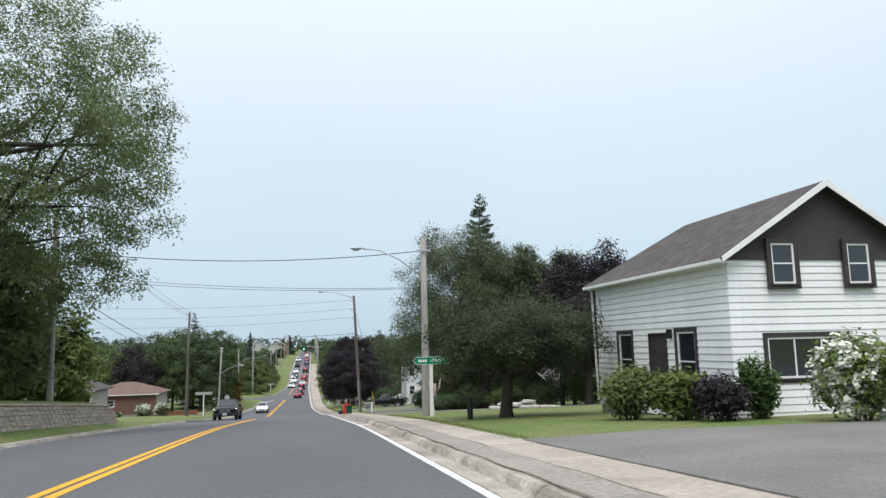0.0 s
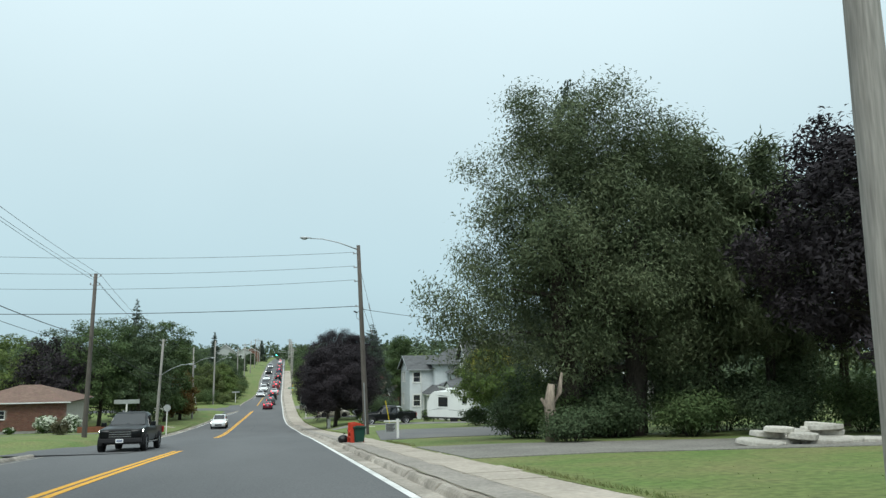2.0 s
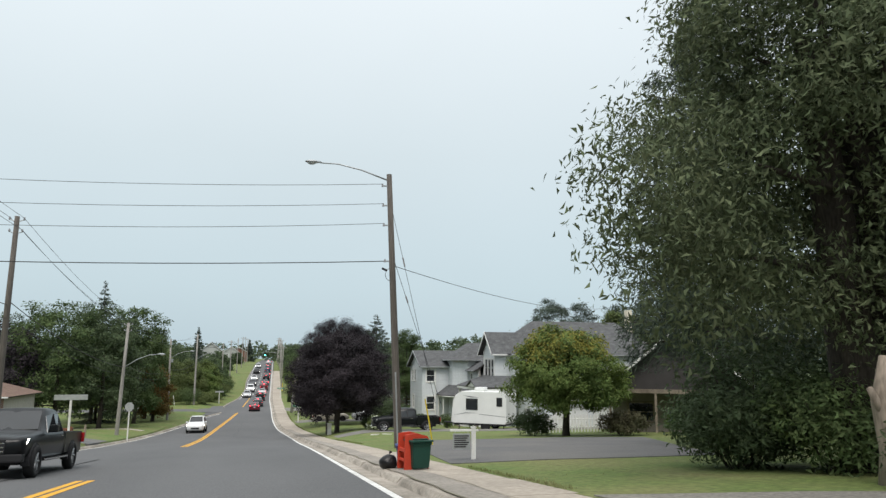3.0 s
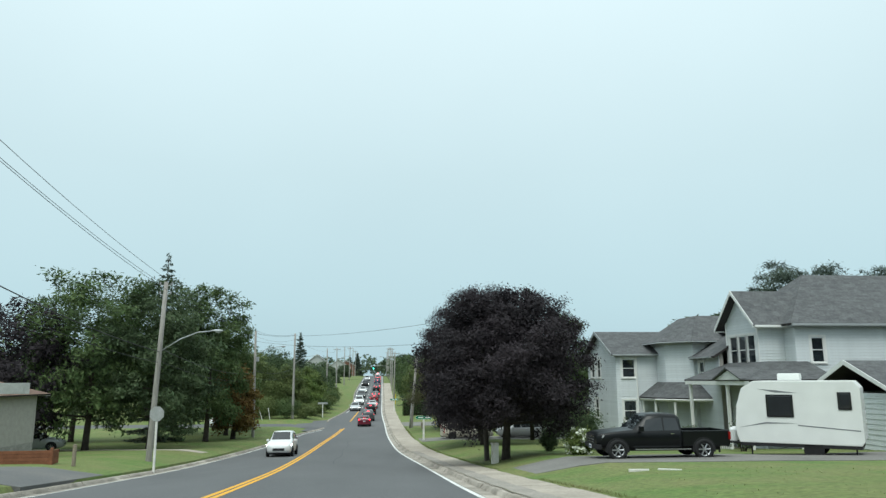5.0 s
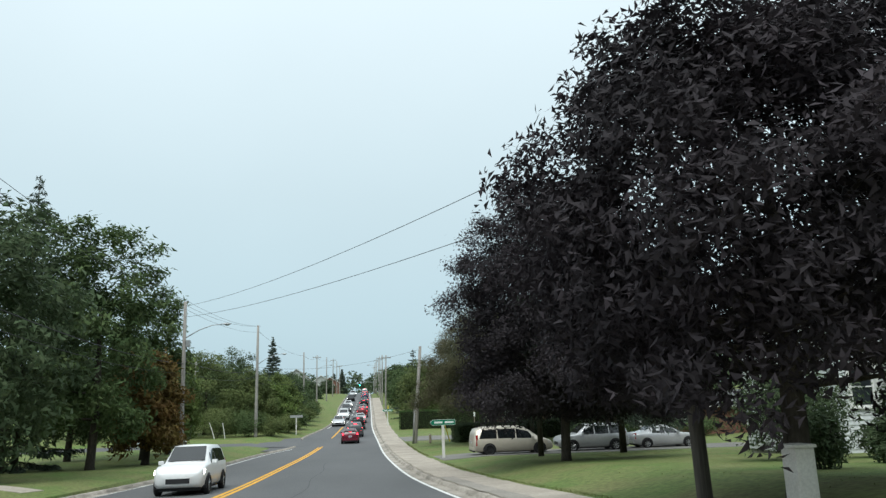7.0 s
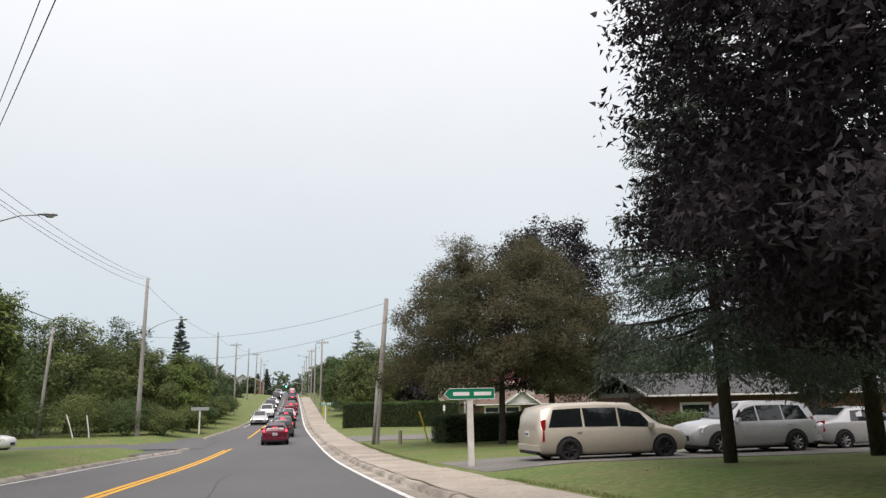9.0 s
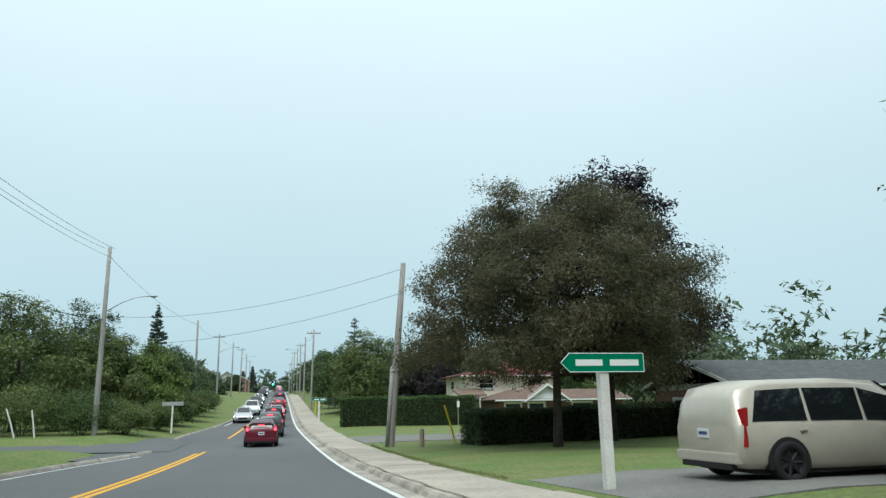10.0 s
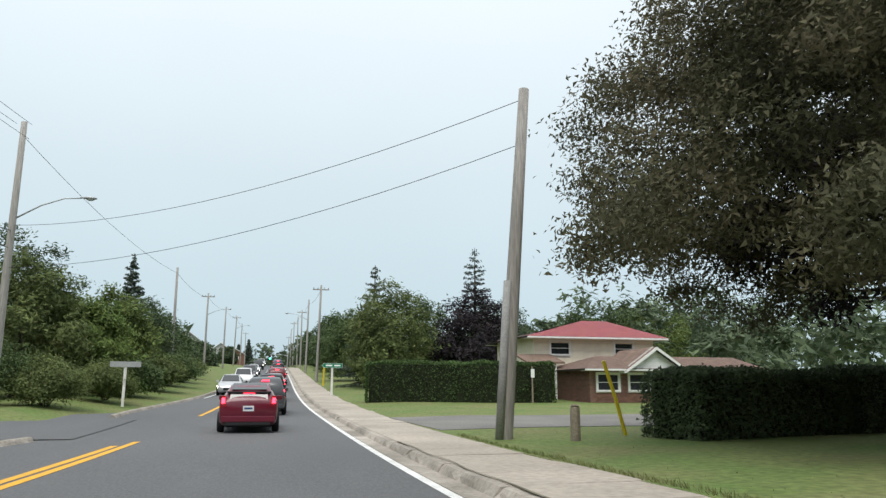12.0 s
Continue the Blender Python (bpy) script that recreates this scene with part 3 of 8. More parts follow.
def upright_shoots(t, x0, radius, rise, length, n, size, leaf):
    """Long unpruned shoots that stand up out of a low crown, with leaves in pairs."""
    rng = np.random.default_rng(n)
    leaves = []
    for _ in range(n):
        a, r = rng.uniform(0, 2 * math.pi), radius * math.sqrt(rng.random())
        x, y = x0 + r * math.cos(a), r * math.sin(a)
        z, L = rise + 0.55 * math.sqrt(1 - (r / radius) ** 2), length * rng.uniform(0.45, 1.15)
        lx, ly = rng.normal() * 0.12, rng.normal() * 0.12
        bm = bmesh.new()
        put_tube(bm, [(x, y, z), (x + lx * 0.4, y + ly * 0.4, z + L * 0.5), (x + lx, y + ly, z + L)], [0.007, 0.005, 0.002], 3, cap=False)
        part("shoot", bm, BARK, t)
        k = max(8, int(L * 34))
        q = np.sort(rng.random(k))
        leaves.append(np.stack([x + lx * q, y + ly * q, z + L * q], 1) + rng.normal(size=(k, 3)) * 0.035)
    link("shoot_leaves", quads("shoot_leaves", leaf_quads(rng, np.concatenate(leaves), size * 1.4, 0.1, 1.6)[:, :3], leaf), t)


def spruce(x, y, width, height, n, seed, label, base=0.6, leaf=None, size=0.22, trunk=0.22, tiers=2.2, hang=0.13, long=1.9, fan=0.16, taper=0.85):
    """A conifer: whorls of drooping boughs on a straight stem, each hung with needle sprays."""
    rng = np.random.default_rng(seed)
    t = thing("spruce", on_ground(x, y), label, "tree")
    bm = bmesh.new()
    put_tube(bm, [(0, 0, -0.3), (0, 0, height * 0.5), (0, 0, height)], [trunk, trunk * 0.6, 0.02], 8)
    part("trunk", bm, BARK, t, smooth=True)
    bm = bmesh.new()
    whorls = max(12, int(height * tiers))
    quad = []
    total = sum(1.0 - k / whorls for k in range(whorls))
    for k in range(whorls):
        u = 1 - (1 - k / whorls) ** 1.28
        z = base + (height - base) * u
        length = width / 2 * (1 - u) ** taper * rng.uniform(0.74, 1.12) + 0.12
        boughs = 5 + int(4 * (1 - u))
        for b in range(boughs):
            a = 2 * math.pi * (b / boughs + 0.37 * k) + rng.normal() * 0.2
            L = length * rng.uniform(0.62, 1.14)
            zb = z + rng.normal() * 0.12
            tip = -0.3 * L * (1 - u * 0.9) + 0.1 * L * u
            line = [(math.cos(a) * L * q, math.sin(a) * L * q, zb + tip * q ** 1.3 + 0.3 * L * max(0, q - 0.6)) for q in np.linspace(0, 1, 5)]
            if L > 0.8:
                put_tube(bm, line, [0.018 * L / 2 + 0.007] * 4 + [0.003], 4, cap=False)
            m = max(3, int(n * (1.0 - u) / total / boughs))
            q = 0.12 + 0.9 * rng.random(m) ** 0.65
            # branchlets fan out in bunches along the bough
            bunch = np.round(q * L * 5) / (L * 5) + 0.02 * rng.normal(size=m)
            bunch = np.maximum(bunch, 0.02)
            side = np.clip(rng.normal(size=m), -1.8, 1.8) * fan * L * (1 - 0.62 * q)
            drop = np.minimum(np.abs(rng.normal(size=m)), 1.4) * hang * (0.4 + np.minimum(np.abs(side), 0.5) * 1.3 + 0.1 * L) * (1.15 - 0.9 * u)
            c = np.stack([math.cos(a) * L * bunch - math.sin(a) * side, math.sin(a) * L * bunch + math.cos(a) * side,
                          zb + tip * bunch ** 1.3 + 0.3 * L * np.maximum(0, bunch - 0.6) - drop], 1)
            d = rng.normal(size=(m, 3)) * 0.45 + np.array([math.cos(a) * 0.5, math.sin(a) * 0.5, -0.55])
            d += np.sign(side)[:, None] * np.array([-math.sin(a), math.cos(a), 0]) * 0.35
            d /= np.linalg.norm(d, axis=1)[:, None]
            s = np.cross(d, rng.normal(size=(m, 3)))
            s /= np.linalg.norm(s, axis=1)[:, None] + 1e-9
            w = (1.35 * size * rng.uniform(0.6, 1.3, m))[:, None]
            quad.append(np.stack([c - d * w * long * 0.5, c + s * w * 0.5, c + d * w * long * 0.5, c - s * w * 0.5], 1))
    part("branchwork", bm, BARK, t, smooth=True)
    link("needles", quads("needles", np.concatenate(quad)[:, :3], leaf or SPRUCE_LEAF), t)
    return t


def shrub(x, y, w, h, leaf, n, seed, label, size=0.13, depth=None, category="shrub", name="shrub", blossoms=0, clump=10, group=""):
    """A bush: stems from the ground and leaves in clumps; blossoms: how many flower heads."""
    rng = np.random.default_rng(seed)
    t = thing(name, on_ground(x, y), label, category, group)
    bm = bmesh.new()
    d = depth or w
    for k in range(9):
        a = 2 * math.pi * k / 9
        put_tube(bm, [(0.1 * math.cos(a), 0.1 * math.sin(a), -0.1), (0.25 * w * math.cos(a), 0.25 * d * math.sin(a), h * 0.45), (0.38 * w * math.cos(a), 0.38 * d * math.sin(a), h * 0.75)], [0.02, 0.014, 0.005], 5, cap=False)
    part("woody_base", bm, BARK, t)
    lob = [(0, 0, h * 0.5, w * 0.36, h * 0.45)]
    for k in range(8):
        a = 2 * math.pi * k * 0.618
        lob.append((math.cos(a) * w * 0.28, math.sin(a) * d * 0.28, h * rng.uniform(0.3, 0.72), w * rng.uniform(0.17, 0.24), h * rng.uniform(0.2, 0.28)))
    link("foliage", quads("foliage", leaf_quads(rng, clumps(rng, lob, n, clump, 0.09 * min(w, h), 0.5), size * 1.3, 0.1, 1.4)[:, :3], leaf), t)
    if blossoms:
        c = clumps(rng, lob, blossoms * 26, 26, 0.075, 0.96)
        link("blossoms", quads("blossoms", leaf_quads(rng, c, 0.12, 0.0, 1.1), BLOSSOM), t, "rounded white flower heads")
    return t


def hedge(pts, w, h, n, seed, label, leaf=None, size=0.075):
    """A clipped hedge along points in plan, with rounded edges and loose shoots."""
    rng = np.random.default_rng(seed)
    (x0, y0), (x1, y1) = pts
    t = thing("hedge", on_ground((x0 + x1) / 2, (y0 + y1) / 2), label, "hedge")
    L, ang = math.hypot(x1 - x0, y1 - y0), math.atan2(y1 - y0, x1 - x0)
    # solid box behind the leaves, coloured as the hedge's shaded inside
    bm = bmesh.new()
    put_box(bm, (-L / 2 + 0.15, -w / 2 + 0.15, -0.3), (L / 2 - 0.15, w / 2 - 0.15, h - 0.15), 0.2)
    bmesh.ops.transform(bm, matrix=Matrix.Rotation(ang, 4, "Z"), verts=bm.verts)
    part("shaded_core", bm, HEDGE_CORE, t)
    u, v, s = rng.uniform(-1, 1, n), rng.uniform(-1, 1, n), rng.random(n)
    top = s < 0.36 * w
    side = np.where(rng.random(n) < 0.5, -1, 1)
    px = u * L / 2
    py = np.where(top, v * w / 2, side * w / 2)
    pz = np.where(top, h, (v + 1) / 2 * h)
    end = rng.random(n) < 0.12
    px, py = np.where(end, np.sign(u) * L / 2, px), np.where(end, v * w / 2, py)
    pz = np.where(end, rng.random(n) * h, pz)
    bumpy = 0.07 * np.sin(px * 2.3 + seed) * np.sin(pz * 3 + px)
    edge = np.clip((pz - h + 0.3) / 0.3, 0, 1) * 0.16
    py = py * (1 - edge / w * 1.2) + side * bumpy
    pz = pz + np.where(top, bumpy - 0.12 * np.abs(v) ** 4, 0) 
    p = np.stack([px, py, pz], 1) + rng.normal(size=(n, 3)) * 0.045
    c, q = math.cos(ang), math.sin(ang)
    p = np.stack([p[:, 0] * c - p[:, 1] * q, p[:, 0] * q + p[:, 1] * c, p[:, 2]], 1)
    link("foliage", quads("foliage", leaf_quads(rng, p, size * 1.35, -0.1, 1.3)[:, :3], leaf or HEDGE_LEAF), t)
    return t


# the near side, in the order in which the road passes them
orchard = tree(7.9, 26.4, 7.6, 2.3, 1.75, FRUIT_LEAF, 85000, 11, "low spreading fruit tree with dense dark foliage on the lawn", size=0.056, trunk=0.22, lobes=30, flat=0.6, clump=18, spread=0.17, shift=(0.5, 0), droop=-0.5, name="fruit_tree")
upright_shoots(orchard, 0.5, 3.5, 3.1, 1.0, 90, 0.062, FRUIT_LEAF)
tree(13.3, 56.6, 12.6, 14.4, 0.9, WILLOW_LEAF, 155000, 12, "tall broad willow with silvery drooping foliage", size=0.078, trunk=0.5, lobes=34, flat=1.05, clump=26, spread=0.32, droop=0.55, long=1.7, stems=3, name="willow", deep=0.62, extra=[(-5.9, -0.8, 4.6, 1.0, 0.9), (-6.9, -1.0, 5.3, 0.7, 0.8), (-5.2, -0.5, 3.2, 1.1, 1.0), (-6.6, -1.2, 3.9, 0.6, 0.8), (-7.3, -1.0, 4.5, 0.5, 0.6)])
for x, y, w, h, sd in ((16.4, 59.0, 5.0, 14.6, 13), (18.2, 56.4, 4.2, 13.0, 26), (19.6, 60.5, 5.0, 15.0, 27), (21.4, 57.0, 4.4, 13.6, 28), (23.4, 59.5, 5.0, 14.0, 29), (25.6, 57.5, 4.8, 12.6, 30)):
    tree(x, y, w, h - 1.6, 1.6, WILLOW_LEAF, 17000, sd, "slender upright willow with bare lower stems", size=0.1, trunk=0.1, lobes=20, flat=1.2, clump=22, spread=0.3, droop=0.8, long=2.5, stems=2, name="willow", group="slender willows", tuft=4)
tree(20.5, 49.2, 9.8, 10.4, 1.5, PURPLE_LEAF, 42000, 14, "dark purple maple beside the gravel lane", size=0.13, trunk=0.28, lobes=30, name="maple", clump=18, spread=0.24)
tree(30.0, 51.5, 9.0, 9.5, 1.2, DEEP_LEAF, 22000, 15, "dark green tree at the back of the lawn", size=0.26, trunk=0.3, lobes=14)
tree(36.0, 50.0, 12.0, 10.5, 0.8, GREEN_LEAF, 20000, 16, "green tree closing the back of the lawn", size=0.3, trunk=0.3, lobes=14)
tree(17.8, 84.5, 7.9, 5.3, 1.2, GOLD_LEAF, 48000, 18, "round yellow-green tree with a trimmed underside", size=0.112, trunk=0.2, lobes=34, flat=0.6, clump=18, spread=0.17, cone=0.4, tuft=7, turning=YELLOW_LEAF)
spruce(17.9, 69.3, 9.2, 21.2, 86000, 19, "large drooping dark spruce beside the garage", size=0.066, base=4.6, trunk=0.3, tiers=1.35, hang=0.5, long=3.0, fan=0.2, taper=0.66)
tree(7.1, 111.5, 11.0, 8.6, 0.8, PURPLE_LEAF, 98000, 20, "broad purple-leaved maple standing by the pavement", size=0.1, trunk=0.21, lobes=40, clump=22, spread=0.2, name="maple", cone=0.35, tuft=8, extra=[(-1.8, 0, 7.3, 1.4, 1.0), (0.2, 0.4, 7.8, 1.4, 1.0), (2.1, 0, 7.7, 1.4, 1.0), (2.8, 0.3, 6.4, 1.3, 1.1)])
tree(8.9, 131.5, 12.6, 12.4, 0.8, PURPLE_LEAF, 205000, 21, "tall dark purple maple in front of the minivan", size=0.092, long=1.25, trunk=0.2, lobes=38, clump=26, spread=0.22, name="maple", cone=0.35, tuft=7, extra=[(-1.6, 0.5, 2.7, 1.7, 0.9), (1.6, -0.5, 2.5, 2.0, 1.0), (3.8, 0.6, 2.9, 2.0, 1.1), (0.6, 2.4, 2.6, 2.0, 1.0)])
tree(30.5, 136.0, 9.0, 9.5, 1.8, DEEP_LEAF, 14000, 22, "dark green tree beside the white house", size=0.28, trunk=0.3)
spruce(9.9, 140.0, 5.8, 12.8, 80000, 23, "blue-green spruce with long drooping boughs", size=0.044, base=3.2, trunk=0.17, tiers=1.5, hang=0.42, long=2.8, fan=0.22, taper=0.6)
spruce(15.0, 141.0, 8.0, 14.2, 50000, 36, "taller spruce with drooping boughs beside the driveway", size=0.062, base=2.6, trunk=0.22, tiers=1.6, hang=0.45, long=2.8, fan=0.2, taper=0.7)
tree(20.9, 150.4, 5.8, 13.6, 0.8, GREEN_LEAF, 30000, 35, "tall green tree behind the spruce", size=0.13, trunk=0.24, lobes=24, clump=16, spread=0.28, cone=0.3)
tree(11.8, 164.8, 15.6, 10.9, 1.9, BROWN_LEAF, 195000, 24, "broad dome-shaped maple with bronze green foliage", size=0.083, long=1.3, trunk=0.2, lobes=40, clump=26, spread=0.22, hollow=0.45, name="maple", cone=0.6, tuft=8, extra=[(-6.6, -1, 3.7, 0.8, 0.5), (-6.2, -1.2, 4.6, 1.2, 0.8), (-7.2, -0.6, 3.4, 0.5, 0.4)])
tree(16.2, 168.3, 12.0, 13.9, 1.5, PURPLE_LEAF, 38000, 25, "purple maple standing behind the bronze maple", size=0.15, trunk=0.2, lobes=30, clump=16, spread=0.26, name="maple", cone=0.5)
for x, y, w, h, s in ((8.6, 217, 6.2, 11.0, 31), (17.8, 216, 6.4, 12.9, 32)):
    spruce(x, y, w, h, 15000, s, "pointed spruce beyond the long hedge", size=0.075, long=3.2, tiers=1.5, hang=0.22)
for x, y, w, h, s in ((41.2, 138.5, 13.5, 15.4, 33), (50.0, 136.5, 12.0, 14.6, 34)):
    tree(x, y, w, h, 2.6, SPRUCE_LEAF, 34000, s, "broad dark pine standing behind the pale house", size=0.12, trunk=0.3, lobes=26, clump=16, spread=0.26, long=3.2, flat=0.55, name="pine", tuft=7)
for x, y, w, h, leaf, s in ((42.0, 122.5, 10.0, 13.2, BELT_LEAF, 37), (50.0, 122.0, 12.0, 14.5, BELT_LEAF, 38), (45.5, 109.0, 11.0, 13.4, BELT_LEAF, 39), (37.5, 103.0, 8.0, 9.0, GREEN_LEAF, 40)):
    tree(x, y, w, h, 0.8, leaf, 22000, s, "broad green tree behind the houses", size=0.2, trunk=0.25, lobes=18, clump=12, spread=0.3, cone=0.3)


# ---- poles, wires and street lamps ----
POLE_TOPS = {}


def pole(key, x, y, height, lean_x, material, label, radius=0.15, group="roadside poles", crossarm=False, pins=(), box_at=None, side_pins=False):
    """A wooden utility pole; returns its thing. Wires fix on POLE_TOPS[key]."""
    base = on_ground(x, y)
    t = thing("utility_pole", base, label, "utility pole", group)
    bm = bmesh.new()
    put_tube(bm, [(0, 0, -0.4)] + [(lean_x * f, 0, height * f) for f in (0.0, 0.3, 0.6, 1.0)], [radius * 1.08, radius * 1.06, radius * 0.95, radius * 0.84, radius * 0.7], 12)
    part("shaft", bm, material, t, smooth=True)
    if crossarm:
        part("crossarm", box((lean_x - 0.9, -0.06, height - 0.55), (lean_x + 0.9, 0.06, height - 0.43), 0.01), material, t)
        for k in (-0.8, -0.35, 0.35, 0.8):
            part("insulator", tube([(lean_x + k, 0, height - 0.43), (lean_x + k, 0, height - 0.36), (lean_x + k, 0, height - 0.3), (lean_x + k, 0, height - 0.24)], [0.02, 0.05, 0.055, 0.03], 8), PORCELAIN, t)
    for f in pins:
        part("bracket", box((lean_x * f - 0.32, -0.03, height * f - 0.03), (lean_x * f, 0.03, height * f + 0.03), 0.01), GALV, t)
        part("insulator", tube([(lean_x * f - 0.32, 0, height * f - 0.05), (lean_x * f - 0.32, 0, height * f + 0.09)], [0.05, 0.035], 8), PORCELAIN, t)
    if side_pins:
        for f, r in ((0.985, 0.34), (0.93, 0.3)):
            for sd in (-1, 1):
                x0, z0 = lean_x * f, height * f
                part("bracket", tube([(x0, 0, z0 - 0.12), (x0 + sd * r, 0, z0)], 0.022, 6), GALV, t)
                part("insulator", tube([(x0 + sd * r, 0, z0 - 0.03), (x0 + sd * r, 0, z0 + 0.03), (x0 + sd * r, 0, z0 + 0.08), (x0 + sd * r, 0, z0 + 0.14)], [0.03, 0.055, 0.05, 0.03], 8), PORCELAIN, t)
    if box_at:
        part("junction_box", box((lean_x * 0.5 + 0.1, -0.16, box_at - 0.25), (lean_x * 0.5 + 0.38, 0.16, box_at + 0.25), 0.03), GALV, t)
    POLE_TOPS[key] = lambda f: base @ Vector((lean_x * f, 0, height * f))
    return t


def lamp(parent, height, lean_x, at, reach, rise, side=-1, sway=0.0):
    """A cobra-head street lamp on its arm, under the pole that carries it."""
    x0, z0 = lean_x * at, height * at
    arm = [(x0, 0, z0), (x0 + side * reach * 0.35, sway * 0.35, z0 + rise * 0.62), (x0 + side * reach * 0.65, sway * 0.65, z0 + rise * 0.95), (x0 + side * reach * 0.88, sway * 0.9, z0 + rise)]
    part("lamp_arm", tube(arm, [0.04, 0.034, 0.03, 0.028], 8), GALV, parent, "galvanised curved lamp arm", smooth=True)
    hx, hy, hz = x0 + side * reach * 0.86, sway * 0.9, z0 + rise
    bm = bmesh.new()
    prof = [(0.0, 0.035, 0.03), (0.12, 0.07, 0.06), (0.3, 0.14, 0.09), (0.52, 0.16, 0.09), (0.68, 0.11, 0.06), (0.74, 0.03, 0.02)]
    rings = []
    for d, w, h in prof:
        rings.append([bm.verts.new((hx + side * d, hy + w * math.cos(a), hz + 0.02 + h * max(-0.35, math.sin(a)))) for a in (2 * math.pi * k / 12 for k in range(12))])
    for a, b in zip(rings, rings[1:]):
        for k in range(12):
            bm.faces.new((a[k], a[(k + 1) % 12], b[(k + 1) % 12], b[k]))
    bm.faces.new(rings[0])
    bm.faces.new(rings[-1][::-1])
    bmesh.ops.recalc_face_normals(bm, faces=bm.faces)
    head = part("lamp_head", bm, GALV, parent, "grey cobra-head luminaire", smooth=True)
    bm = bmesh.new()
    bmesh.ops.create_uvsphere(bm, u_segments=12, v_segments=6, radius=1, matrix=Matrix.Translation((hx + side * 0.45, hy, hz - 0.01)) @ Matrix.Diagonal((0.2, 0.13, 0.1, 1)))
    part("lens", bm, LENS, head, "clear glass lamp bowl", smooth=True)


def wire(a, b, sag, r=0.012, name="cable", group="overhead cables"):
    """A cable hanging between two points."""
    a, b = Vector(a), Vector(b)
    pts = [a.lerp(b, k / 16) - Vector((0, 0, sag * 4 * (k / 16) * (1 - k / 16))) for k in range(17)]
    bm = bmesh.new()
    put_tube(bm, pts, r, 5)
    ob = part(name, bm, CABLE)
    return tagged(ob, "thin dark overhead cable strung between poles", "cable", group)


p1 = pole("R1", 6.43, 35.55, 8.75, 0.0, POLE_WOOD, "weathered grey wooden pole carrying a street lamp", radius=0.2)
lamp(p1, 8.75, 0.0, 0.77, 3.35, 1.55, -1, 0.6)
p2 = pole("R2", 6.22, 75.6, 12.0, -0.6, POLE_DARK, "tall dark wooden pole with lamp and four wires", radius=0.17, pins=(0.955, 0.88, 0.805, 0.67))
lamp(p2, 12.0, -0.6, 0.975, 3.5, 0.75, -1, 0.5)
part("splice_case", tube([(-0.85, 0, 7.72), (-0.62, 0, 7.62)], [0.05, 0.05], 8), PLASTIC_BLACK, p2)
part("cable_loop", tube([(-0.45 + 0.24 * math.cos(a), 0.05, 7.45 + 0.28 * math.sin(a)) for a in np.linspace(0.4, 6.0, 14)], 0.012, 5), CABLE, p2)
part("riser_pipe", tube([(-0.05, -0.17, 0.0), (-0.2, -0.16, 3.2)], 0.035, 8), GALV, p2)
part("cable_bracket", box((-0.32, -0.24, 8.08), (0.3, -0.18, 8.18), 0.01), GALV, p1)
p3 = pole("R3", 5.18, 170.2, 9.2, 0.7, POLE_WOOD, "grey wooden pole on the grass beside the pavement", radius=0.2)
part("cable_guard", tube([(-0.17, -0.14, 0.0), (0.1, -0.13, 3.9)], [0.11, 0.1], 10), GUARD, p3, "grey cable guard on the pole", smooth=True)
pole("L0", -12.4, 41.3, 10.2, -0.1, POLE_WOOD, "weathered pole on the bank among the trees", radius=0.17)
pole("L1", -12.25, 84.7, 11.4, 0.1, POLE_DARK, "dark wooden pole at the corner of the side street", radius=0.17, side_pins=True)
pl2 = pole("L2", -12.5, 117.1, 10.3, 0.35, POLE_WOOD, "leaning pale wooden pole behind the stop sign", radius=0.17, side_pins=True)
lamp(pl2, 10.3, 0.35, 0.6, 3.3, 1.2, 1)
pl4 = pole("L4", -12.7, 154.3, 11.4, -0.15, POLE_WOOD, "wooden pole with a lamp on the far verge", radius=0.16, box_at=8.3)
lamp(pl4, 11.4, -0.15, 0.76, 3.0, 1.0, 1)
pl5 = pole("L5", -12.3, 188.8, 13.2, 0.0, POLE_WOOD, "tall pale wooden pole before the woods", radius=0.19)
lamp(pl5, 13.2, 0.0, 0.64, 3.2, 1.2, 1)
pole("L6", -20.0, 189.5, 9.0, 0.4, POLE_WOOD, "shorter leaning wooden pole near the side street", radius=0.15)
pole("R0", 6.6, -8.0, 9.0, 0.0, POLE_WOOD, "wooden pole on the near verge", radius=0.18)
FAR_POLES = [(2.9 + 1.7, 232, 10.5), (4.9, 262, 11), (5.3, 290, 11), (5.6, 315, 11), (5.5, 340, 11), (5.8, 372, 11), (6, 410, 11), (-9.5, 226, 11), (-9.2, 258, 11), (-8.6, 290, 11), (-8.2, 322, 11), (-8, 356, 11), (-8, 395, 11)]
for k, (x, y, h) in enumerate(FAR_POLES):
    far = pole(f"F{k}", x, y, h, random.uniform(-0.25, 0.25), POLE_WOOD, "distant wooden pole on the rising road", radius=0.15, crossarm=k % 2 == 0)
    if k in (1, 8, 10):
        lamp(far, h, 0.0, 0.72, 3.0, 0.9, -1 if x > 0 else 1)

pole("LF", -32.0, 77.5, 11.9, 0.0, POLE_DARK, "wooden pole some way down the side street", radius=0.16)
pole("R2b", 6.4, 113.5, 8.2, -0.2, POLE_DARK, "dark wooden pole half hidden in the purple maple", radius=0.14)
FARL, R2B = POLE_TOPS["LF"], POLE_TOPS["R2b"]
R1, R2, R3, L0, L1, L2, L4, L5 = (POLE_TOPS[k] for k in ("R1", "R2", "R3", "L0", "L1", "L2", "L4", "L5"))
wire(R1(0.93), L0(0.78), 0.55, 0.02)
wire(R1(0.72), L0(0.66), 0.35, 0.011)
wire(R1(0.715), L0(0.645), 0.38, 0.011)
wire(R1(0.93), (22, 30, 6.6), 0.5, 0.011)
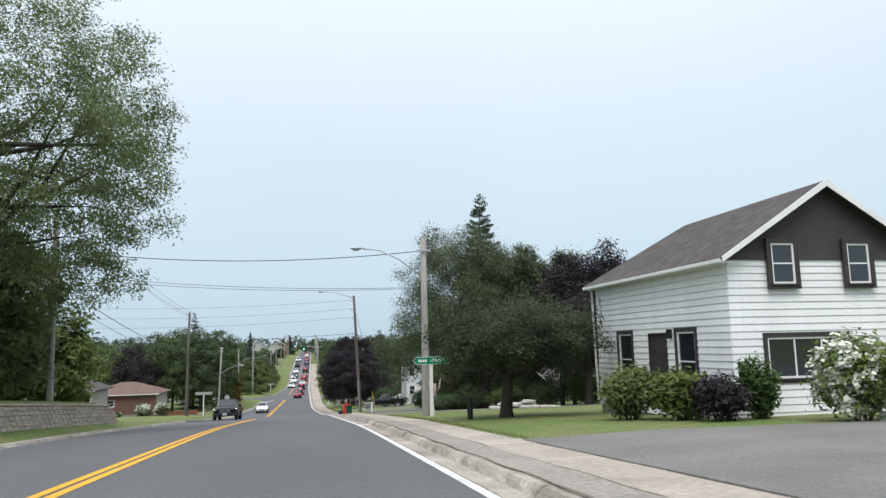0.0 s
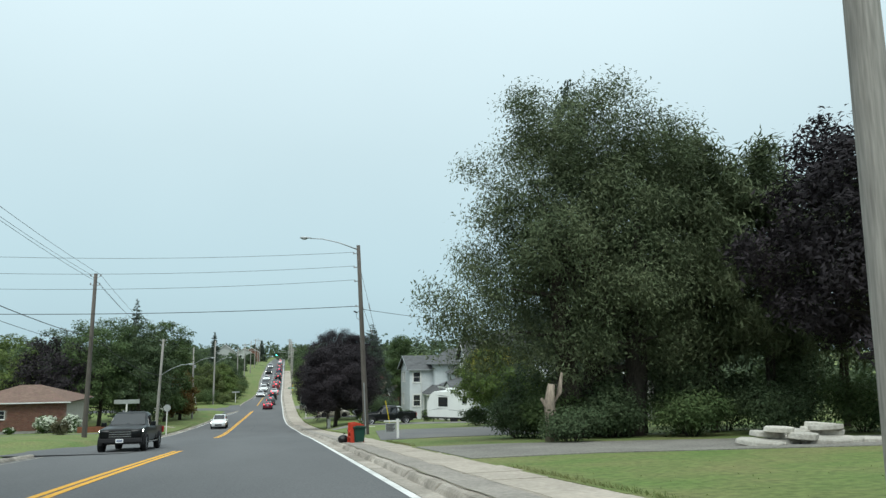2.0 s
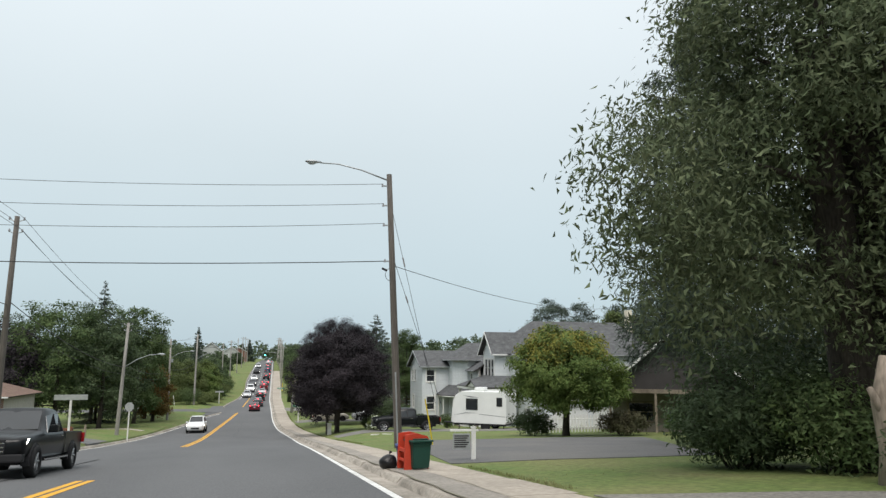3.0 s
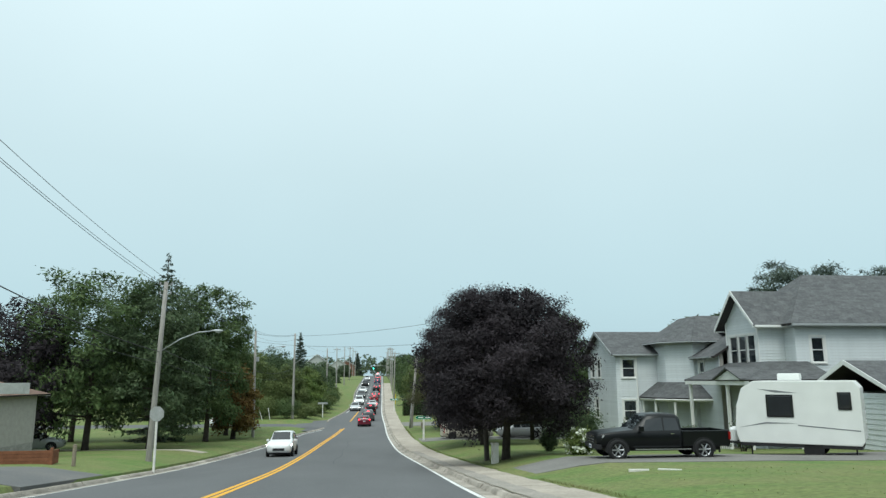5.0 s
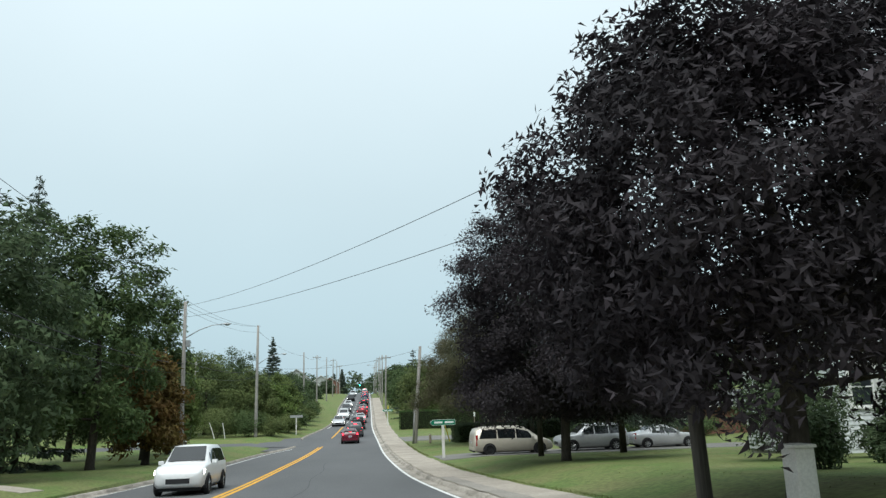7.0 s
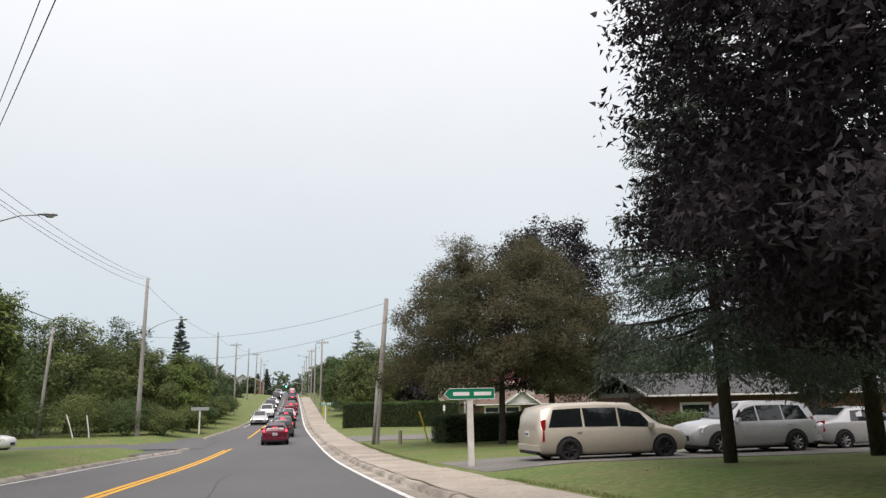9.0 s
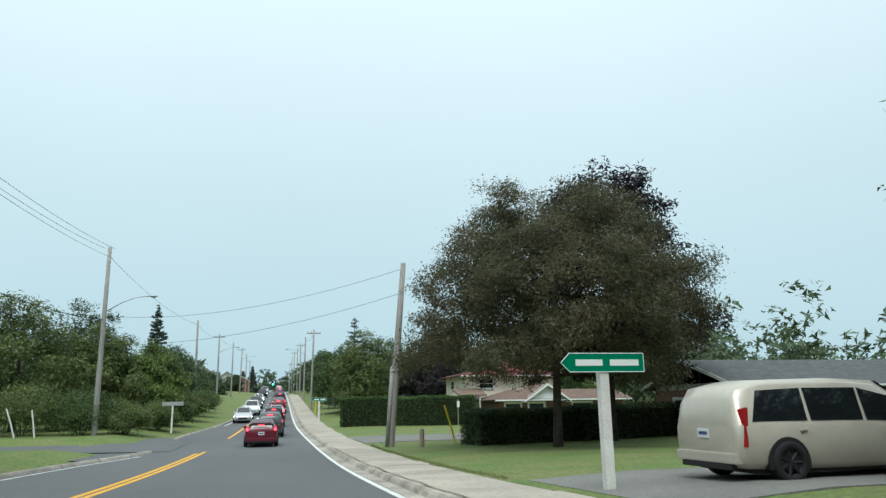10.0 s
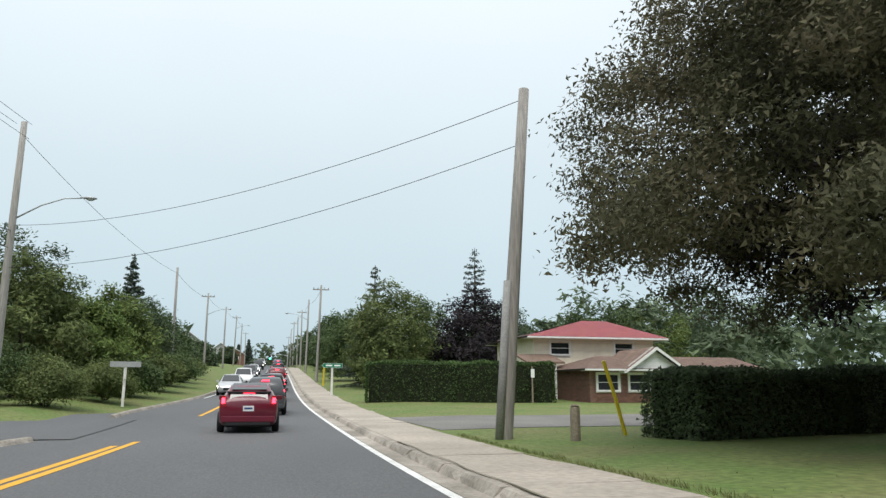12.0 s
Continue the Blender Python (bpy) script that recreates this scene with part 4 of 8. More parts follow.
for f, g in ((0.955, 0.97), (0.88, 0.88), (0.805, 0.8)):
    wire(R2(f) + Vector((-0.32, 0, 0.08)), FARL(g), 0.7, 0.011)
wire(R2(0.67) + Vector((-0.32, 0, 0)), FARL(0.66), 0.5, 0.02)
wire(R2(0.655), (40.2, 122, 7.4), 0.9, 0.016)
for f, x in ((0.9, 8.0), (0.7, 8.25)):
    wire(R2(f), (x, 76.3, -0.9), 0.03, 0.011)
    a, b = Vector(R2(f)), Vector((x, 76.3, -0.9))
    rod = part("guy_insulator", tube([a.lerp(b, 0.28), a.lerp(b, 0.285), a.lerp(b, 0.325), a.lerp(b, 0.33)], [0.012, 0.035, 0.035, 0.012], 8), PORCELAIN)
    tagged(rod, "grey insulator rod in a guy wire", "insulator", "guy insulators")
for a, b in ((L0, L1), (L1, L2), (L2, L4), (L4, L5)):
    for dx, f in ((-0.36, 0.985), (0.36, 0.985), (0.32, 0.93)):
        wire(a(f) + Vector((dx * 0.9, 0, 0.1)), b(f) + Vector((dx * 0.9, 0, 0.1)), 0.5, 0.011)
    wire(a(0.62), b(0.6), 0.6, 0.022)
    wire(a(0.55), b(0.54), 0.6, 0.014)
wire(L4(0.97), R2B(0.97), 0.6, 0.011)
wire(L4(0.9), R2B(0.8), 0.5, 0.011)
wire(R3(0.97), L5(0.62), 0.9, 0.01)
wire(R3(0.83), L5(0.47), 0.8, 0.01)
FL, FR = POLE_TOPS["F7"], POLE_TOPS["F0"]
wire(L5(0.95), FL(0.95), 0.7, 0.012)
for a, b in zip(range(0, 6), range(1, 7)):
    wire(POLE_TOPS[f"F{a}"](0.95), POLE_TOPS[f"F{b}"](0.95), 0.5, 0.014)
for a, b in zip(range(7, 12), range(8, 13)):
    wire(POLE_TOPS[f"F{a}"](0.95), POLE_TOPS[f"F{b}"](0.95), 0.5, 0.014)


# ---- houses ----
SIDING = mat("white_siding", (0.78, 0.79, 0.78), rough=0.55, vary=0.05, scale=1.2, fine=14, bump=0.08, tint=(0.69, 0.7, 0.69), object_random=0.04)
SIDING_BLUE = mat("pale_grey_siding", (0.66, 0.69, 0.7), rough=0.55, vary=0.05, scale=1.2, fine=14, bump=0.08, tint=(0.58, 0.61, 0.62), object_random=0.04)
CORE = mat("wall_core", (0.4, 0.38, 0.35), rough=0.9, vary=0.1, bump=0)
DARK_BOARD = mat("dark_brown_board", (0.055, 0.05, 0.05), rough=0.7, vary=0.12, scale=2, fine=20, bump=0.15, object_random=0.06)
SHINGLE_BROWN = mat("brown_grey_shingles", (0.11, 0.097, 0.09), rough=0.9, vary=0.2, scale=2.5, fine=9, bump=0.5, bump_scale=25, tint=(0.075, 0.068, 0.065), island=0.16)
SHINGLE_GREY = mat("grey_shingles", (0.115, 0.118, 0.12), rough=0.9, vary=0.18, scale=2.5, fine=9, bump=0.5, bump_scale=25, tint=(0.082, 0.084, 0.087), island=0.14)
SHINGLE_TAN = mat("tan_shingles", (0.2, 0.135, 0.105), rough=0.9, vary=0.18, scale=2.5, fine=9, bump=0.5, bump_scale=25, tint=(0.15, 0.1, 0.08), island=0.14)
SHINGLE_RED = mat("red_metal_roof", (0.33, 0.07, 0.075), rough=0.55, vary=0.12, scale=2, fine=9, bump=0.2, tint=(0.27, 0.06, 0.065), island=0.1)
TRIM_WHITE = mat("white_trim", (0.76, 0.76, 0.74), rough=0.5, vary=0.06, scale=3, bump=0.05)
FASCIA = mat("grey_fascia", (0.34, 0.36, 0.37), rough=0.6, vary=0.08, scale=3, bump=0.05)
TRIM_DARK = mat("dark_brown_trim", (0.045, 0.04, 0.04), rough=0.6, vary=0.1, scale=3, bump=0.05)
BRICK = mat("red_brown_brick", (0.2, 0.1, 0.075), rough=0.9, vary=0.2, scale=2, fine=14, bump=0.5, bump_scale=30, tint=(0.15, 0.08, 0.06), island=0.25)
MORTAR = mat("mortar", (0.34, 0.31, 0.28), rough=0.95, vary=0.15, bump=0.2)
STUCCO = mat("cream_stucco", (0.74, 0.68, 0.55), rough=0.9, vary=0.08, scale=1.5, fine=25, bump=0.25)
PANE = glass("window_glass")
CURTAIN = mat("pale_curtain", (0.55, 0.54, 0.5), rough=0.9, vary=0.12, scale=6, bump=0.1)
STONE = mat("foundation_stone", (0.33, 0.32, 0.3), rough=0.95, vary=0.2, bump=0.4)


def board_mesh(length, h, material, cache={}):
    """One clapboard, thicker at its lower edge; alike lengths share a mesh."""
    key = (round(length, 3), h, material.name)
    if key not in cache:
        bm = bmesh.new()
        prof = [(-0.03, 0.002), (-0.03, 0.0), (-0.006, h - 0.004), (0.012, h - 0.004), (0.012, 0.002)]
        rings = [[bm.verts.new((x, y, z)) for y, z in prof] for x in (0, length)]
        for k in range(5):
            bm.faces.new((rings[0][k], rings[0][(k + 1) % 5], rings[1][(k + 1) % 5], rings[1][k]))
        bm.faces.new(rings[0][::-1])
        bm.faces.new(rings[1])
        bmesh.ops.recalc_face_normals(bm, faces=bm.faces)
        me = bpy.data.meshes.new("board")
        bm.to_mesh(me)
        bm.free()
        me.materials.append(material)
        cache[key] = me
    return cache[key]


def window_unit(parent, m, w, h, frame, casing=None, cw=0.1, bars=(1, 2), curtain=False, name="window"):
    """A window at m (x along the wall, z up, outside at -y): casing, frame with bars, panes and sill."""
    t = new(name)
    t.parent = parent
    t.matrix_basis = m
    if casing:
        for nm, lo, hi in (("casing_side", (-cw, -0.05, -cw), (0, 0.03, h + cw)), ("casing_side", (w, -0.05, -cw), (w + cw, 0.03, h + cw)), ("casing_head", (0, -0.05, h), (w, 0.03, h + cw)), ("casing_foot", (0, -0.05, -cw), (w, 0.03, 0))):
            part(nm, box(lo, hi, 0.006), casing, t)
    bm = bmesh.new()
    f = 0.055
    for lo, hi in (((0, -0.02, 0), (f, 0.06, h)), ((w - f, -0.02, 0), (w, 0.06, h)), ((f, -0.02, h - f), (w - f, 0.06, h)), ((f, -0.02, 0), (w - f, 0.06, f))):
        put_box(bm, lo, hi)
    nx, nz = bars
    for k in range(1, nx):
        put_box(bm, (w * k / nx - 0.02, -0.012, f), (w * k / nx + 0.02, 0.05, h - f))
    for k in range(1, nz):
        put_box(bm, (f, -0.01, h * k / nz - 0.02), (w - f, 0.052, h * k / nz + 0.02))
    part("frame", bm, frame, t)
    for i in range(nx):
        for k in range(nz):
            part("pane", box((w * i / nx + 0.01, 0.02, h * k / nz + 0.01), (w * (i + 1) / nx - 0.01, 0.028, h * (k + 1) / nz - 0.01)), PANE, t)
    if curtain:
        bm = bmesh.new()
        n = 24
        for sx, ex in ((0.05, 0.32), (0.68, 0.95)):
            row = [[bm.verts.new((w * (sx + (ex - sx) * k / n), 0.14 + 0.03 * math.sin(k * 1.7), z)) for z in (0.05, h - 0.05)] for k in range(n + 1)]
            for a, b in zip(row, row[1:]):
                bm.faces.new((a[0], b[0], b[1], a[1]))
        part("curtain", bm, CURTAIN, t, "pale folded curtain")
    part("sill", box((-0.06, -0.09, -0.05), (w + 0.06, 0.02, -0.002), 0.008), casing or frame, t)
    return t


def wall(house, name, p, u, length, height, openings=(), gable=0.0, board=0.2, skin=None, upper=None, brick=False, thick=0.2, core=None):
    """A wall from p along u (outside on its right hand side when walking), with real openings, and boards or bricks on its face.
    gable: the height of a triangle over it, faced with upper."""
    u = Vector(u).normalized()
    m = Matrix(((u.x, -u.y, 0, p[0]), (u.y, u.x, 0, p[1]), (0, 0, 1, p[2]), (0, 0, 0, 1)))
    w = new(name)
    w.parent, w.matrix_basis = house, m
    us = sorted({0.0, length, *(v for o in openings for v in o[:2])})
    zs = sorted({0.0, height, *(v for o in openings for v in o[2:4])})
    bm = bmesh.new()
    for a, b in zip(us, us[1:]):
        for c, d in zip(zs, zs[1:]):
            if not any(o[0] <= a + 1e-4 and b - 1e-4 <= o[1] and o[2] <= c + 1e-4 and d - 1e-4 <= o[3] for o in openings):
                put_box(bm, (a, 0.012, c), (b, thick, d))
    if gable:
        put_poly(bm, [(0, 0.012, height), (length, 0.012, height), (length / 2, 0.012, height + gable)], (0, thick - 0.012, 0))
    bmesh.ops.remove_doubles(bm, verts=bm.verts, dist=1e-4)
    part("core", bm, core or (MORTAR if brick else CORE), w)
    if skin is None:
        return w, m
    rows = int(round((height + gable) / board))
    if brick:
        # courses of bricks, joined: too small to pick apart
        out = []
        bh, bl = 0.075, 0.235
        for r in range(int(height / bh)):
            z0 = r * bh
            x = -bl / 2 if r % 2 else 0.0
            while x < length:
                a, b = max(0, x), min(length, x + bl - 0.012)
                if b - a > 0.03 and not any(a < o[1] and b > o[0] and z0 < o[3] and z0 + bh > o[2] for o in openings):
                    out.append((a, b, z0 + 0.006, z0 + bh - 0.006))
                x += bl
        v, f = [], []
        for a, b, c, d in out:
            k = len(v)
            v += [(a, 0.012, c), (b, 0.012, c), (b, 0.012, d), (a, 0.012, d), (a, -0.004, c), (b, -0.004, c), (b, -0.004, d), (a, -0.004, d)]
            f += [(k + 4, k + 5, k + 6, k + 7), (k, k + 1, k + 5, k + 4), (k + 2, k + 3, k + 7, k + 6), (k + 1, k + 2, k + 6, k + 5), (k + 3, k, k + 4, k + 7)]
        me = bpy.data.meshes.new("brickwork")
        me.from_pydata(v, [], f)
        me.materials.append(skin)
        tagged(link("brickwork", me, w), kind="stuff")
        return w, m
    for r in range(rows):
        z = r * board
        zc = z + board / 2
        a0, a1 = 0.0, length
        use = skin
        if z + board > height + 1e-3:
            if not gable:
                continue
            s = (z + board * 0.98 - height) / gable
            if s >= 0.985:
                continue
            a0, a1 = length / 2 * max(0, s), length - length / 2 * max(0, s)
            use = upper or skin
        cuts = sorted((o[0], o[1]) for o in openings if o[2] < zc < o[3])
        x = a0
        for c0, c1 in cuts + [(a1, a1)]:
            if c0 - x > 0.03:
                ob = link("board", board_mesh(c0 - x, board, use), w)
                ob.matrix_basis = pose(x, 0, z)
            x = max(x, c1)
    return w, m


def roof_slope(house, a, b, c, d, material, thick=0.1, course=0.2):
    """One slope of a roof: eave from a to b, ridge from d to c, laid with courses of shingles."""
    a, b, c, d = (Vector(v) for v in (a, b, c, d))
    n = (b - a).cross(d - a).normalized()
    if n.z < 0:
        n = -n
    r = new("roof")
    r.parent = house
    part("deck", slab([a, b, c, d] if (c - d).length > 1e-3 else [a, b, c], n * -thick), TRIM_DARK, r)
    L = (d - a).length if (c - d).length < 1e-3 else ((d - a).length + (c - b).length) / 2
    k = max(2, int(L / course))
    out = []
    rng = random.Random(int(abs(a.x * 10 + b.y * 7)))
    for i in range(k):
        s0, s1 = i / k, (i + 1.12) / k
        s1 = min(1.0, s1)
        e0, e1, f0, f1 = a.lerp(d, s0), b.lerp(c, s0), a.lerp(d, s1), b.lerp(c, s1)
        cells = max(1, int((e1 - e0).length / 0.34))
        for q in range(cells):
            t0, t1 = q / cells, (q + 1) / cells
            up = n * (0.012 + rng.uniform(0, 0.004))
            out.append([e0.lerp(e1, t0) + up, e0.lerp(e1, t1) + up, f0.lerp(f1, t1) + n * 0.006, f0.lerp(f1, t0) + n * 0.006])
    me = quads("shingles", np.array([[tuple(v) for v in o] for o in out]), material)
    tagged(link("shingles", me, r), kind="stuff")
    return r


def gable_roof(house, x0, x1, y0, y1, ze, rise, material, axis, over=0.35, trim=TRIM_WHITE, hip_far=0.0, hip_near=0.0):
    """A roof over a block, ridge along axis ("x" or "y"); hip_far, hip_near draw the ridge's ends in."""
    if axis == "y":
        xm, drop = (x0 + x1) / 2, rise * over / ((x1 - x0) / 2)
        X0, X1, Y0, Y1, z = x0 - over, x1 + over, y0 - over, y1 + over, ze - drop
        r0, r1 = (xm, Y0 + hip_near, ze + rise), (xm, Y1 - hip_far, ze + rise)
        roof_slope(house, (X0, Y1, z), (X0, Y0, z), r0, r1, material)
        roof_slope(house, (X1, Y0, z), (X1, Y1, z), r1, r0, material)
        if hip_near:
            roof_slope(house, (X0, Y0, z), (X1, Y0, z), r0, r0, material)
        if hip_far:
            roof_slope(house, (X1, Y1, z), (X0, Y1, z), r1, r1, material)
        ends = () if hip_near else ((Y0, 1),)
        for yy, s in ends:
            for xa in (X0, X1):
                part("bargeboard", slab([(xa, yy - 0.02, z - 0.13), (xa, yy - 0.02, z + 0.03), (xm, yy - 0.02, ze + rise + 0.03), (xm, yy - 0.02, ze + rise - 0.17)], (0, -0.03, 0)), trim, house)
        for xa, s in ((X0, -1), (X1, 1)):
            part("gutter", box((xa - 0.05, Y0 + 0.05, z - 0.12), (xa + 0.05, Y1 - 0.05, z - 0.01), 0.02), trim, house)
            part("soffit", box((min(xa, xa - s * over), Y0 + 0.05, z - 0.13), (max(xa, xa - s * over), Y1 - 0.05, z - 0.11)), trim, house)
    else:
        ym, drop = (y0 + y1) / 2, rise * over / ((y1 - y0) / 2)
        X0, X1, Y0, Y1, z = x0 - over, x1 + over, y0 - over, y1 + over, ze - drop
        r0, r1 = (X0 + hip_near, ym, ze + rise), (X1 - hip_far, ym, ze + rise)
        roof_slope(house, (X0, Y0, z), (X1, Y0, z), r1, r0, material)
        roof_slope(house, (X1, Y1, z), (X0, Y1, z), r0, r1, material)
        if hip_near:
            roof_slope(house, (X0, Y1, z), (X0, Y0, z), r0, r0, material)
        if hip_far:
            roof_slope(house, (X1, Y0, z), (X1, Y1, z), r1, r1, material)
        if not hip_near:
            for ya in (Y0, Y1):
                part("bargeboard", slab([(X0 - 0.02, ya, z - 0.13), (X0 - 0.02, ya, z + 0.03), (X0 - 0.02, ym, ze + rise + 0.03), (X0 - 0.02, ym, ze + rise - 0.17)], (-0.03, 0, 0)), trim, house)
        for ya, s in ((Y0, -1), (Y1, 1)):
            part("gutter", box((X0 + 0.05, ya - 0.05, z - 0.12), (X1 - 0.05, ya + 0.05, z - 0.01), 0.02), trim, house)
            part("soffit", box((X0 + 0.05, min(ya, ya - s * over), z - 0.13), (X1 - 0.05, max(ya, ya - s * over), z - 0.11)), trim, house)


def block(house, x0, x1, y0, y1, z0, ze, skin, south=(), west=(), gs=0.0, gw=0.0, upper=None, board=0.2, brick=False, north_gable=0.0, frame=TRIM_WHITE, casing=TRIM_WHITE, bars=(1, 2), cw=0.1, curtain=False):
    """The four walls of a block; south and west take windows as (from, to, low, high) in metres from the wall's left end and its foot."""
    h = ze - z0
    faces = [("wall_south", (x0, y0, z0), (1, 0, 0), x1 - x0, south, gs), ("wall_west", (x0, y1, z0), (0, -1, 0), y1 - y0, west, gw)]
    for nm, p, u, L, ops, g in faces:
        w, _ = wall(house, nm, p, u, L, h, [o[:4] for o in ops], g, board, skin, upper, brick)
        for o in ops:
            kind = o[4] if len(o) > 4 else "window"
            if kind == "window":
                window_unit(w, pose(o[0], 0, o[2]), o[1] - o[0], o[3] - o[2], frame, casing, cw, bars if len(o) < 6 else o[5], curtain)
            elif kind == "door":
                d = new("door")
                d.parent, d.matrix_basis = w, pose(o[0], 0, o[2])
                wd, hd = o[1] - o[0], o[3] - o[2]
                part("leaf", box((0.05, 0.03, 0), (wd - 0.05, 0.08, hd - 0.05), 0.01), o[5], d)
                bm = bmesh.new()
                put_box(bm, (0, -0.03, 0), (0.05, 0.09, hd))
                put_box(bm, (wd - 0.05, -0.03, 0), (wd, 0.09, hd))
                put_box(bm, (0.05, -0.03, hd - 0.05), (wd - 0.05, 0.09, hd))
                part("door_frame", bm, casing, d)
                part("handle", tube([(wd - 0.14, 0.03, hd * 0.47), (wd - 0.14, -0.03, hd * 0.47)], [0.02, 0.03], 8), GALV, d)
    wall(house, "wall_north", (x1, y1, z0), (-1, 0, 0), x1 - x0, h, (), gs if north_gable else 0.0)
    wall(house, "wall_east", (x1, y0, z0), (0, 1, 0), y1 - y0, h, (), gw)
    part("foundation", box((x0 + 0.02, y0 + 0.02, z0 - 1.2), (x1 - 0.02, y1 - 0.02, z0 - 0.002)), STONE, house)


def white_gable_house():
    h = thing("house", Matrix(), "white clapboard house with dark brown gable and shingle roof", "house")
    south = [(1.22, 1.96, 3.86, 5.02, "window"), (3.72, 4.42, 3.86, 5.02, "window"), (1.05, 3.6, 1.3, 2.42, "window", (3, 1))]
    west = [(1.95, 3.0, 0.85, 2.65, "window"), (4.25, 5.52, 0.1, 2.65, "door", TRIM_DARK), (6.15, 7.2, 0.85, 2.65, "window")]
    block(h, 12.0, 18.1, 18.2, 27.25, 1.55, 6.35, SIDING, south=[o for o in south if o[3] < 4.6], west=west, gs=0.0, casing=TRIM_DARK, cw=0.13)
    # the gable's dark face with its two windows
    w, _ = wall(h, "gable_south", (12.0, 18.2, 6.15), (1, 0, 0), 6.1, 0.2, [], 2.0, 0.2, None, None, core=DARK_BOARD)
    part("gable_skirt", slab([(12.0, 18.14, 6.12), (18.1, 18.14, 6.12), (18.1, 18.14, 6.4), (12.0, 18.14, 6.4)], (0, 0.055, 0)), DARK_BOARD, h)
    part("gable_face", slab([(12.0, 18.16, 6.38), (18.1, 18.16, 6.38), (15.05, 18.16, 8.34)], (0, 0.04, 0)), DARK_BOARD, h)
    for x in (13.3, 15.72):
        window_unit(h, pose(x, 18.08, 5.44), 0.72, 1.14, TRIM_WHITE, TRIM_DARK, 0.14, (1, 2))
    gable_roof(h, 12.0, 18.1, 18.2, 27.25, 6.38, 1.97, SHINGLE_BROWN, "y", over=0.38, hip_far=2.2)
    part("downpipe", tube([(11.66, 27.4, 6.1), (11.85, 27.32, 5.9), (11.92, 27.3, 1.7)], 0.045, 8), TRIM_WHITE, h)
    part("wall_lamp", box((11.82, 21.35, 4.0), (11.97, 21.5, 4.3), 0.03), PLASTIC_BLACK, h, "small black wall lantern")


def white_porch_house():
    """The large pale house with bays, porches and a garage."""
    eye = (0.075, 80.63, -1.98)
    h = thing("house", Matrix.Translation(eye) @ Matrix.Scale(1.26, 4) @ Matrix.Translation([-v for v in eye]), "pale sided two-storey house with bays and porches", "house")
    S = SIDING_BLUE
    z0 = -5.15
    # main block with the white return wall
    # the low south window is added, a dark pane for the porch's shade
    block(h, 19.9, 33.0, 107.1, 114.5, z0, 1.25, S, south=[(0.75, 1.4, 4.3, 5.5), (6.5, 7.6, 3.9, 5.2), (9.3, 10.4, 3.9, 5.2), (0.4, 1.6, 0.6, 2.3)], board=0.14)
    gable_roof(h, 19.9, 33.0, 107.1, 114.5, 1.25, 2.6, SHINGLE_GREY, "x", over=0.4, hip_near=3.4, hip_far=2.6, trim=FASCIA)
    # gabled tower towards the road
    # lower door and windows are added: dark parts standing in for porch shade
    block(h, 18.6, 22.4, 108.0, 111.1, z0, 1.35, S, west=[(0.3, 0.9, 0.5, 2.1), (1.1, 2.05, 0.2, 2.35, "door", TRIM_DARK), (2.25, 2.85, 0.5, 2.1), (0.3, 1.05, 4.25, 5.7), (1.17, 1.92, 4.25, 5.7), (2.04, 2.79, 4.25, 5.7)], gw=1.45, board=0.14)
    gable_roof(h, 18.6, 22.8, 108.0, 111.1, 1.35, 1.45, SHINGLE_GREY, "x", over=0.42)
    part("sill_band", box((18.54, 107.96, -0.98), (18.59, 111.14, -0.86), 0.01), TRIM_WHITE, h)
    for y in (108.02, 111.02):
        part("corner_board", box((18.55, y - 0.03, z0 + 3.5), (18.6, y + 0.11, 1.3)), TRIM_WHITE, h)
    # recessed wall beside the tower
    wall(h, "wall_west", (18.1, 113.8, z0), (0, -1, 0), 2.7, 4.85, [(0.35, 0.95, 3.35, 4.5)], 0.0, 0.14, S)
    w = new("recess_window")
    w.parent, w.matrix_basis = h, Matrix(((0, 1, 0, 18.1), (-1, 0, 0, 113.8), (0, 0, 1, z0), (0, 0, 0, 1)))
    window_unit(w, pose(0.35, 0, 3.35), 0.6, 1.15, TRIM_WHITE, TRIM_WHITE, 0.1, (1, 2), False)
    roof_slope(h, (17.7, 114.2, -0.42), (17.7, 110.9, -0.42), (19.6, 110.9, 0.75), (19.6, 114.2, 0.75), SHINGLE_GREY)
    part("gutter", box((17.63, 111.2, -0.5), (17.73, 113.7, -0.43), 0.02), FASCIA, h)
    # eight-sided corner bay under its own hipped roof
    ring = [(16.9, 117.2), (16.9, 115.2), (17.9, 113.7), (20.2, 113.7)]
    for (ax, ay), (bx, by) in zip(ring, ring[1:]):
        wall(h, "wall_bay", (ax, ay, z0), (bx - ax, by - ay, 0), math.hypot(bx - ax, by - ay), 5.7, (), 0.0, 0.14, S)
    eave = [(16.4, 117.6), (16.4, 115.0), (17.62, 113.2), (22.5, 113.2)]
    top = [(18.9, 117.6), (18.9, 115.3), (18.9, 115.3), (22.5, 115.3)]
    for k in range(3):
        (ax, ay), (bx, by) = eave[k], eave[k + 1]
        roof_slope(h, (ax, ay, 0.5), (bx, by, 0.5), (*top[k + 1], 2.05), (*top[k], 2.05), SHINGLE_GREY)
        part("gutter", tube([(ax, ay, 0.45), (bx, by, 0.45)], 0.04, 6), FASCIA, h)
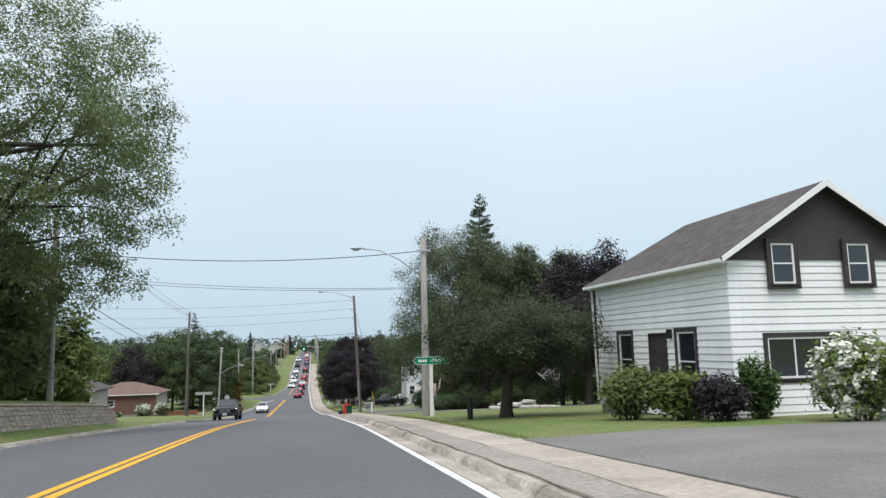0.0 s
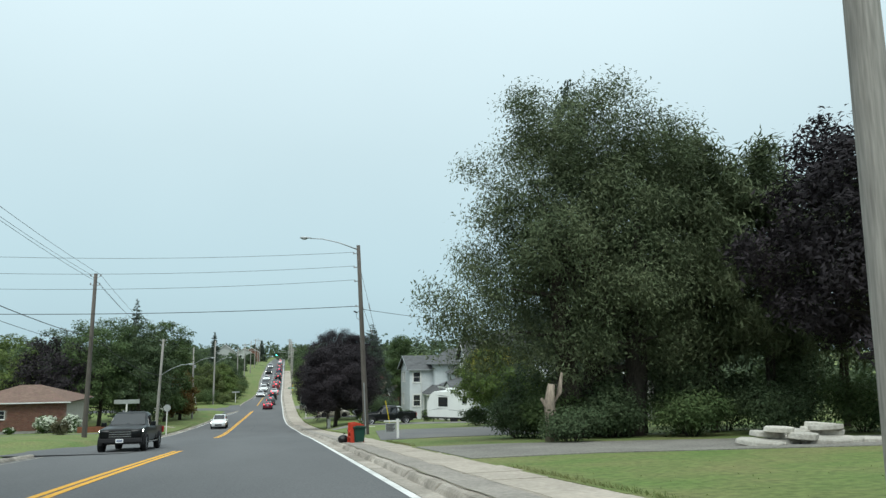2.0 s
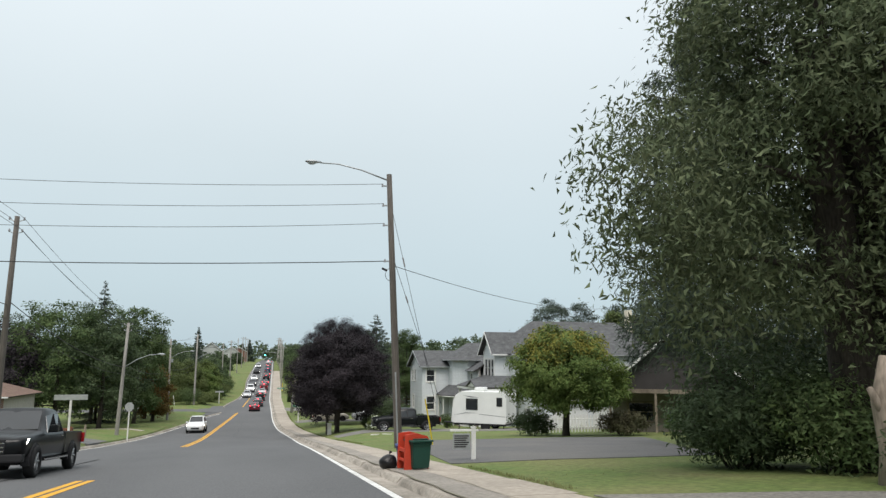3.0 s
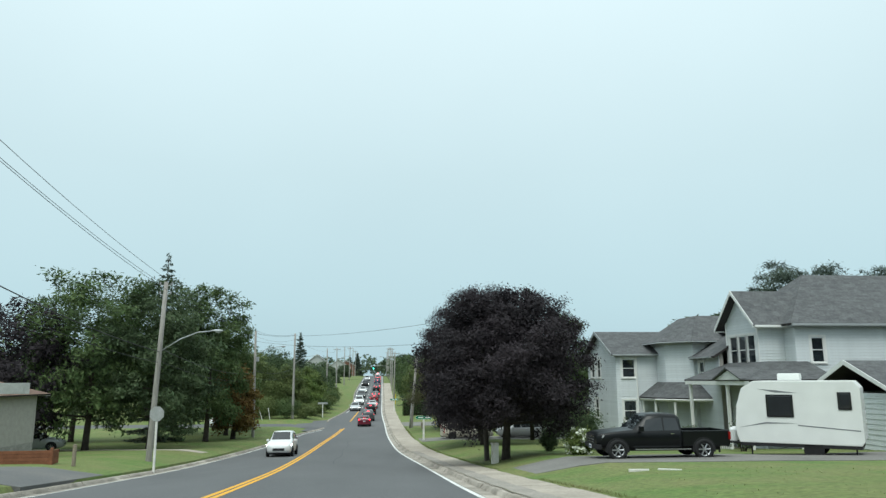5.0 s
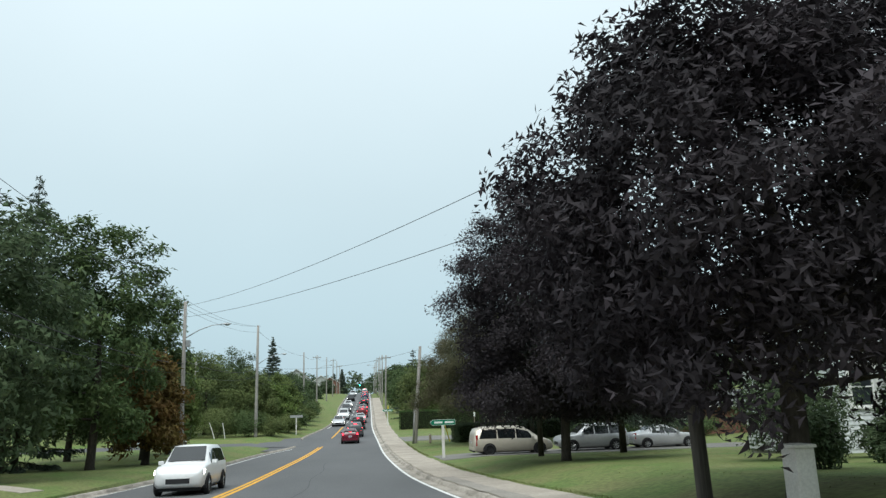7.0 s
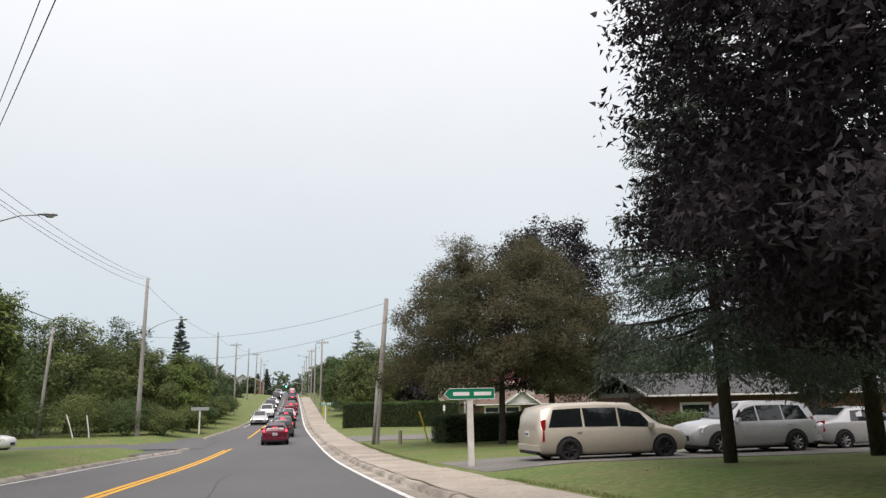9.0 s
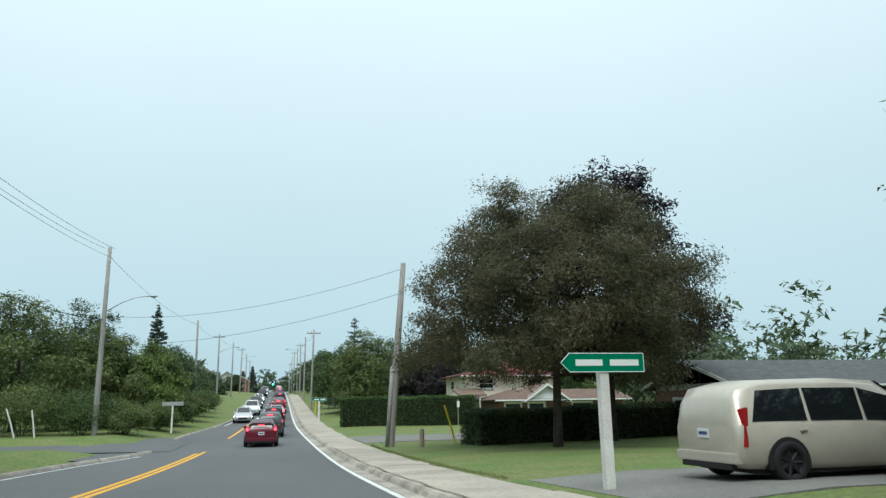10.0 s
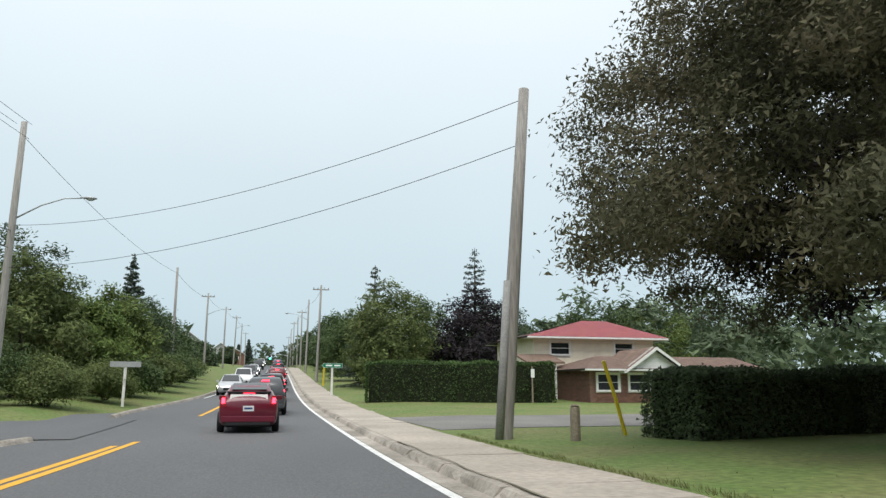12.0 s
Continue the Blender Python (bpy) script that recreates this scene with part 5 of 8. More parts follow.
    # far wing
    block(h, 14.4, 20.0, 116.5, 122.0, z0 - 0.35, 0.06, S, south=[(0.35, 1.15, 4.0, 5.1), (0.35, 1.15, 1.5, 2.7)], west=[(0.7, 1.4, 4.0, 5.1), (1.9, 2.6, 4.0, 5.1), (1.3, 2.0, 1.5, 2.7)], gw=1.3, board=0.14)
    gable_roof(h, 14.4, 20.0, 116.5, 122.0, 0.06, 1.3, SHINGLE_GREY, "x", over=0.35, trim=FASCIA)
    part("downpipe", tube([(15.6, 116.4, z0), (15.6, 116.4, -0.1)], 0.05, 6), TRIM_WHITE, h)
    # low porch round the bay
    eave = [(15.7, 116.6), (15.7, 114.2), (17.0, 112.3), (18.1, 112.1)]
    top = [(16.9, 116.5), (16.9, 115.2), (17.9, 113.7), (18.1, 113.7)]
    for k in range(3):
        (ax, ay), (bx, by) = eave[k], eave[k + 1]
        roof_slope(h, (ax, ay, -2.6), (bx, by, -2.6), (*top[k + 1], -1.75), (*top[k], -1.75), SHINGLE_GREY)
        part("porch_beam", tube([(ax + 0.1, ay, -2.7), (bx + 0.1, by, -2.7)], 0.09, 4), TRIM_WHITE, h)
    for x, y in ((15.85, 116.2), (15.85, 114.4), (16.5, 113.3), (17.1, 112.5)):
        part("porch_post", box((x - 0.05, y - 0.05, z0 - 0.3), (x + 0.05, y + 0.05, -2.6), 0.012), TRIM_WHITE, h)
    # entrance porch in front of the tower, with its small gable
    roof_slope(h, (16.3, 111.5, -1.62), (16.3, 104.9, -1.62), (18.6, 107.2, -0.78), (18.6, 111.1, -0.78), SHINGLE_GREY)
    roof_slope(h, (16.3, 104.9, -1.62), (20.4, 104.9, -1.62), (20.4, 107.1, -0.78), (18.6, 107.2, -0.78), SHINGLE_GREY)
    roof_slope(h, (18.6, 111.5, -1.62), (16.3, 111.5, -1.62), (18.6, 111.1, -0.78), (18.6, 111.1, -0.78), SHINGLE_GREY)
    part("frieze", box((16.32, 104.95, -1.86), (16.42, 111.45, -1.66), 0.01), TRIM_WHITE, h)
    part("frieze", box((16.42, 104.95, -1.86), (20.4, 105.05, -1.66), 0.01), TRIM_WHITE, h)
    part("small_gable", slab([(16.22, 107.9, -1.62), (16.22, 105.4, -1.62), (16.22, 106.65, -1.2)], (0.1, 0, 0)), TRIM_WHITE, h)
    for y in (107.95, 105.35):
        part("small_gable_roof", slab([(16.1, y, -1.62), (17.6, y, -1.62), (17.6, 106.65, -1.12), (16.1, 106.65, -1.12)], (0, 0, 0.06)), SHINGLE_GREY, h)
    part("porch_floor", box((16.2, 104.9, z0 - 0.6), (18.58, 111.3, z0 + 0.2), 0.02), OLD_WOOD, h)
    for x, y in ((16.45, 111.1), (16.45, 107.2), (16.45, 105.3), (18.6, 105.1), (20.2, 105.1)):
        part("porch_post", box((x - 0.065, y - 0.065, z0 - 0.3), (x + 0.065, y + 0.065, -1.84), 0.012), TRIM_WHITE, h)
    part("porch_rail", box((16.42, 107.4, z0 + 1.0), (16.49, 111.0, z0 + 1.07)), TRIM_WHITE, h)
    for k in range(18):
        part("baluster", box((16.43, 107.5 + k * 0.2, z0 + 0.2), (16.47, 107.54 + k * 0.2, z0 + 1.0)), TRIM_WHITE, h)
    # garage wing behind the trailer
    block(h, 19.8, 26.8, 100.2, 105.7, z0 + 0.2, -2.15, S, south=[(0.6, 3.2, 0.0, 2.2, "door", SIDING), (3.7, 6.3, 0.0, 2.2, "door", SIDING)], west=[(1.5, 2.5, 0.9, 1.9)])
    gable_roof(h, 19.8, 26.8, 100.2, 106.0, -2.15, 1.3, SHINGLE_GREY, "x", over=0.35)
    part("chimney", box((31.9, 110.5, 0.5), (32.4, 111.0, 5.0), 0.02), STUCCO, h, "pale stone chimney")


def gable_garage():
    turned = Matrix.Translation((22.9, 88.3, 0)) @ Matrix.Rotation(radians(-36), 4, "Z") @ Matrix.Translation((-24.4, -88.0, 0))
    h = thing("garage", turned, "low grey-brown house with a wide white-edged gable", "house")
    block(h, 24.3, 33.0, 88.0, 93.5, -3.6, -0.5, mat("grey_brown_stucco", (0.27, 0.245, 0.21), rough=0.9, vary=0.12, scale=1.5, fine=25, bump=0.25), south=[(1.0, 2.6, 0.8, 2.0), (4.6, 7.0, 0.6, 2.0)], west=[(1.5, 3.0, 0.9, 2.0)], gs=3.6, upper=DARK_BOARD, frame=OLD_WOOD, casing=OLD_WOOD)
    gable_roof(h, 24.3, 33.0, 86.6, 93.5, -0.5, 3.6, SHINGLE_BROWN, "y", over=0.7)
    part("porch_beam", box((24.0, 86.35, -0.95), (33.2, 86.5, -0.7), 0.01), OLD_WOOD, h)
    part("porch_gable", slab([(24.2, 86.4, -0.7), (33.1, 86.4, -0.7), (28.65, 86.4, 2.85)], (0, 0.08, 0)), DARK_BOARD, h)
    for x in (24.4, 27.2, 30.0, 32.8):
        part("porch_post", box((x - 0.07, 86.36, -3.8), (x + 0.07, 86.49, -0.95), 0.01), OLD_WOOD, h)


def picket_fence(x0, y0, x1, y1, n):
    f = thing("fence", on_ground(x0, y0), "white picket fence beside the garage wing", "fence")
    m = f.matrix_basis.inverted()
    for k in range(n):
        x, y = x0 + (x1 - x0) * k / (n - 1), y0 + (y1 - y0) * k / (n - 1)
        z = float(ground_z(x, y))
        ob = part("picket", box((-0.05, -0.012, -0.05), (0.05, 0.012, 1.15)), TRIM_WHITE, f)
        ob.matrix_basis = m @ pose(x, y, z, 0, 0, math.degrees(math.atan2(y1 - y0, x1 - x0)))
    for hgt in (0.35, 0.9):
        part("rail", tube([m @ Vector((x0, y0, float(ground_z(x0, y0)) + hgt)), m @ Vector((x1, y1, float(ground_z(x1, y1)) + hgt))], 0.03, 4), TRIM_WHITE, f)


def bungalow_tan():
    h = thing("house", Matrix(), "low brick bungalow with a brown hipped roof", "house")
    block(h, -30.5, -20.8, 113.0, 121.5, -5.1, -2.0, BRICK, south=[(2.6, 3.9, 1.2, 2.1)], brick=True, frame=TRIM_WHITE, casing=None)
    gable_roof(h, -30.5, -20.8, 113.0, 121.5, -2.0, 1.45, SHINGLE_TAN, "x", over=0.55, hip_near=4.4, hip_far=4.4)


def bungalow_grey():
    h = thing("house", Matrix(), "brick bungalow with a grey roof and a wide white window", "house")
    block(h, -37.0, -25.0, 95.0, 103.0, -3.6, -0.35, BRICK, south=[(4.9, 10.6, 1.25, 2.75, "window", (6, 1))], brick=True, casing=TRIM_WHITE)
    gable_roof(h, -37.0, -25.0, 95.0, 103.0, -0.35, 1.9, SHINGLE_BROWN, "x", over=0.6, hip_near=4.2, hip_far=4.2)
    part("downpipe", tube([(-24.4, 94.6, -0.6), (-24.9, 94.9, -0.9), (-24.9, 94.9, -3.5)], 0.05, 8), TRIM_WHITE, h)


def red_roof_house():
    h = thing("house", Matrix(), "cream and brick house with a red hipped roof", "house")
    block(h, 17.0, 26.0, 199.0, 207.0, -7.0, -2.85, STUCCO, south=[(1.2, 2.6, 2.7, 3.6), (6.0, 7.4, 2.7, 3.6)], west=[(2.0, 3.4, 2.7, 3.6)], board=0.5)
    gable_roof(h, 17.0, 26.0, 199.0, 207.0, -2.85, 1.3, SHINGLE_RED, "x", over=0.8, hip_near=6.2, hip_far=2.4)
    # brick wing in front, with its own gable
    block(h, 18.2, 29.6, 193.0, 199.0, -7.4, -5.25, BRICK, south=[(0.5, 1.9, 0.7, 1.7), (2.6, 4.0, 0.7, 1.7), (6.6, 8.4, 0.7, 1.7)], brick=True, casing=TRIM_WHITE)
    gable_roof(h, 18.2, 29.6, 193.0, 199.0, -5.25, 0.75, SHINGLE_TAN, "x", over=0.6, hip_near=2.5)
    wall(h, "gable_front", (20.6, 192.55, -5.45), (1, 0, 0), 3.4, 0.25, [], 1.15, 0.25, SIDING, SIDING)
    gable_roof(h, 20.6, 24.0, 192.6, 196.5, -5.25, 1.15, SHINGLE_TAN, "y", over=0.4)
    part("porch_roof", slab([(15.6, 196.6, -5.0), (18.2, 196.6, -5.0), (18.2, 199.0, -4.4), (15.6, 199.0, -4.4)], (0, 0, 0.12)), SHINGLE_TAN, h)
    for x in (15.8, 17.6):
        part("porch_post", box((x - 0.06, 196.7, -7.3), (x + 0.06, 196.82, -5.0)), TRIM_WHITE, h)


def low_house():
    h = thing("house", Matrix(), "long low house with a grey roof behind the minivan", "house")
    block(h, 22.0, 40.0, 166.0, 174.0, -7.7, -4.9, BRICK, south=[(2.0, 4.0, 0.9, 2.0), (7.0, 9.6, 0.9, 2.0)], west=[(2.0, 4.0, 0.9, 2.0)], brick=False, board=0.5)
    gable_roof(h, 22.0, 40.0, 166.0, 174.0, -4.9, 1.3, SHINGLE_GREY, "x", over=0.6, hip_near=0.0)


def far_house(x, y, w, d, hgt, rise, skin, roof, label):
    z = float(ground_z(x, y))
    h = thing("house", Matrix(), label, "house", "houses on the hill")
    block(h, x - w / 2, x + w / 2, y, y + d, z - 0.2, z + hgt, skin, south=[(w * 0.2, w * 0.2 + 1, hgt * 0.55, hgt * 0.55 + 1.3), (w * 0.62, w * 0.62 + 1, hgt * 0.55, hgt * 0.55 + 1.3)], gs=rise, board=0.6)
    gable_roof(h, x - w / 2, x + w / 2, y, y + d, z + hgt, rise, roof, "y", over=0.4)


white_gable_house()
white_porch_house()
gable_garage()
bungalow_tan()
bungalow_grey()
red_roof_house()
low_house()
FAR_SIDING = mat("distant_grey_siding", (0.42, 0.43, 0.42), rough=0.7, vary=0.08, scale=0.8, bump=0.1)
far_house(-21, 345, 8, 10, 5.5, 3.0, FAR_SIDING, SHINGLE_GREY, "grey gabled house among trees on the far hill")
far_house(-15, 385, 7, 9, 4.5, 2.5, FAR_SIDING, SHINGLE_TAN, "grey house beside the road on the far hill")
far_house(-24, 300, 9, 9, 3.0, 2.0, FAR_SIDING, SHINGLE_GREY, "low grey house half hidden by trees")
far_house(-13, 420, 8, 9, 5.0, 2.2, BRICK, SHINGLE_RED, "red-roofed building on the far hill")
picket_fence(17.6, 90.5, 23.4, 91.5, 24)


# ---- vehicles ----
def paint(name, color, metal=0.0, rough=0.3):
    return mat(name, color, rough=rough, metal=metal, vary=0.05, scale=2, fine=8, bump=0, coat=0.25, spec=0.35)


RED_PAINT = paint("dark_red_paint", (0.13, 0.013, 0.028))
BLACK_PAINT = mat("black_paint", (0.006, 0.007, 0.008), rough=0.3, vary=0.05, scale=2, fine=8, bump=0, coat=0.08, spec=0.22)
WHITE_PAINT = paint("white_paint", (0.72, 0.73, 0.73))
BEIGE_PAINT = paint("champagne_paint", (0.5, 0.46, 0.39), 0.2)
SILVER_PAINT = paint("silver_paint", (0.5, 0.51, 0.52), 0.3)
GREY_PAINT = paint("dark_grey_paint", (0.07, 0.075, 0.08), 0.2)
BLUE_PAINT = paint("dark_blue_paint", (0.02, 0.035, 0.07), 0.1)
DARKRED_PAINT = paint("deep_red_paint", (0.12, 0.015, 0.02))
CAR_GLASS = mat("car_glass", (0.012, 0.015, 0.017), rough=0.04, vary=0.15, scale=0.6, fine=2, bump=0, spec=0.75)
TYRE = mat("tyre_rubber", (0.018, 0.018, 0.019), rough=0.85, vary=0.15, scale=10, bump=0.1)
ALLOY = mat("alloy_rim", (0.42, 0.43, 0.44), rough=0.35, metal=0.7, vary=0.08, bump=0)
DARK_TRIM = mat("dark_trim", (0.02, 0.02, 0.022), rough=0.6, vary=0.1, bump=0)
CHROME = mat("chrome", (0.6, 0.61, 0.62), rough=0.15, metal=0.95, vary=0.04, bump=0)
TAIL_RED = mat("tail_lamp_red", (0.3, 0.01, 0.012), rough=0.15, vary=0.1, bump=0, spec=0.6)
TAIL_LIT = mat("brake_lamp_lit", (0.5, 0.02, 0.02), rough=0.2, vary=0.05, bump=0, emit=(1.0, 0.03, 0.06), emit_strength=7.0)
HEAD_LAMP = mat("head_lamp", (0.6, 0.62, 0.63), rough=0.1, vary=0.05, bump=0, spec=0.8)
HEAD_LIT = mat("head_lamp_lit", (0.8, 0.8, 0.78), rough=0.1, vary=0.02, bump=0, emit=(1.0, 0.97, 0.88), emit_strength=14.0)
PLATE = mat("number_plate", (0.7, 0.71, 0.72), rough=0.4, vary=0.05, bump=0)
PLATE_INK = mat("plate_bars", (0.05, 0.08, 0.2), rough=0.5, vary=0.05, bump=0)

# a body's stations from tail (y = 0) to nose: share of the length, half width, sill, belt, roof, half width at the roof
BODIES = {
    "hatch": [(0, .80, .42, .86, .92, .62), (.02, .85, .3, .95, 1.06, .62), (.06, .87, .24, 1.0, 1.24, .58), (.16, .875, .2, .99, 1.42, .56), (.38, .88, .18, .96, 1.49, .58), (.54, .88, .18, .94, 1.46, .57),
              (.64, .88, .18, .93, 1.27, .6), (.745, .88, .18, .92, .96, .68), (.86, .87, .19, .84, .87, .66), (.95, .82, .22, .7, .73, .6), (1, .66, .3, .56, .58, .5)],
    "suv": [(0, .82, .45, .95, 1.0, .68), (.015, .87, .34, 1.05, 1.3, .68), (.05, .9, .28, 1.05, 1.58, .66), (.16, .91, .26, 1.04, 1.68, .66), (.42, .92, .25, 1.03, 1.7, .67), (.58, .92, .25, 1.02, 1.66, .66),
            (.66, .92, .25, 1.02, 1.42, .68), (.74, .92, .25, 1.02, 1.1, .76), (.86, .91, .26, 1.0, 1.03, .76), (.96, .87, .3, .9, .93, .7), (1, .74, .38, .74, .77, .6)],
    "van": [(0, .82, .42, .95, 1.0, .7), (.012, .9, .32, 1.0, 1.4, .72), (.04, .93, .26, 1.0, 1.62, .72), (.14, .94, .24, 1.0, 1.73, .72), (.45, .95, .22, .99, 1.76, .73), (.62, .95, .22, .97, 1.72, .72),
            (.72, .95, .22, .96, 1.42, .74), (.81, .95, .22, .95, 1.08, .78), (.9, .93, .22, .9, .95, .76), (.965, .88, .26, .78, .82, .68), (1, .74, .34, .62, .64, .56)],
    "sedan": [(0, .78, .42, .8, .86, .62), (.02, .84, .3, .9, .98, .64), (.12, .88, .22, .94, 1.02, .66), (.2, .88, .2, .94, 1.1, .62), (.3, .88, .18, .93, 1.4, .56), (.44, .88, .18, .92, 1.45, .57), (.56, .88, .18, .92, 1.41, .57),
              (.65, .88, .18, .91, 1.18, .62), (.73, .88, .18, .9, .95, .7), (.87, .87, .2, .84, .88, .68), (.96, .82, .24, .72, .75, .62), (1, .68, .32, .6, .62, .52)],
}


def ring(st, length):
    s, hw, zb, zt, zr, hr = st
    y = s * length
    half = [(0, zb), (hw * 0.86, zb), (hw * 0.97, zb + 0.1), (hw, zb + (zt - zb) * 0.55), (hw * 0.985, zt - 0.04), (hw * 0.955, zt), (hr + (hw * 0.955 - hr) * 0.12, zt + (zr - zt) * 0.86), (hr * 0.93, zr - 0.012), (hr * 0.5, zr + 0.008), (0, zr + 0.014)]
    return [(x, y, z) for x, z in half] + [(-x, y, z) for x, z in half[-2:0:-1]]


def loft(stations, length):
    bm = bmesh.new()
    rings = [[bm.verts.new(p) for p in ring(s, length)] for s in stations]
    n = len(rings[0])
    for a, b in zip(rings, rings[1:]):
        for k in range(n):
            bm.faces.new((a[k], a[(k + 1) % n], b[(k + 1) % n], b[k]))
    bm.faces.new(rings[0][::-1])
    bm.faces.new(rings[-1])
    bmesh.ops.recalc_face_normals(bm, faces=bm.faces)
    return bm


def station(stations, s):
    cols = np.array(stations).T
    return [s] + [float(np.interp(s, cols[0], c)) for c in cols[1:]]


def side_point(stations, length, s, f, side, out=0.012):
    _, hw, _, zt, zr, hr = station(stations, s)
    x0, x1 = hw * 0.955, hr + (hw * 0.955 - hr) * 0.12
    z0, z1 = zt, zt + (zr - zt) * 0.86
    return Vector((side * (x0 + (x1 - x0) * f + out), s * length, z0 + (z1 - z0) * f))


def panel(pts, depth):
    return slab(pts, depth)


def wheel(parent, x, y, r, width, side, spokes=7, rim=None):
    w = new("wheel")
    w.parent, w.matrix_basis = parent, pose(x, y, r, 0, 0, 0)
    bm = bmesh.new()
    prof = [(r * 0.64, -width / 2), (r * 0.9, -width / 2), (r, -width * 0.36), (r, width * 0.36), (r * 0.9, width / 2), (r * 0.64, width / 2)]
    n = 24
    rings = [[bm.verts.new((d, rr * math.cos(a), rr * math.sin(a))) for rr, d in prof] for a in (2 * math.pi * k / n for k in range(n))]
    for k in range(n):
        a, b = rings[k], rings[(k + 1) % n]
        for j in range(len(prof)):
            bm.faces.new((a[j], b[j], b[(j + 1) % len(prof)], a[(j + 1) % len(prof)]))
    bmesh.ops.recalc_face_normals(bm, faces=bm.faces)
    part("tyre", bm, TYRE, w, smooth=True)
    bm = bmesh.new()
    o = side * width * 0.34
    put_tube(bm, [(o - side * 0.06, 0, 0), (o, 0, 0)], [r * 0.16, r * 0.14], 12)
    for k in range(spokes):
        a = 2 * math.pi * k / spokes
        c, q = math.cos(a), math.sin(a)
        put_tube(bm, [(o - side * 0.02, c * r * 0.1, q * r * 0.1), (o - side * 0.01, c * r * 0.62, q * r * 0.62)], [r * 0.07, r * 0.085], 5)
    for k in range(n):
        a0, a1 = 2 * math.pi * k / n, 2 * math.pi * (k + 1) / n
        q = [bm.verts.new((o + dx, rr * math.cos(a), rr * math.sin(a))) for a in (a0, a1) for rr, dx in ((r * 0.66, 0.0), (r * 0.57, -side * 0.03))]
        bm.faces.new((q[0], q[2], q[3], q[1]))
    part("rim", bm, rim or ALLOY, w)
    part("brake_disc", tube([(o - side * 0.09, 0, 0), (o - side * 0.07, 0, 0)], r * 0.6, 16), DARK_TRIM, w)


def plate(parent, y, z, facing):
    """A number plate; facing -1 at the tail, 1 at the nose. Its characters are plain bars."""
    p = part("number_plate", box((-0.16, y - 0.008, z - 0.08), (0.16, y + 0.008, z + 0.08), 0.004), PLATE, parent)
    part("plate_bar", box((-0.12, y + facing * 0.009, z - 0.025), (0.12, y + facing * 0.013, z + 0.03)), PLATE_INK, p)


def car(body, length, m, colour, label, category, lit=False, head=False, scale_z=1.0, width=1.0, doors=2, group="traffic queue", roof_rack=False, name="car", rim=None):
    """A car whose tail is at y = 0 and nose at y = length in its own frame."""
    st = [(s, hw * width, zb, zt * scale_z, zr * scale_z, hr * width) for s, hw, zb, zt, zr, hr in BODIES[body]]
    t = thing(name, m, label, category, group)
    part("body", loft(st, length), colour, t, smooth=True)
    L = length
    wb = (0.2, 0.815) if body != "van" else (0.19, 0.82)
    r = 0.315 if body in ("hatch", "sedan") else 0.35
    hw = max(s[1] for s in st)
    for s in wb:
        for side in (-1, 1):
            bm = bmesh.new()
            arc = [(side * (hw + 0.006), s * L + (r + 0.07) * math.cos(a), max(0.2, r + (r + 0.07) * math.sin(a))) for a in np.linspace(-0.25, math.pi + 0.25, 15)]
            put_poly(bm, arc, (-side * 0.16, 0, 0))
            bmesh.ops.recalc_face_normals(bm, faces=bm.faces)
            part("wheel_arch", bm, DARK_TRIM, t)
            wheel(t, side * (hw - 0.05), s * L, r, 0.21, side, rim=rim)
    # glass
    first, last = {"hatch": (0.12, 0.70), "suv": (0.07, 0.70), "van": (0.06, 0.76), "sedan": (0.27, 0.69)}[body]
    cuts = np.linspace(first, last, doors + (2 if body != "sedan" else 1))
    for side in (-1, 1):
        for a, b in zip(cuts, cuts[1:]):
            a2 = a + (0.05 if a == cuts[0] else 0.006)
            b2 = b - (0.075 if b == cuts[-1] else 0.006)
            f0, f1 = 0.06, 0.92
            q = [side_point(st, L, a + 0.008, f0, side), side_point(st, L, b - 0.008, f0, side), side_point(st, L, b2, f1, side), side_point(st, L, a2, f1, side)]
            part("side_window", panel(q, (-side * 0.02, 0, 0)), CAR_GLASS, t)
        x, y, z = side_point(st, L, last - 0.03, 0.0, side)
        part("mirror", box((min(x, x + side * 0.2), y - 0.06, z), (max(x, x + side * 0.2), y + 0.07, z + 0.15), 0.03), colour, t)
        part("door_handle", box((side * (hw + 0.004) - 0.015, cuts[1] * L - 0.25, st[4][3] - 0.13), (side * (hw + 0.004) + 0.015, cuts[1] * L - 0.1, st[4][3] - 0.1), 0.008), colour, t)

    def screen(nm, s0, s1, f=0.9, lift=0.032):
        a, b = station(st, s0), station(st, s1)
        q = []
        for s, sg in ((a, -1), (a, 1), (b, 1), (b, -1)):
            q.append(Vector((sg * s[5] * f, s[0] * L, s[4] + lift)))
        n = (q[1] - q[0]).cross(q[3] - q[0]).normalized()
        part(nm, panel(q, n * -0.02), CAR_GLASS, t)
    if body == "hatch":
        screen("rear_window", 0.07, 0.24, lift=0.05)
        screen("windscreen", 0.735, 0.58)
        part("spoiler", box((-0.66, 0.03 * L, 1.2), (0.66, 0.08 * L, 1.25), 0.015), DARK_TRIM, t)
        part("lower_rear_window", slab([(-0.56, 0.022 * L - 0.03, 1.02), (0.56, 0.022 * L - 0.03, 1.02), (0.55, 0.045 * L - 0.03, 1.18), (-0.55, 0.045 * L - 0.03, 1.18)], (0, 0.02, 0)), CAR_GLASS, t)
    elif body == "sedan":
        screen("rear_window", 0.215, 0.295)
        screen("windscreen", 0.72, 0.575)
    else:
        screen("windscreen", *{"suv": (0.735, 0.6), "van": (0.8, 0.64)}[body])
        zt, zr = st[1][3], st[2][4]
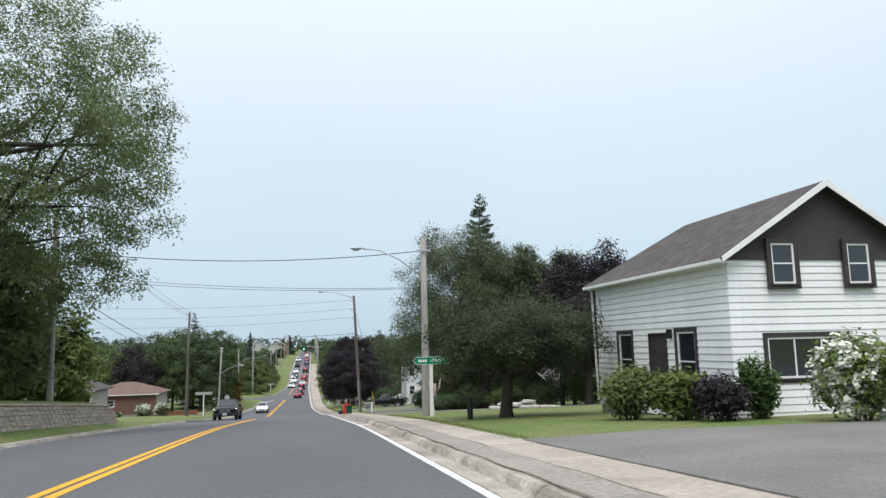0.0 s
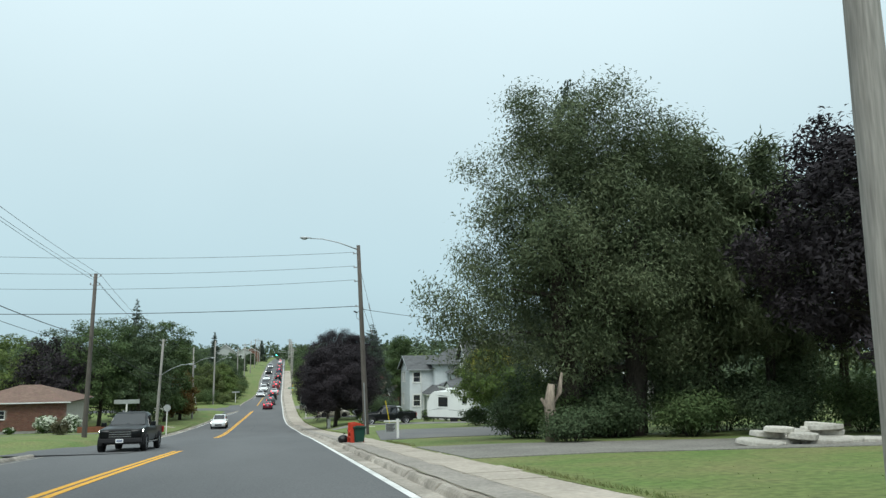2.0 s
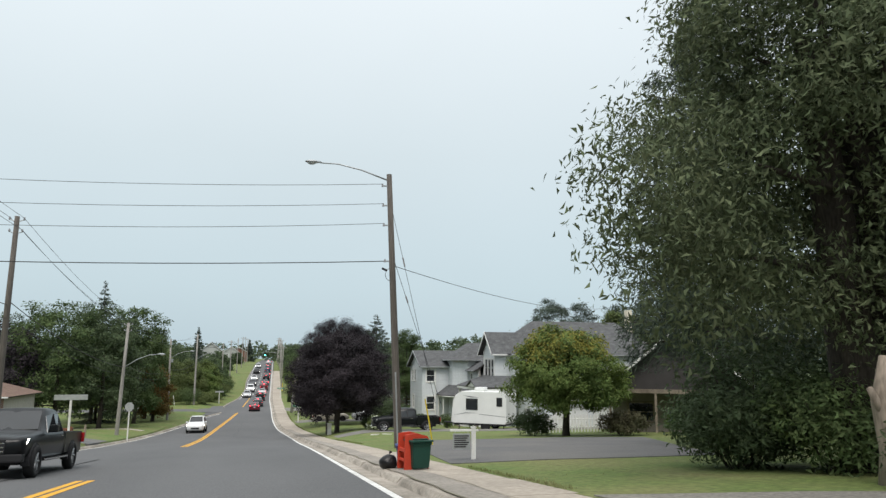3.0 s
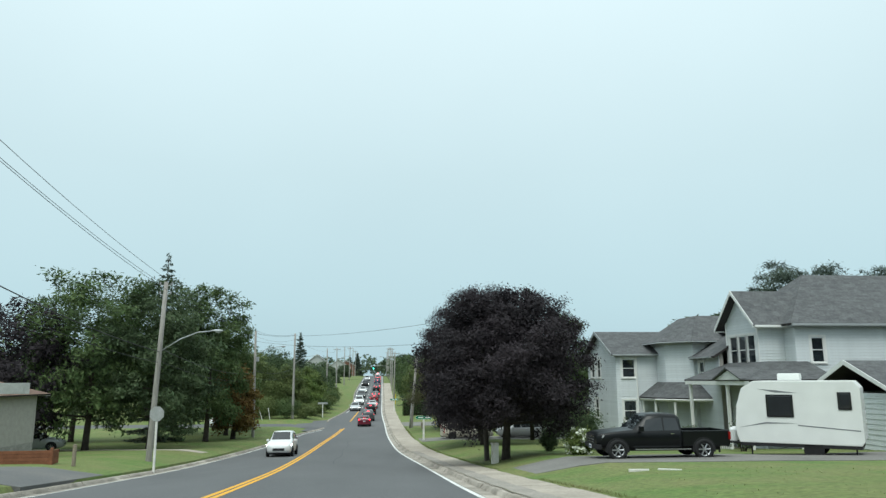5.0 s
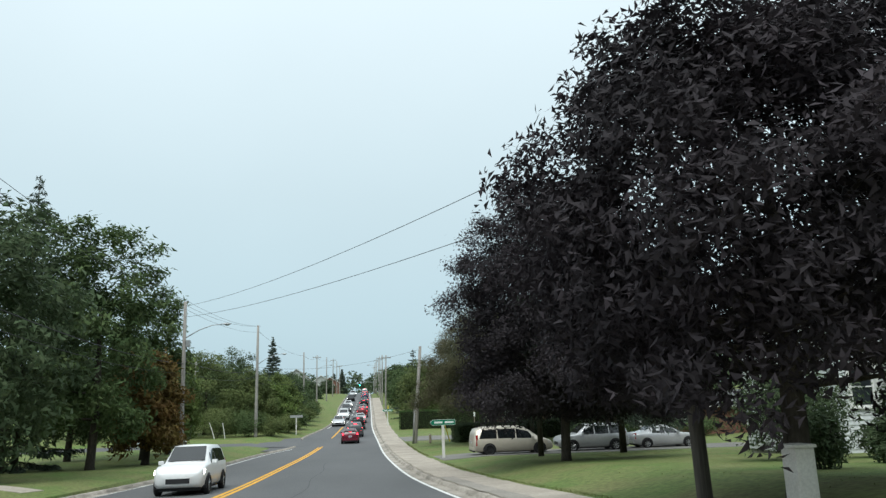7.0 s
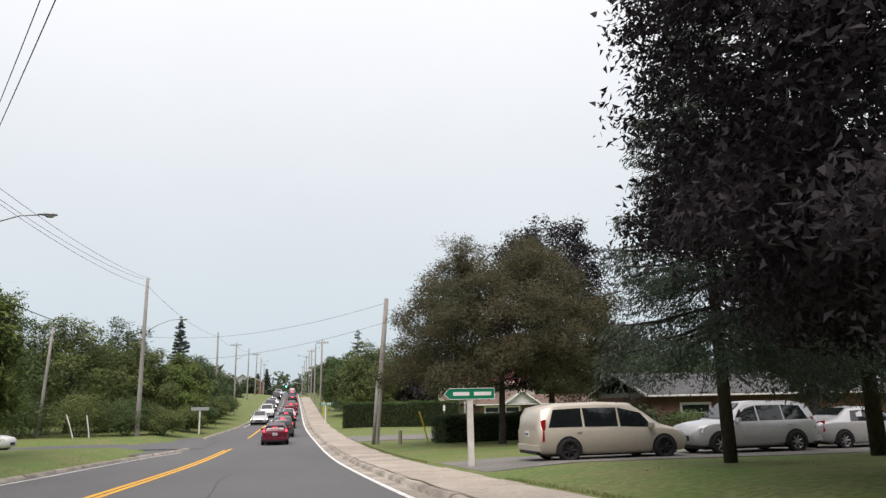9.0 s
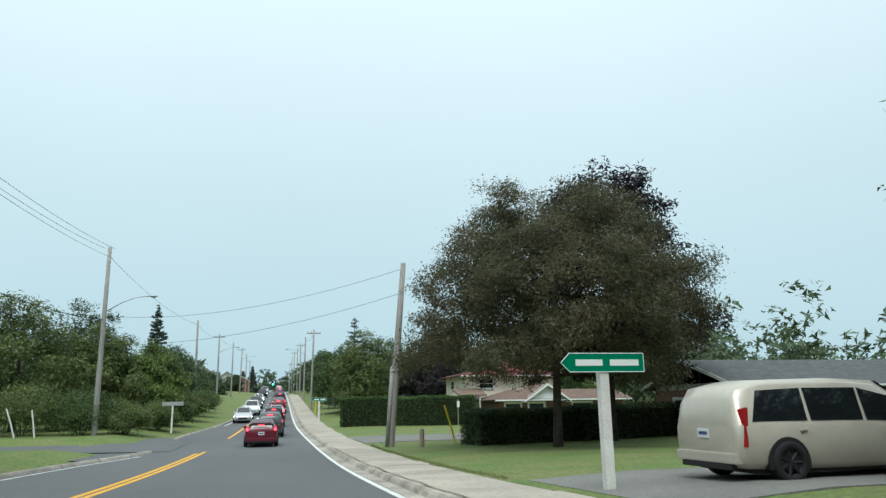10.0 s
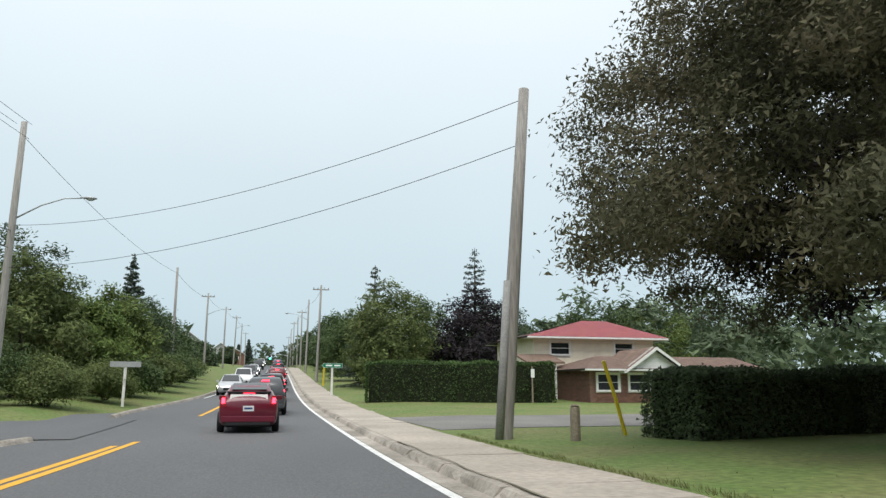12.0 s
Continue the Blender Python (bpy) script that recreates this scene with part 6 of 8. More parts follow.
        q = [(-0.6, 0.012 * L - 0.02, zt + 0.08), (0.6, 0.012 * L - 0.02, zt + 0.08), (0.56, 0.045 * L - 0.02, zr - 0.1), (-0.56, 0.045 * L - 0.02, zr - 0.1)]
        part("rear_window", slab(q, (0, 0.03, 0)), CAR_GLASS, t)
    # lamps, bumpers, plates
    zl = st[1][3] - 0.14
    for side in (-1, 1):
        hw1 = st[1][1]
        tl = [(side * (hw1 - 0.24), 0.012 * L - 0.035, zl - 0.1), (side * (hw1 + 0.012), 0.03 * L, zl - 0.14), (side * (hw1 - 0.02), 0.045 * L, zl + 0.24), (side * (hw1 - 0.2), 0.022 * L - 0.03, zl + 0.2)]
        tl = [(a + (side * 0.02 if body == "van" else 0), b - (0.05 if body == "hatch" else 0.03), zl + (c - zl) * (1.7 if body == "van" else 1)) for a, b, c in tl]
        if body == "hatch":
            tl = [(side * 0.66, -0.025, 0.8), (side * 0.83, 0.02, 0.78), (side * 0.8, 0.1, 1.12), (side * 0.69, 0.07, 1.12)]
            part("tail_lamp", slab(tl, (0, 0.14, 0)), TAIL_RED, t)
            lens = [(side * 0.69, -0.03, 0.9), (side * 0.8, 0.0, 0.89), (side * 0.79, 0.055, 1.06), (side * 0.7, 0.035, 1.06)]
            part("lamp_lens", slab(lens, (0, 0.02, 0)), TAIL_LIT if lit else TAIL_RED, t)
        else:
            part("tail_lamp", slab(tl, (0, 0.07, 0)), TAIL_LIT if lit else TAIL_RED, t)
        hn = st[-2]
        hl = [(side * (hn[1] - 0.3), 0.985 * L + 0.01, hn[3] - 0.2), (side * (hn[1] + 0.02), 0.955 * L, hn[3] - 0.18), (side * (hn[1] + 0.03), 0.935 * L, hn[3] - 0.02), (side * (hn[1] - 0.28), 0.968 * L + 0.01, hn[3] - 0.04)]
        part("head_lamp", slab(hl, (0, -0.05, 0)), HEAD_LIT if head else HEAD_LAMP, t)
    if lit:
        part("high_brake_lamp", box((-0.17, st[2][0] * L - 0.09, st[2][4] - 0.07), (0.17, st[2][0] * L - 0.01, st[2][4] - 0.01), 0.008), TAIL_LIT, t)
    part("rear_bumper", box((-hw * 0.9, -0.03, 0.34), (hw * 0.9, 0.14, 0.52), 0.03), colour, t)
    part("rear_valance", box((-hw * 0.75, -0.02, 0.24), (hw * 0.75, 0.1, 0.335), 0.02), DARK_TRIM, t)
    part("grille", box((-0.42, 0.985 * L, st[-1][2] + 0.06), (0.42, L + 0.012, st[-1][2] + 0.24), 0.01), DARK_TRIM, t)
    plate(t, -0.012 if body != "hatch" else 0.0, st[0][3] - 0.12, -1)
    part("underbody", box((-hw * 0.8, 0.08 * L, 0.17), (hw * 0.8, 0.92 * L, 0.3)), DARK_TRIM, t)
    if roof_rack:
        for side in (-1, 1):
            part("roof_rail", tube([(side * 0.55, 0.15 * L, 1.72 * scale_z), (side * 0.55, 0.55 * L, 1.73 * scale_z)], 0.02, 6), DARK_TRIM, t)
    return t


def pickup(m, colour, label, head=False, group="parked vehicles", length=5.4):
    """A crew-cab pickup: bonnet, cab, open bed."""
    t = thing("pickup_truck", m, label, "pickup truck", group)
    L, hw = length, 0.95
    cab = [(.36, .95, .42, 1.1, 1.66, .68), (.385, .95, .42, 1.1, 1.76, .68), (.5, .95, .42, 1.09, 1.8, .7), (.6, .95, .42, 1.09, 1.77, .69), (.655, .95, .42, 1.09, 1.5, .72), (.725, .95, .42, 1.1, 1.18, .82),
           (.86, .94, .44, 1.07, 1.12, .8), (.96, .92, .5, 1.02, 1.05, .76), (.99, .88, .56, .98, 1.0, .7), (1, .8, .62, .92, .94, .62)]
    bm = bmesh.new()
    for lo, hi in (((-hw, 0.02, 0.52), (-hw + 0.1, 0.355 * L, 1.12)), ((hw - 0.1, 0.02, 0.52), (hw, 0.355 * L, 1.12)), ((-hw + 0.1, 0.3 * L + 0.2, 0.52), (hw - 0.1, 0.355 * L, 1.12)), ((-hw + 0.1, 0.02, 0.52), (hw - 0.1, 0.355 * L, 0.66))):
        put_box(bm, lo, hi, 0.025)
    part("bed", bm, colour, t)
    part("tailgate", box((-hw + 0.02, -0.02, 0.56), (hw - 0.02, 0.045, 1.13), 0.02), colour, t)
    part("cab", loft(cab, L), colour, t, smooth=True)
    for s in (0.2, 0.85):
        for side in (-1, 1):
            bm = bmesh.new()
            arc = [(side * (hw + 0.008), s * L + 0.47 * math.cos(a), max(0.3, 0.4 + 0.47 * math.sin(a))) for a in np.linspace(-0.2, math.pi + 0.2, 15)]
            put_poly(bm, arc, (-side * 0.2, 0, 0))
            bmesh.ops.recalc_face_normals(bm, faces=bm.faces)
            part("wheel_arch", bm, DARK_TRIM, t)
            wheel(t, side * (hw - 0.05), s * L, 0.4, 0.25, side, 6)
    for side in (-1, 1):
        for a, b, c, d in ((0.375, 0.49, 0.39, 0.487), (0.5, 0.66, 0.5, 0.615)):
            q = [side_point(cab, L, a, 0.07, side), side_point(cab, L, b, 0.07, side), side_point(cab, L, d, 0.9, side), side_point(cab, L, c, 0.9, side)]
            part("side_window", slab(q, (-side * 0.02, 0, 0)), CAR_GLASS, t)
        part("running_board", box((side * hw - 0.05, 0.3 * L, 0.4), (side * hw + 0.07, 0.72 * L, 0.45), 0.015), CHROME, t)
        part("mirror", box((min(side * 0.97, side * 1.2), 0.66 * L, 1.12), (max(side * 0.97, side * 1.2), 0.69 * L, 1.32), 0.03), colour, t)
        part("door_handle", box((side * 0.965 - 0.015, 0.42 * L, 1.0), (side * 0.965 + 0.015, 0.45 * L, 1.03), 0.008), CHROME, t)
        part("tail_lamp", box((side * hw - 0.09, -0.01, 0.78), (side * hw + 0.012, 0.06, 1.08), 0.015), TAIL_RED, t)
        part("head_lamp", slab([(side * 0.5, 0.998 * L, 0.78), (side * 0.9, 0.972 * L, 0.78), (side * 0.925, 0.955 * L, 0.98), (side * 0.5, 0.992 * L, 0.95)], (0, -0.06, 0)), HEAD_LIT if head else HEAD_LAMP, t)
        part("fog_lamp", tube([(side * 0.68, L * 0.985, 0.55), (side * 0.68, L * 1.0, 0.55)], 0.06, 10), HEAD_LIT if head else HEAD_LAMP, t)
    a, b = station(cab, 0.72), station(cab, 0.615)
    q = [Vector((-a[5] * 0.92, a[0] * L, a[4] + 0.012)), Vector((a[5] * 0.92, a[0] * L, a[4] + 0.012)), Vector((b[5] * 0.92, b[0] * L, b[4] + 0.012)), Vector((-b[5] * 0.92, b[0] * L, b[4] + 0.012))]
    part("windscreen", slab(q, (0, 0.0, -0.02)), CAR_GLASS, t)
    part("rear_window", slab([(-0.6, 0.357 * L, 1.2), (0.6, 0.357 * L, 1.2), (0.56, 0.362 * L, 1.6), (-0.56, 0.362 * L, 1.6)], (0, 0.02, 0)), CAR_GLASS, t)
    part("grille", box((-0.48, 0.985 * L, 0.62), (0.48, L + 0.02, 0.98), 0.02), DARK_TRIM, t)
    for k in range(3):
        part("grille_bar", box((-0.46, L + 0.02, 0.67 + k * 0.1), (0.46, L + 0.035, 0.7 + k * 0.1), 0.005), CHROME, t)
    part("front_bumper", box((-0.9, 0.965 * L, 0.42), (0.9, L + 0.04, 0.62), 0.04), DARK_TRIM, t)
    part("rear_bumper", box((-0.9, -0.1, 0.46), (0.9, 0.03, 0.6), 0.03), CHROME, t)
    part("chassis", box((-0.7, 0.06 * L, 0.34), (0.7, 0.93 * L, 0.5)), DARK_TRIM, t)
    plate(t, L + 0.045, 0.5, 1)
    return t


def on_road(x, y, heading=0.0):
    """On the asphalt, tilted with its slope; heading 180 comes towards."""
    s = -1 if heading == 180 else 1
    z0, z1 = float(road_z(y)), float(road_z(y + 3 * s))
    return along(x, y, y + 3 * s, x, z0 - 0.02 * abs(x + 3) / 6, z1 - 0.02 * abs(x + 3) / 6)


car("hatch", 4.46, on_road(-1.05, 176.0), RED_PAINT, "dark red hatchback with brake lamps lit, waiting in the lane", "car", lit=True)
car("suv", 4.6, on_road(-0.6, 186.5), GREY_PAINT, "dark grey crossover braking in the queue", "car", lit=True)
queue = [("suv", BLACK_PAINT, "black crossover braking on the rising road"), ("sedan", SILVER_PAINT, "silver saloon in the queue uphill"), ("suv", DARKRED_PAINT, "dark red crossover in the queue uphill"), ("hatch", GREY_PAINT, "grey hatchback in the queue uphill"),
         ("suv", BLACK_PAINT, "black crossover far up the hill"), ("sedan", GREY_PAINT, "grey saloon far up the hill"), ("suv", BLUE_PAINT, "dark blue crossover far up the hill"), ("suv", GREY_PAINT, "grey crossover near the hilltop"), ("sedan", BLACK_PAINT, "black saloon near the hilltop"),
         ("suv", SILVER_PAINT, "silver crossover near the hilltop"), ("suv", GREY_PAINT, "dark crossover at the hilltop")]
y = 200.0
for k, (b, c, lab) in enumerate(queue):
    car(b, 4.6, on_road(float((white_x(y) + yellow_x(y)) / 2) + 0.2, y), c, lab, "car", lit=True)
    y += 12.5 + k * 1.0
for k, (b, c, y, lab) in enumerate((("sedan", SILVER_PAINT, 212, "silver saloon with headlamps on, coming downhill"), ("suv", WHITE_PAINT, 226, "white crossover with headlamps on, coming downhill"), ("suv", GREY_PAINT, 243, "grey crossover with headlamps on, coming downhill"),
                                    ("sedan", WHITE_PAINT, 262, "white saloon with headlamps on, coming downhill"), ("suv", BLACK_PAINT, 290, "black crossover with headlamps on near the hilltop"), ("suv", SILVER_PAINT, 322, "silver crossover with headlamps on near the hilltop"))):
    car(b, 4.6, on_road(float((left_x(y) + yellow_x(y)) / 2) + 0.1, y, 180), c, lab, "car", head=True, group="oncoming traffic")
car("suv", 4.7, on_road(-6.6, 132.5, 180), WHITE_PAINT, "white boxy crossover with headlamps on, coming towards", "car", head=True, group="oncoming traffic", scale_z=1.05)
pickup(on_road(-6.1, 70.5, 180), BLACK_PAINT, "black pickup truck with headlamps on, coming towards", head=True, group="oncoming traffic", length=5.7)
pickup(on_ground(14.5, 102.9, 88), BLACK_PAINT, "black crew-cab pickup parked across the driveway")
car("van", 5.1, on_ground(6.95, 146.1, -88), BEIGE_PAINT, "champagne minivan parked on the driveway", "minivan", doors=2, group="parked vehicles", name="minivan", rim=DARK_TRIM)
car("sedan", 4.6, on_ground(17.7, 147.2, -90), SILVER_PAINT, "pale silver saloon parked beyond the minivan", "car", group="parked vehicles")
car("suv", 4.6, on_ground(17.2, 146.7, 90), SILVER_PAINT, "silver crossover parked in the shade of the maple", "car", group="parked vehicles")
car("sedan", 4.5, on_ground(-27.5, 131.0, -75), SILVER_PAINT, "silver saloon parked by the brick bungalow", "car", group="parked vehicles")
car("suv", 4.5, on_ground(-22.0, 176.5, -90), WHITE_PAINT, "white car parked under the far trees", "car", group="parked vehicles")


def travel_trailer():
    """The caravan on the driveway: rounded white shell, windows, door, wheels, tongue."""
    t = thing("travel_trailer", on_ground(16.9, 105.6, -38) @ Matrix.Scale(1.14, 4), "white travel trailer with dark windows and grey swooshes", "caravan")
    shell = mat("trailer_shell", (0.74, 0.75, 0.73), rough=0.45, vary=0.05, scale=1.5, bump=0.03)
    decal = mat("grey_decal", (0.2, 0.21, 0.22), rough=0.5, vary=0.05, bump=0)
    L, W, z0, z1 = 4.3, 2.35, 0.55, 2.85
    bm = bmesh.new()
    prof = [(0.0, z0 + 0.5), (0.12, z0), (L - 0.1, z0), (L, z0 + 0.15), (L, z1 - 0.25), (L - 0.2, z1), (0.75, z1), (0.3, z1 - 0.28), (0.08, z1 - 0.95)]
    put_poly(bm, [(x, -W / 2, z) for x, z in prof], (0, W, 0))
    bmesh.ops.recalc_face_normals(bm, faces=bm.faces)
    bmesh.ops.bevel(bm, geom=[ed for ed in bm.edges], offset=0.04, segments=2, affect="EDGES", profile=0.7)
    part("shell", bm, shell, t)
    y = -W / 2
    for x, z, w, h in ((1.2, 1.55, 0.85, 0.75), (3.6, 1.85, 0.36, 0.55)):
        f = part("window", box((x, y - 0.025, z), (x + w, y + 0.01, z + h), 0.03), CAR_GLASS, t)
        part("window_frame", box((x - 0.04, y - 0.015, z - 0.04), (x + w + 0.04, y + 0.005, z + h + 0.04), 0.03), DARK_TRIM, f)
    for pts in ([(0.15, 1.1), (1.1, 1.32), (2.2, 1.3), (1.1, 1.26)], [(0.9, 2.55), (1.5, 2.42), (2.3, 2.4), (1.5, 2.5)], [(2.2, 1.25), (4.2, 1.1), (4.2, 1.06), (2.2, 1.21)]):
        part("stripe", slab([(x, y - 0.006, z) for x, z in pts], (0, 0.004, 0)), decal, t)
    part("roof_unit", box((1.5, -0.35, z1), (2.3, 0.35, z1 + 0.28), 0.08), shell, t, "white roof air conditioner")
    part("skirt", box((0.15, -W / 2 + 0.02, z0 - 0.12), (L - 0.1, W / 2 - 0.02, z0 + 0.02)), DARK_TRIM, t)
    for side in (-1, 1):
        for x in (2.65,):
            wh = new("wheel")
            wh.parent, wh.matrix_basis = t, pose(x, side * (W / 2 - 0.12), 0.34, 0, 0, 90)
            part("tyre", tube([(-side * 0.1, 0, 0), (side * 0.1, 0, 0)], 0.34, 20), TYRE, wh)
            part("rim", tube([(-side * 0.105, 0, 0), (-side * 0.09, 0, 0)], 0.2, 16), WHITE_PAINT, wh)
    bm = bmesh.new()
    put_tube(bm, [(0.2, -0.8, 0.5), (-1.1, 0, 0.48)], 0.05, 6)
    put_tube(bm, [(0.2, 0.8, 0.5), (-1.1, 0, 0.48)], 0.05, 6)
    put_tube(bm, [(-0.9, 0, 0.48), (-0.9, 0, 0.02)], 0.04, 8)
    part("tongue", bm, DARK_TRIM, t)
    for q in (-0.17, 0.17):
        part("gas_bottle", tube([(-0.3, q, 0.52), (-0.3, q, 0.95), (-0.3, q, 1.05)], [0.15, 0.15, 0.05], 12), WHITE_PAINT, t)
    for x in (0.5, 4.0):
        part("jack", tube([(x, -0.9, 0.5), (x, -0.9, 0.0)], 0.03, 6), DARK_TRIM, t)


travel_trailer()


# ---- signs, bins and other small things along the road ----
def letters(parent, text, m, size, material, name="lettering"):
    cu = bpy.data.curves.new(name, "FONT")
    cu.body, cu.size, cu.extrude, cu.align_x, cu.align_y = text, size, 0.003, "CENTER", "CENTER"
    tmp = bpy.data.objects.new(name, cu)
    me = bpy.data.meshes.new_from_object(tmp)
    bpy.data.objects.remove(tmp)
    me.materials.append(material)
    ob = link(name, me, parent)
    ob.matrix_basis = m
    return ob


def street_sign(x, y, w, h, height, post_mat, label, words="", turn=0.0, post_r=0.065, square_post=True, arrow=True, bars=()):
    """A street name board on its post, pointed at its left end, facing the traffic."""
    t = thing("street_sign", on_ground(x, y, turn), label, "street sign")
    if square_post:
        part("post", box((-post_r, -post_r, -0.3), (post_r, post_r, height + 0.02), 0.01), post_mat, t)
    else:
        part("post", tube([(0, 0, -0.3), (0, 0, height + 0.05)], post_r, 10), post_mat, t)
    z0, z1 = height - h / 2, height + h / 2
    x0, x1 = -w * 0.46, w * 0.54
    tip = 0.5 * h if arrow else 0.0
    pts = [(x0, 0, z0), (x1, 0, z0), (x1, 0, z1), (x0, 0, z1)] + ([(x0 - tip, 0, height)] if arrow else [])
    yb = -post_r - 0.012
    b = part("board", slab([(p[0], yb, p[2]) for p in pts], (0, 0.008, 0)), SIGN_GREEN, t)
    e = 0.014
    border = [(x0, z0), (x1, z0), (x1, z1), (x0, z1)] + ([(x0 - tip, height)] if arrow else [])
    bm = bmesh.new()
    for (a, c), (d, f) in zip(border, border[1:] + border[:1]):
        put_tube(bm, [(a, yb - 0.004, c), (d, yb - 0.004, f)], e / 2, 4)
    part("border", bm, SIGN_WHITE, b, "thin white border")
    for a, c in bars:
        part("word_bar", box((x0 + a * w, yb - 0.006, height - h * 0.17), (x0 + c * w, yb - 0.001, height + h * 0.17)), SIGN_WHITE, b)
    if words:
        letters(b, words, Matrix.Translation((x0 + w * 0.66, yb - 0.004, height)) @ Matrix.Rotation(radians(90), 4, "X"), h * 0.62, SIGN_WHITE)
    return t


street_sign(6.39, 33.75, 1.5, 0.33, 2.56, WHITE_WOOD, "green arrow street sign on a grey wooden post", words="STREET", bars=((0.06, 0.11), (0.13, 0.18), (0.2, 0.25), (0.27, 0.32)), post_r=0.075)
street_sign(5.2, 146.4, 1.45, 0.33, 2.2, WHITE_WOOD, "green street sign on a pale square post", bars=((0.08, 0.44), (0.54, 0.93)), post_r=0.085)
street_sign(3.9, 204.6, 1.3, 0.3, 2.1, WHITE_WOOD, "distant green street sign on a post", bars=((0.1, 0.45), (0.55, 0.9)), post_r=0.07)


def board_sign(x, y, w, h, height, label, turn=0.0, material=None):
    """The unlettered back of a sign board on a timber post."""
    t = thing("sign_board", on_ground(x, y, turn), label, "road sign")
    part("post", box((-0.07, -0.05, -0.3), (0.07, 0.05, height), 0.01), WHITE_WOOD, t)
    part("board", box((-w / 2, -0.075, height - h / 2), (w / 2, -0.052, height + h / 2), 0.008), material or SIGN_BACK, t)
    for k in (-0.4, 0.4):
        part("batten", box((k * w - 0.03, -0.09, height - h / 2 + 0.02), (k * w + 0.03, -0.075, height + h / 2 - 0.02)), SIGN_BACK, t)


board_sign(-12.35, 99.3, 2.1, 0.36, 2.9, "pale blank back of a street sign on a grey post", turn=3)
board_sign(-8.2, 196.0, 1.6, 0.3, 2.0, "pale blank back of a distant street sign", turn=3)


def stop_sign_back(x, y, height):
    t = thing("stop_sign", on_ground(x, y, -8), "grey back of an eight-sided stop sign on a steel post", "stop sign")
    part("post", box((-0.05, -0.02, -0.3), (0.05, 0.045, height + 0.3)), WHITE_WOOD, t)
    pts = [(0.39 * math.cos(radians(22.5 + 45 * k)), -0.03, height + 0.39 * math.sin(radians(22.5 + 45 * k))) for k in range(8)]
    part("plate", slab(pts, (0, 0.008, 0)), SIGN_BACK, t)
    for k in (-0.2, 0.2):
        part("bolt", tube([(0, -0.03, height + k), (0, -0.045, height + k)], 0.015, 6), GALV, t)


stop_sign_back(-10.65, 111.7, 2.75)

BIN_GREEN = mat("green_bin_plastic", (0.012, 0.06, 0.045), rough=0.45, vary=0.12, bump=0.05)
BIN_BLUE = mat("blue_box_plastic", (0.025, 0.05, 0.2), rough=0.45, vary=0.12, bump=0.05)
ORANGE = mat("orange_plastic", (0.55, 0.06, 0.03), rough=0.5, vary=0.12, bump=0.05)
BAG = mat("black_bin_bag", (0.012, 0.012, 0.013), rough=0.3, vary=0.2, bump=0.4, bump_scale=9)


def bin_body(w, d, h, taper=0.86):
    bm = bmesh.new()
    a = [bm.verts.new((sx * w / 2 * taper, sy * d / 2 * taper, 0.04)) for sx, sy in ((-1, -1), (1, -1), (1, 1), (-1, 1))]
    b = [bm.verts.new((sx * w / 2, sy * d / 2, h)) for sx, sy in ((-1, -1), (1, -1), (1, 1), (-1, 1))]
    c = [bm.verts.new((sx * (w / 2 + 0.03), sy * (d / 2 + 0.03), h)) for sx, sy in ((-1, -1), (1, -1), (1, 1), (-1, 1))]
    e = [bm.verts.new((sx * (w / 2 + 0.03), sy * (d / 2 + 0.03), h + 0.05)) for sx, sy in ((-1, -1), (1, -1), (1, 1), (-1, 1))]
    bm.faces.new(a[::-1])
    for p, q in ((a, b), (b, c), (c, e)):
        for k in range(4):
            bm.faces.new((p[k], p[(k + 1) % 4], q[(k + 1) % 4], q[k]))
    bm.faces.new(e)
    bmesh.ops.recalc_face_normals(bm, faces=bm.faces)
    bmesh.ops.bevel(bm, geom=list(bm.edges), offset=0.02, segments=2, affect="EDGES")
    return bm


def wheeled_bin(x, y, material, label, w=0.62, d=0.68, h=0.95, turn=0.0, lid=None):
    t = thing("wheeled_bin", on_ground(x, y, turn), label, "bin", "bins at the kerb")
    part("tub", bin_body(w, d, h), material, t)
    bm = bmesh.new()
    put_box(bm, (-w / 2 - 0.04, -d / 2 - 0.05, h + 0.055), (w / 2 + 0.04, d / 2 + 0.05, h + 0.1), 0.02)
    put_box(bm, (-w / 2 + 0.06, -d / 2 + 0.05, h + 0.1), (w / 2 - 0.06, d / 2 - 0.06, h + 0.13), 0.015)
    part("lid", bm, lid or material, t)
    part("handle", tube([(-w * 0.35, d / 2 + 0.1, h - 0.02), (w * 0.35, d / 2 + 0.1, h - 0.02)], 0.018, 6), material, t)
    for s in (-1, 1):
        part("wheel", tube([(s * (w / 2 - 0.02), d / 2 - 0.08, 0.11), (s * (w / 2 - 0.09), d / 2 - 0.08, 0.11)], 0.11, 14), TYRE, t)


wheeled_bin(4.22, 62.0, BIN_GREEN, "dark green wheeled bin with closed lid on the pavement", w=0.48, d=0.46, h=0.6, turn=12)
wheeled_bin(3.98, 62.7, BIN_BLUE, "blue recycling bin beside the green bin", w=0.3, d=0.34, h=0.47, turn=-5)


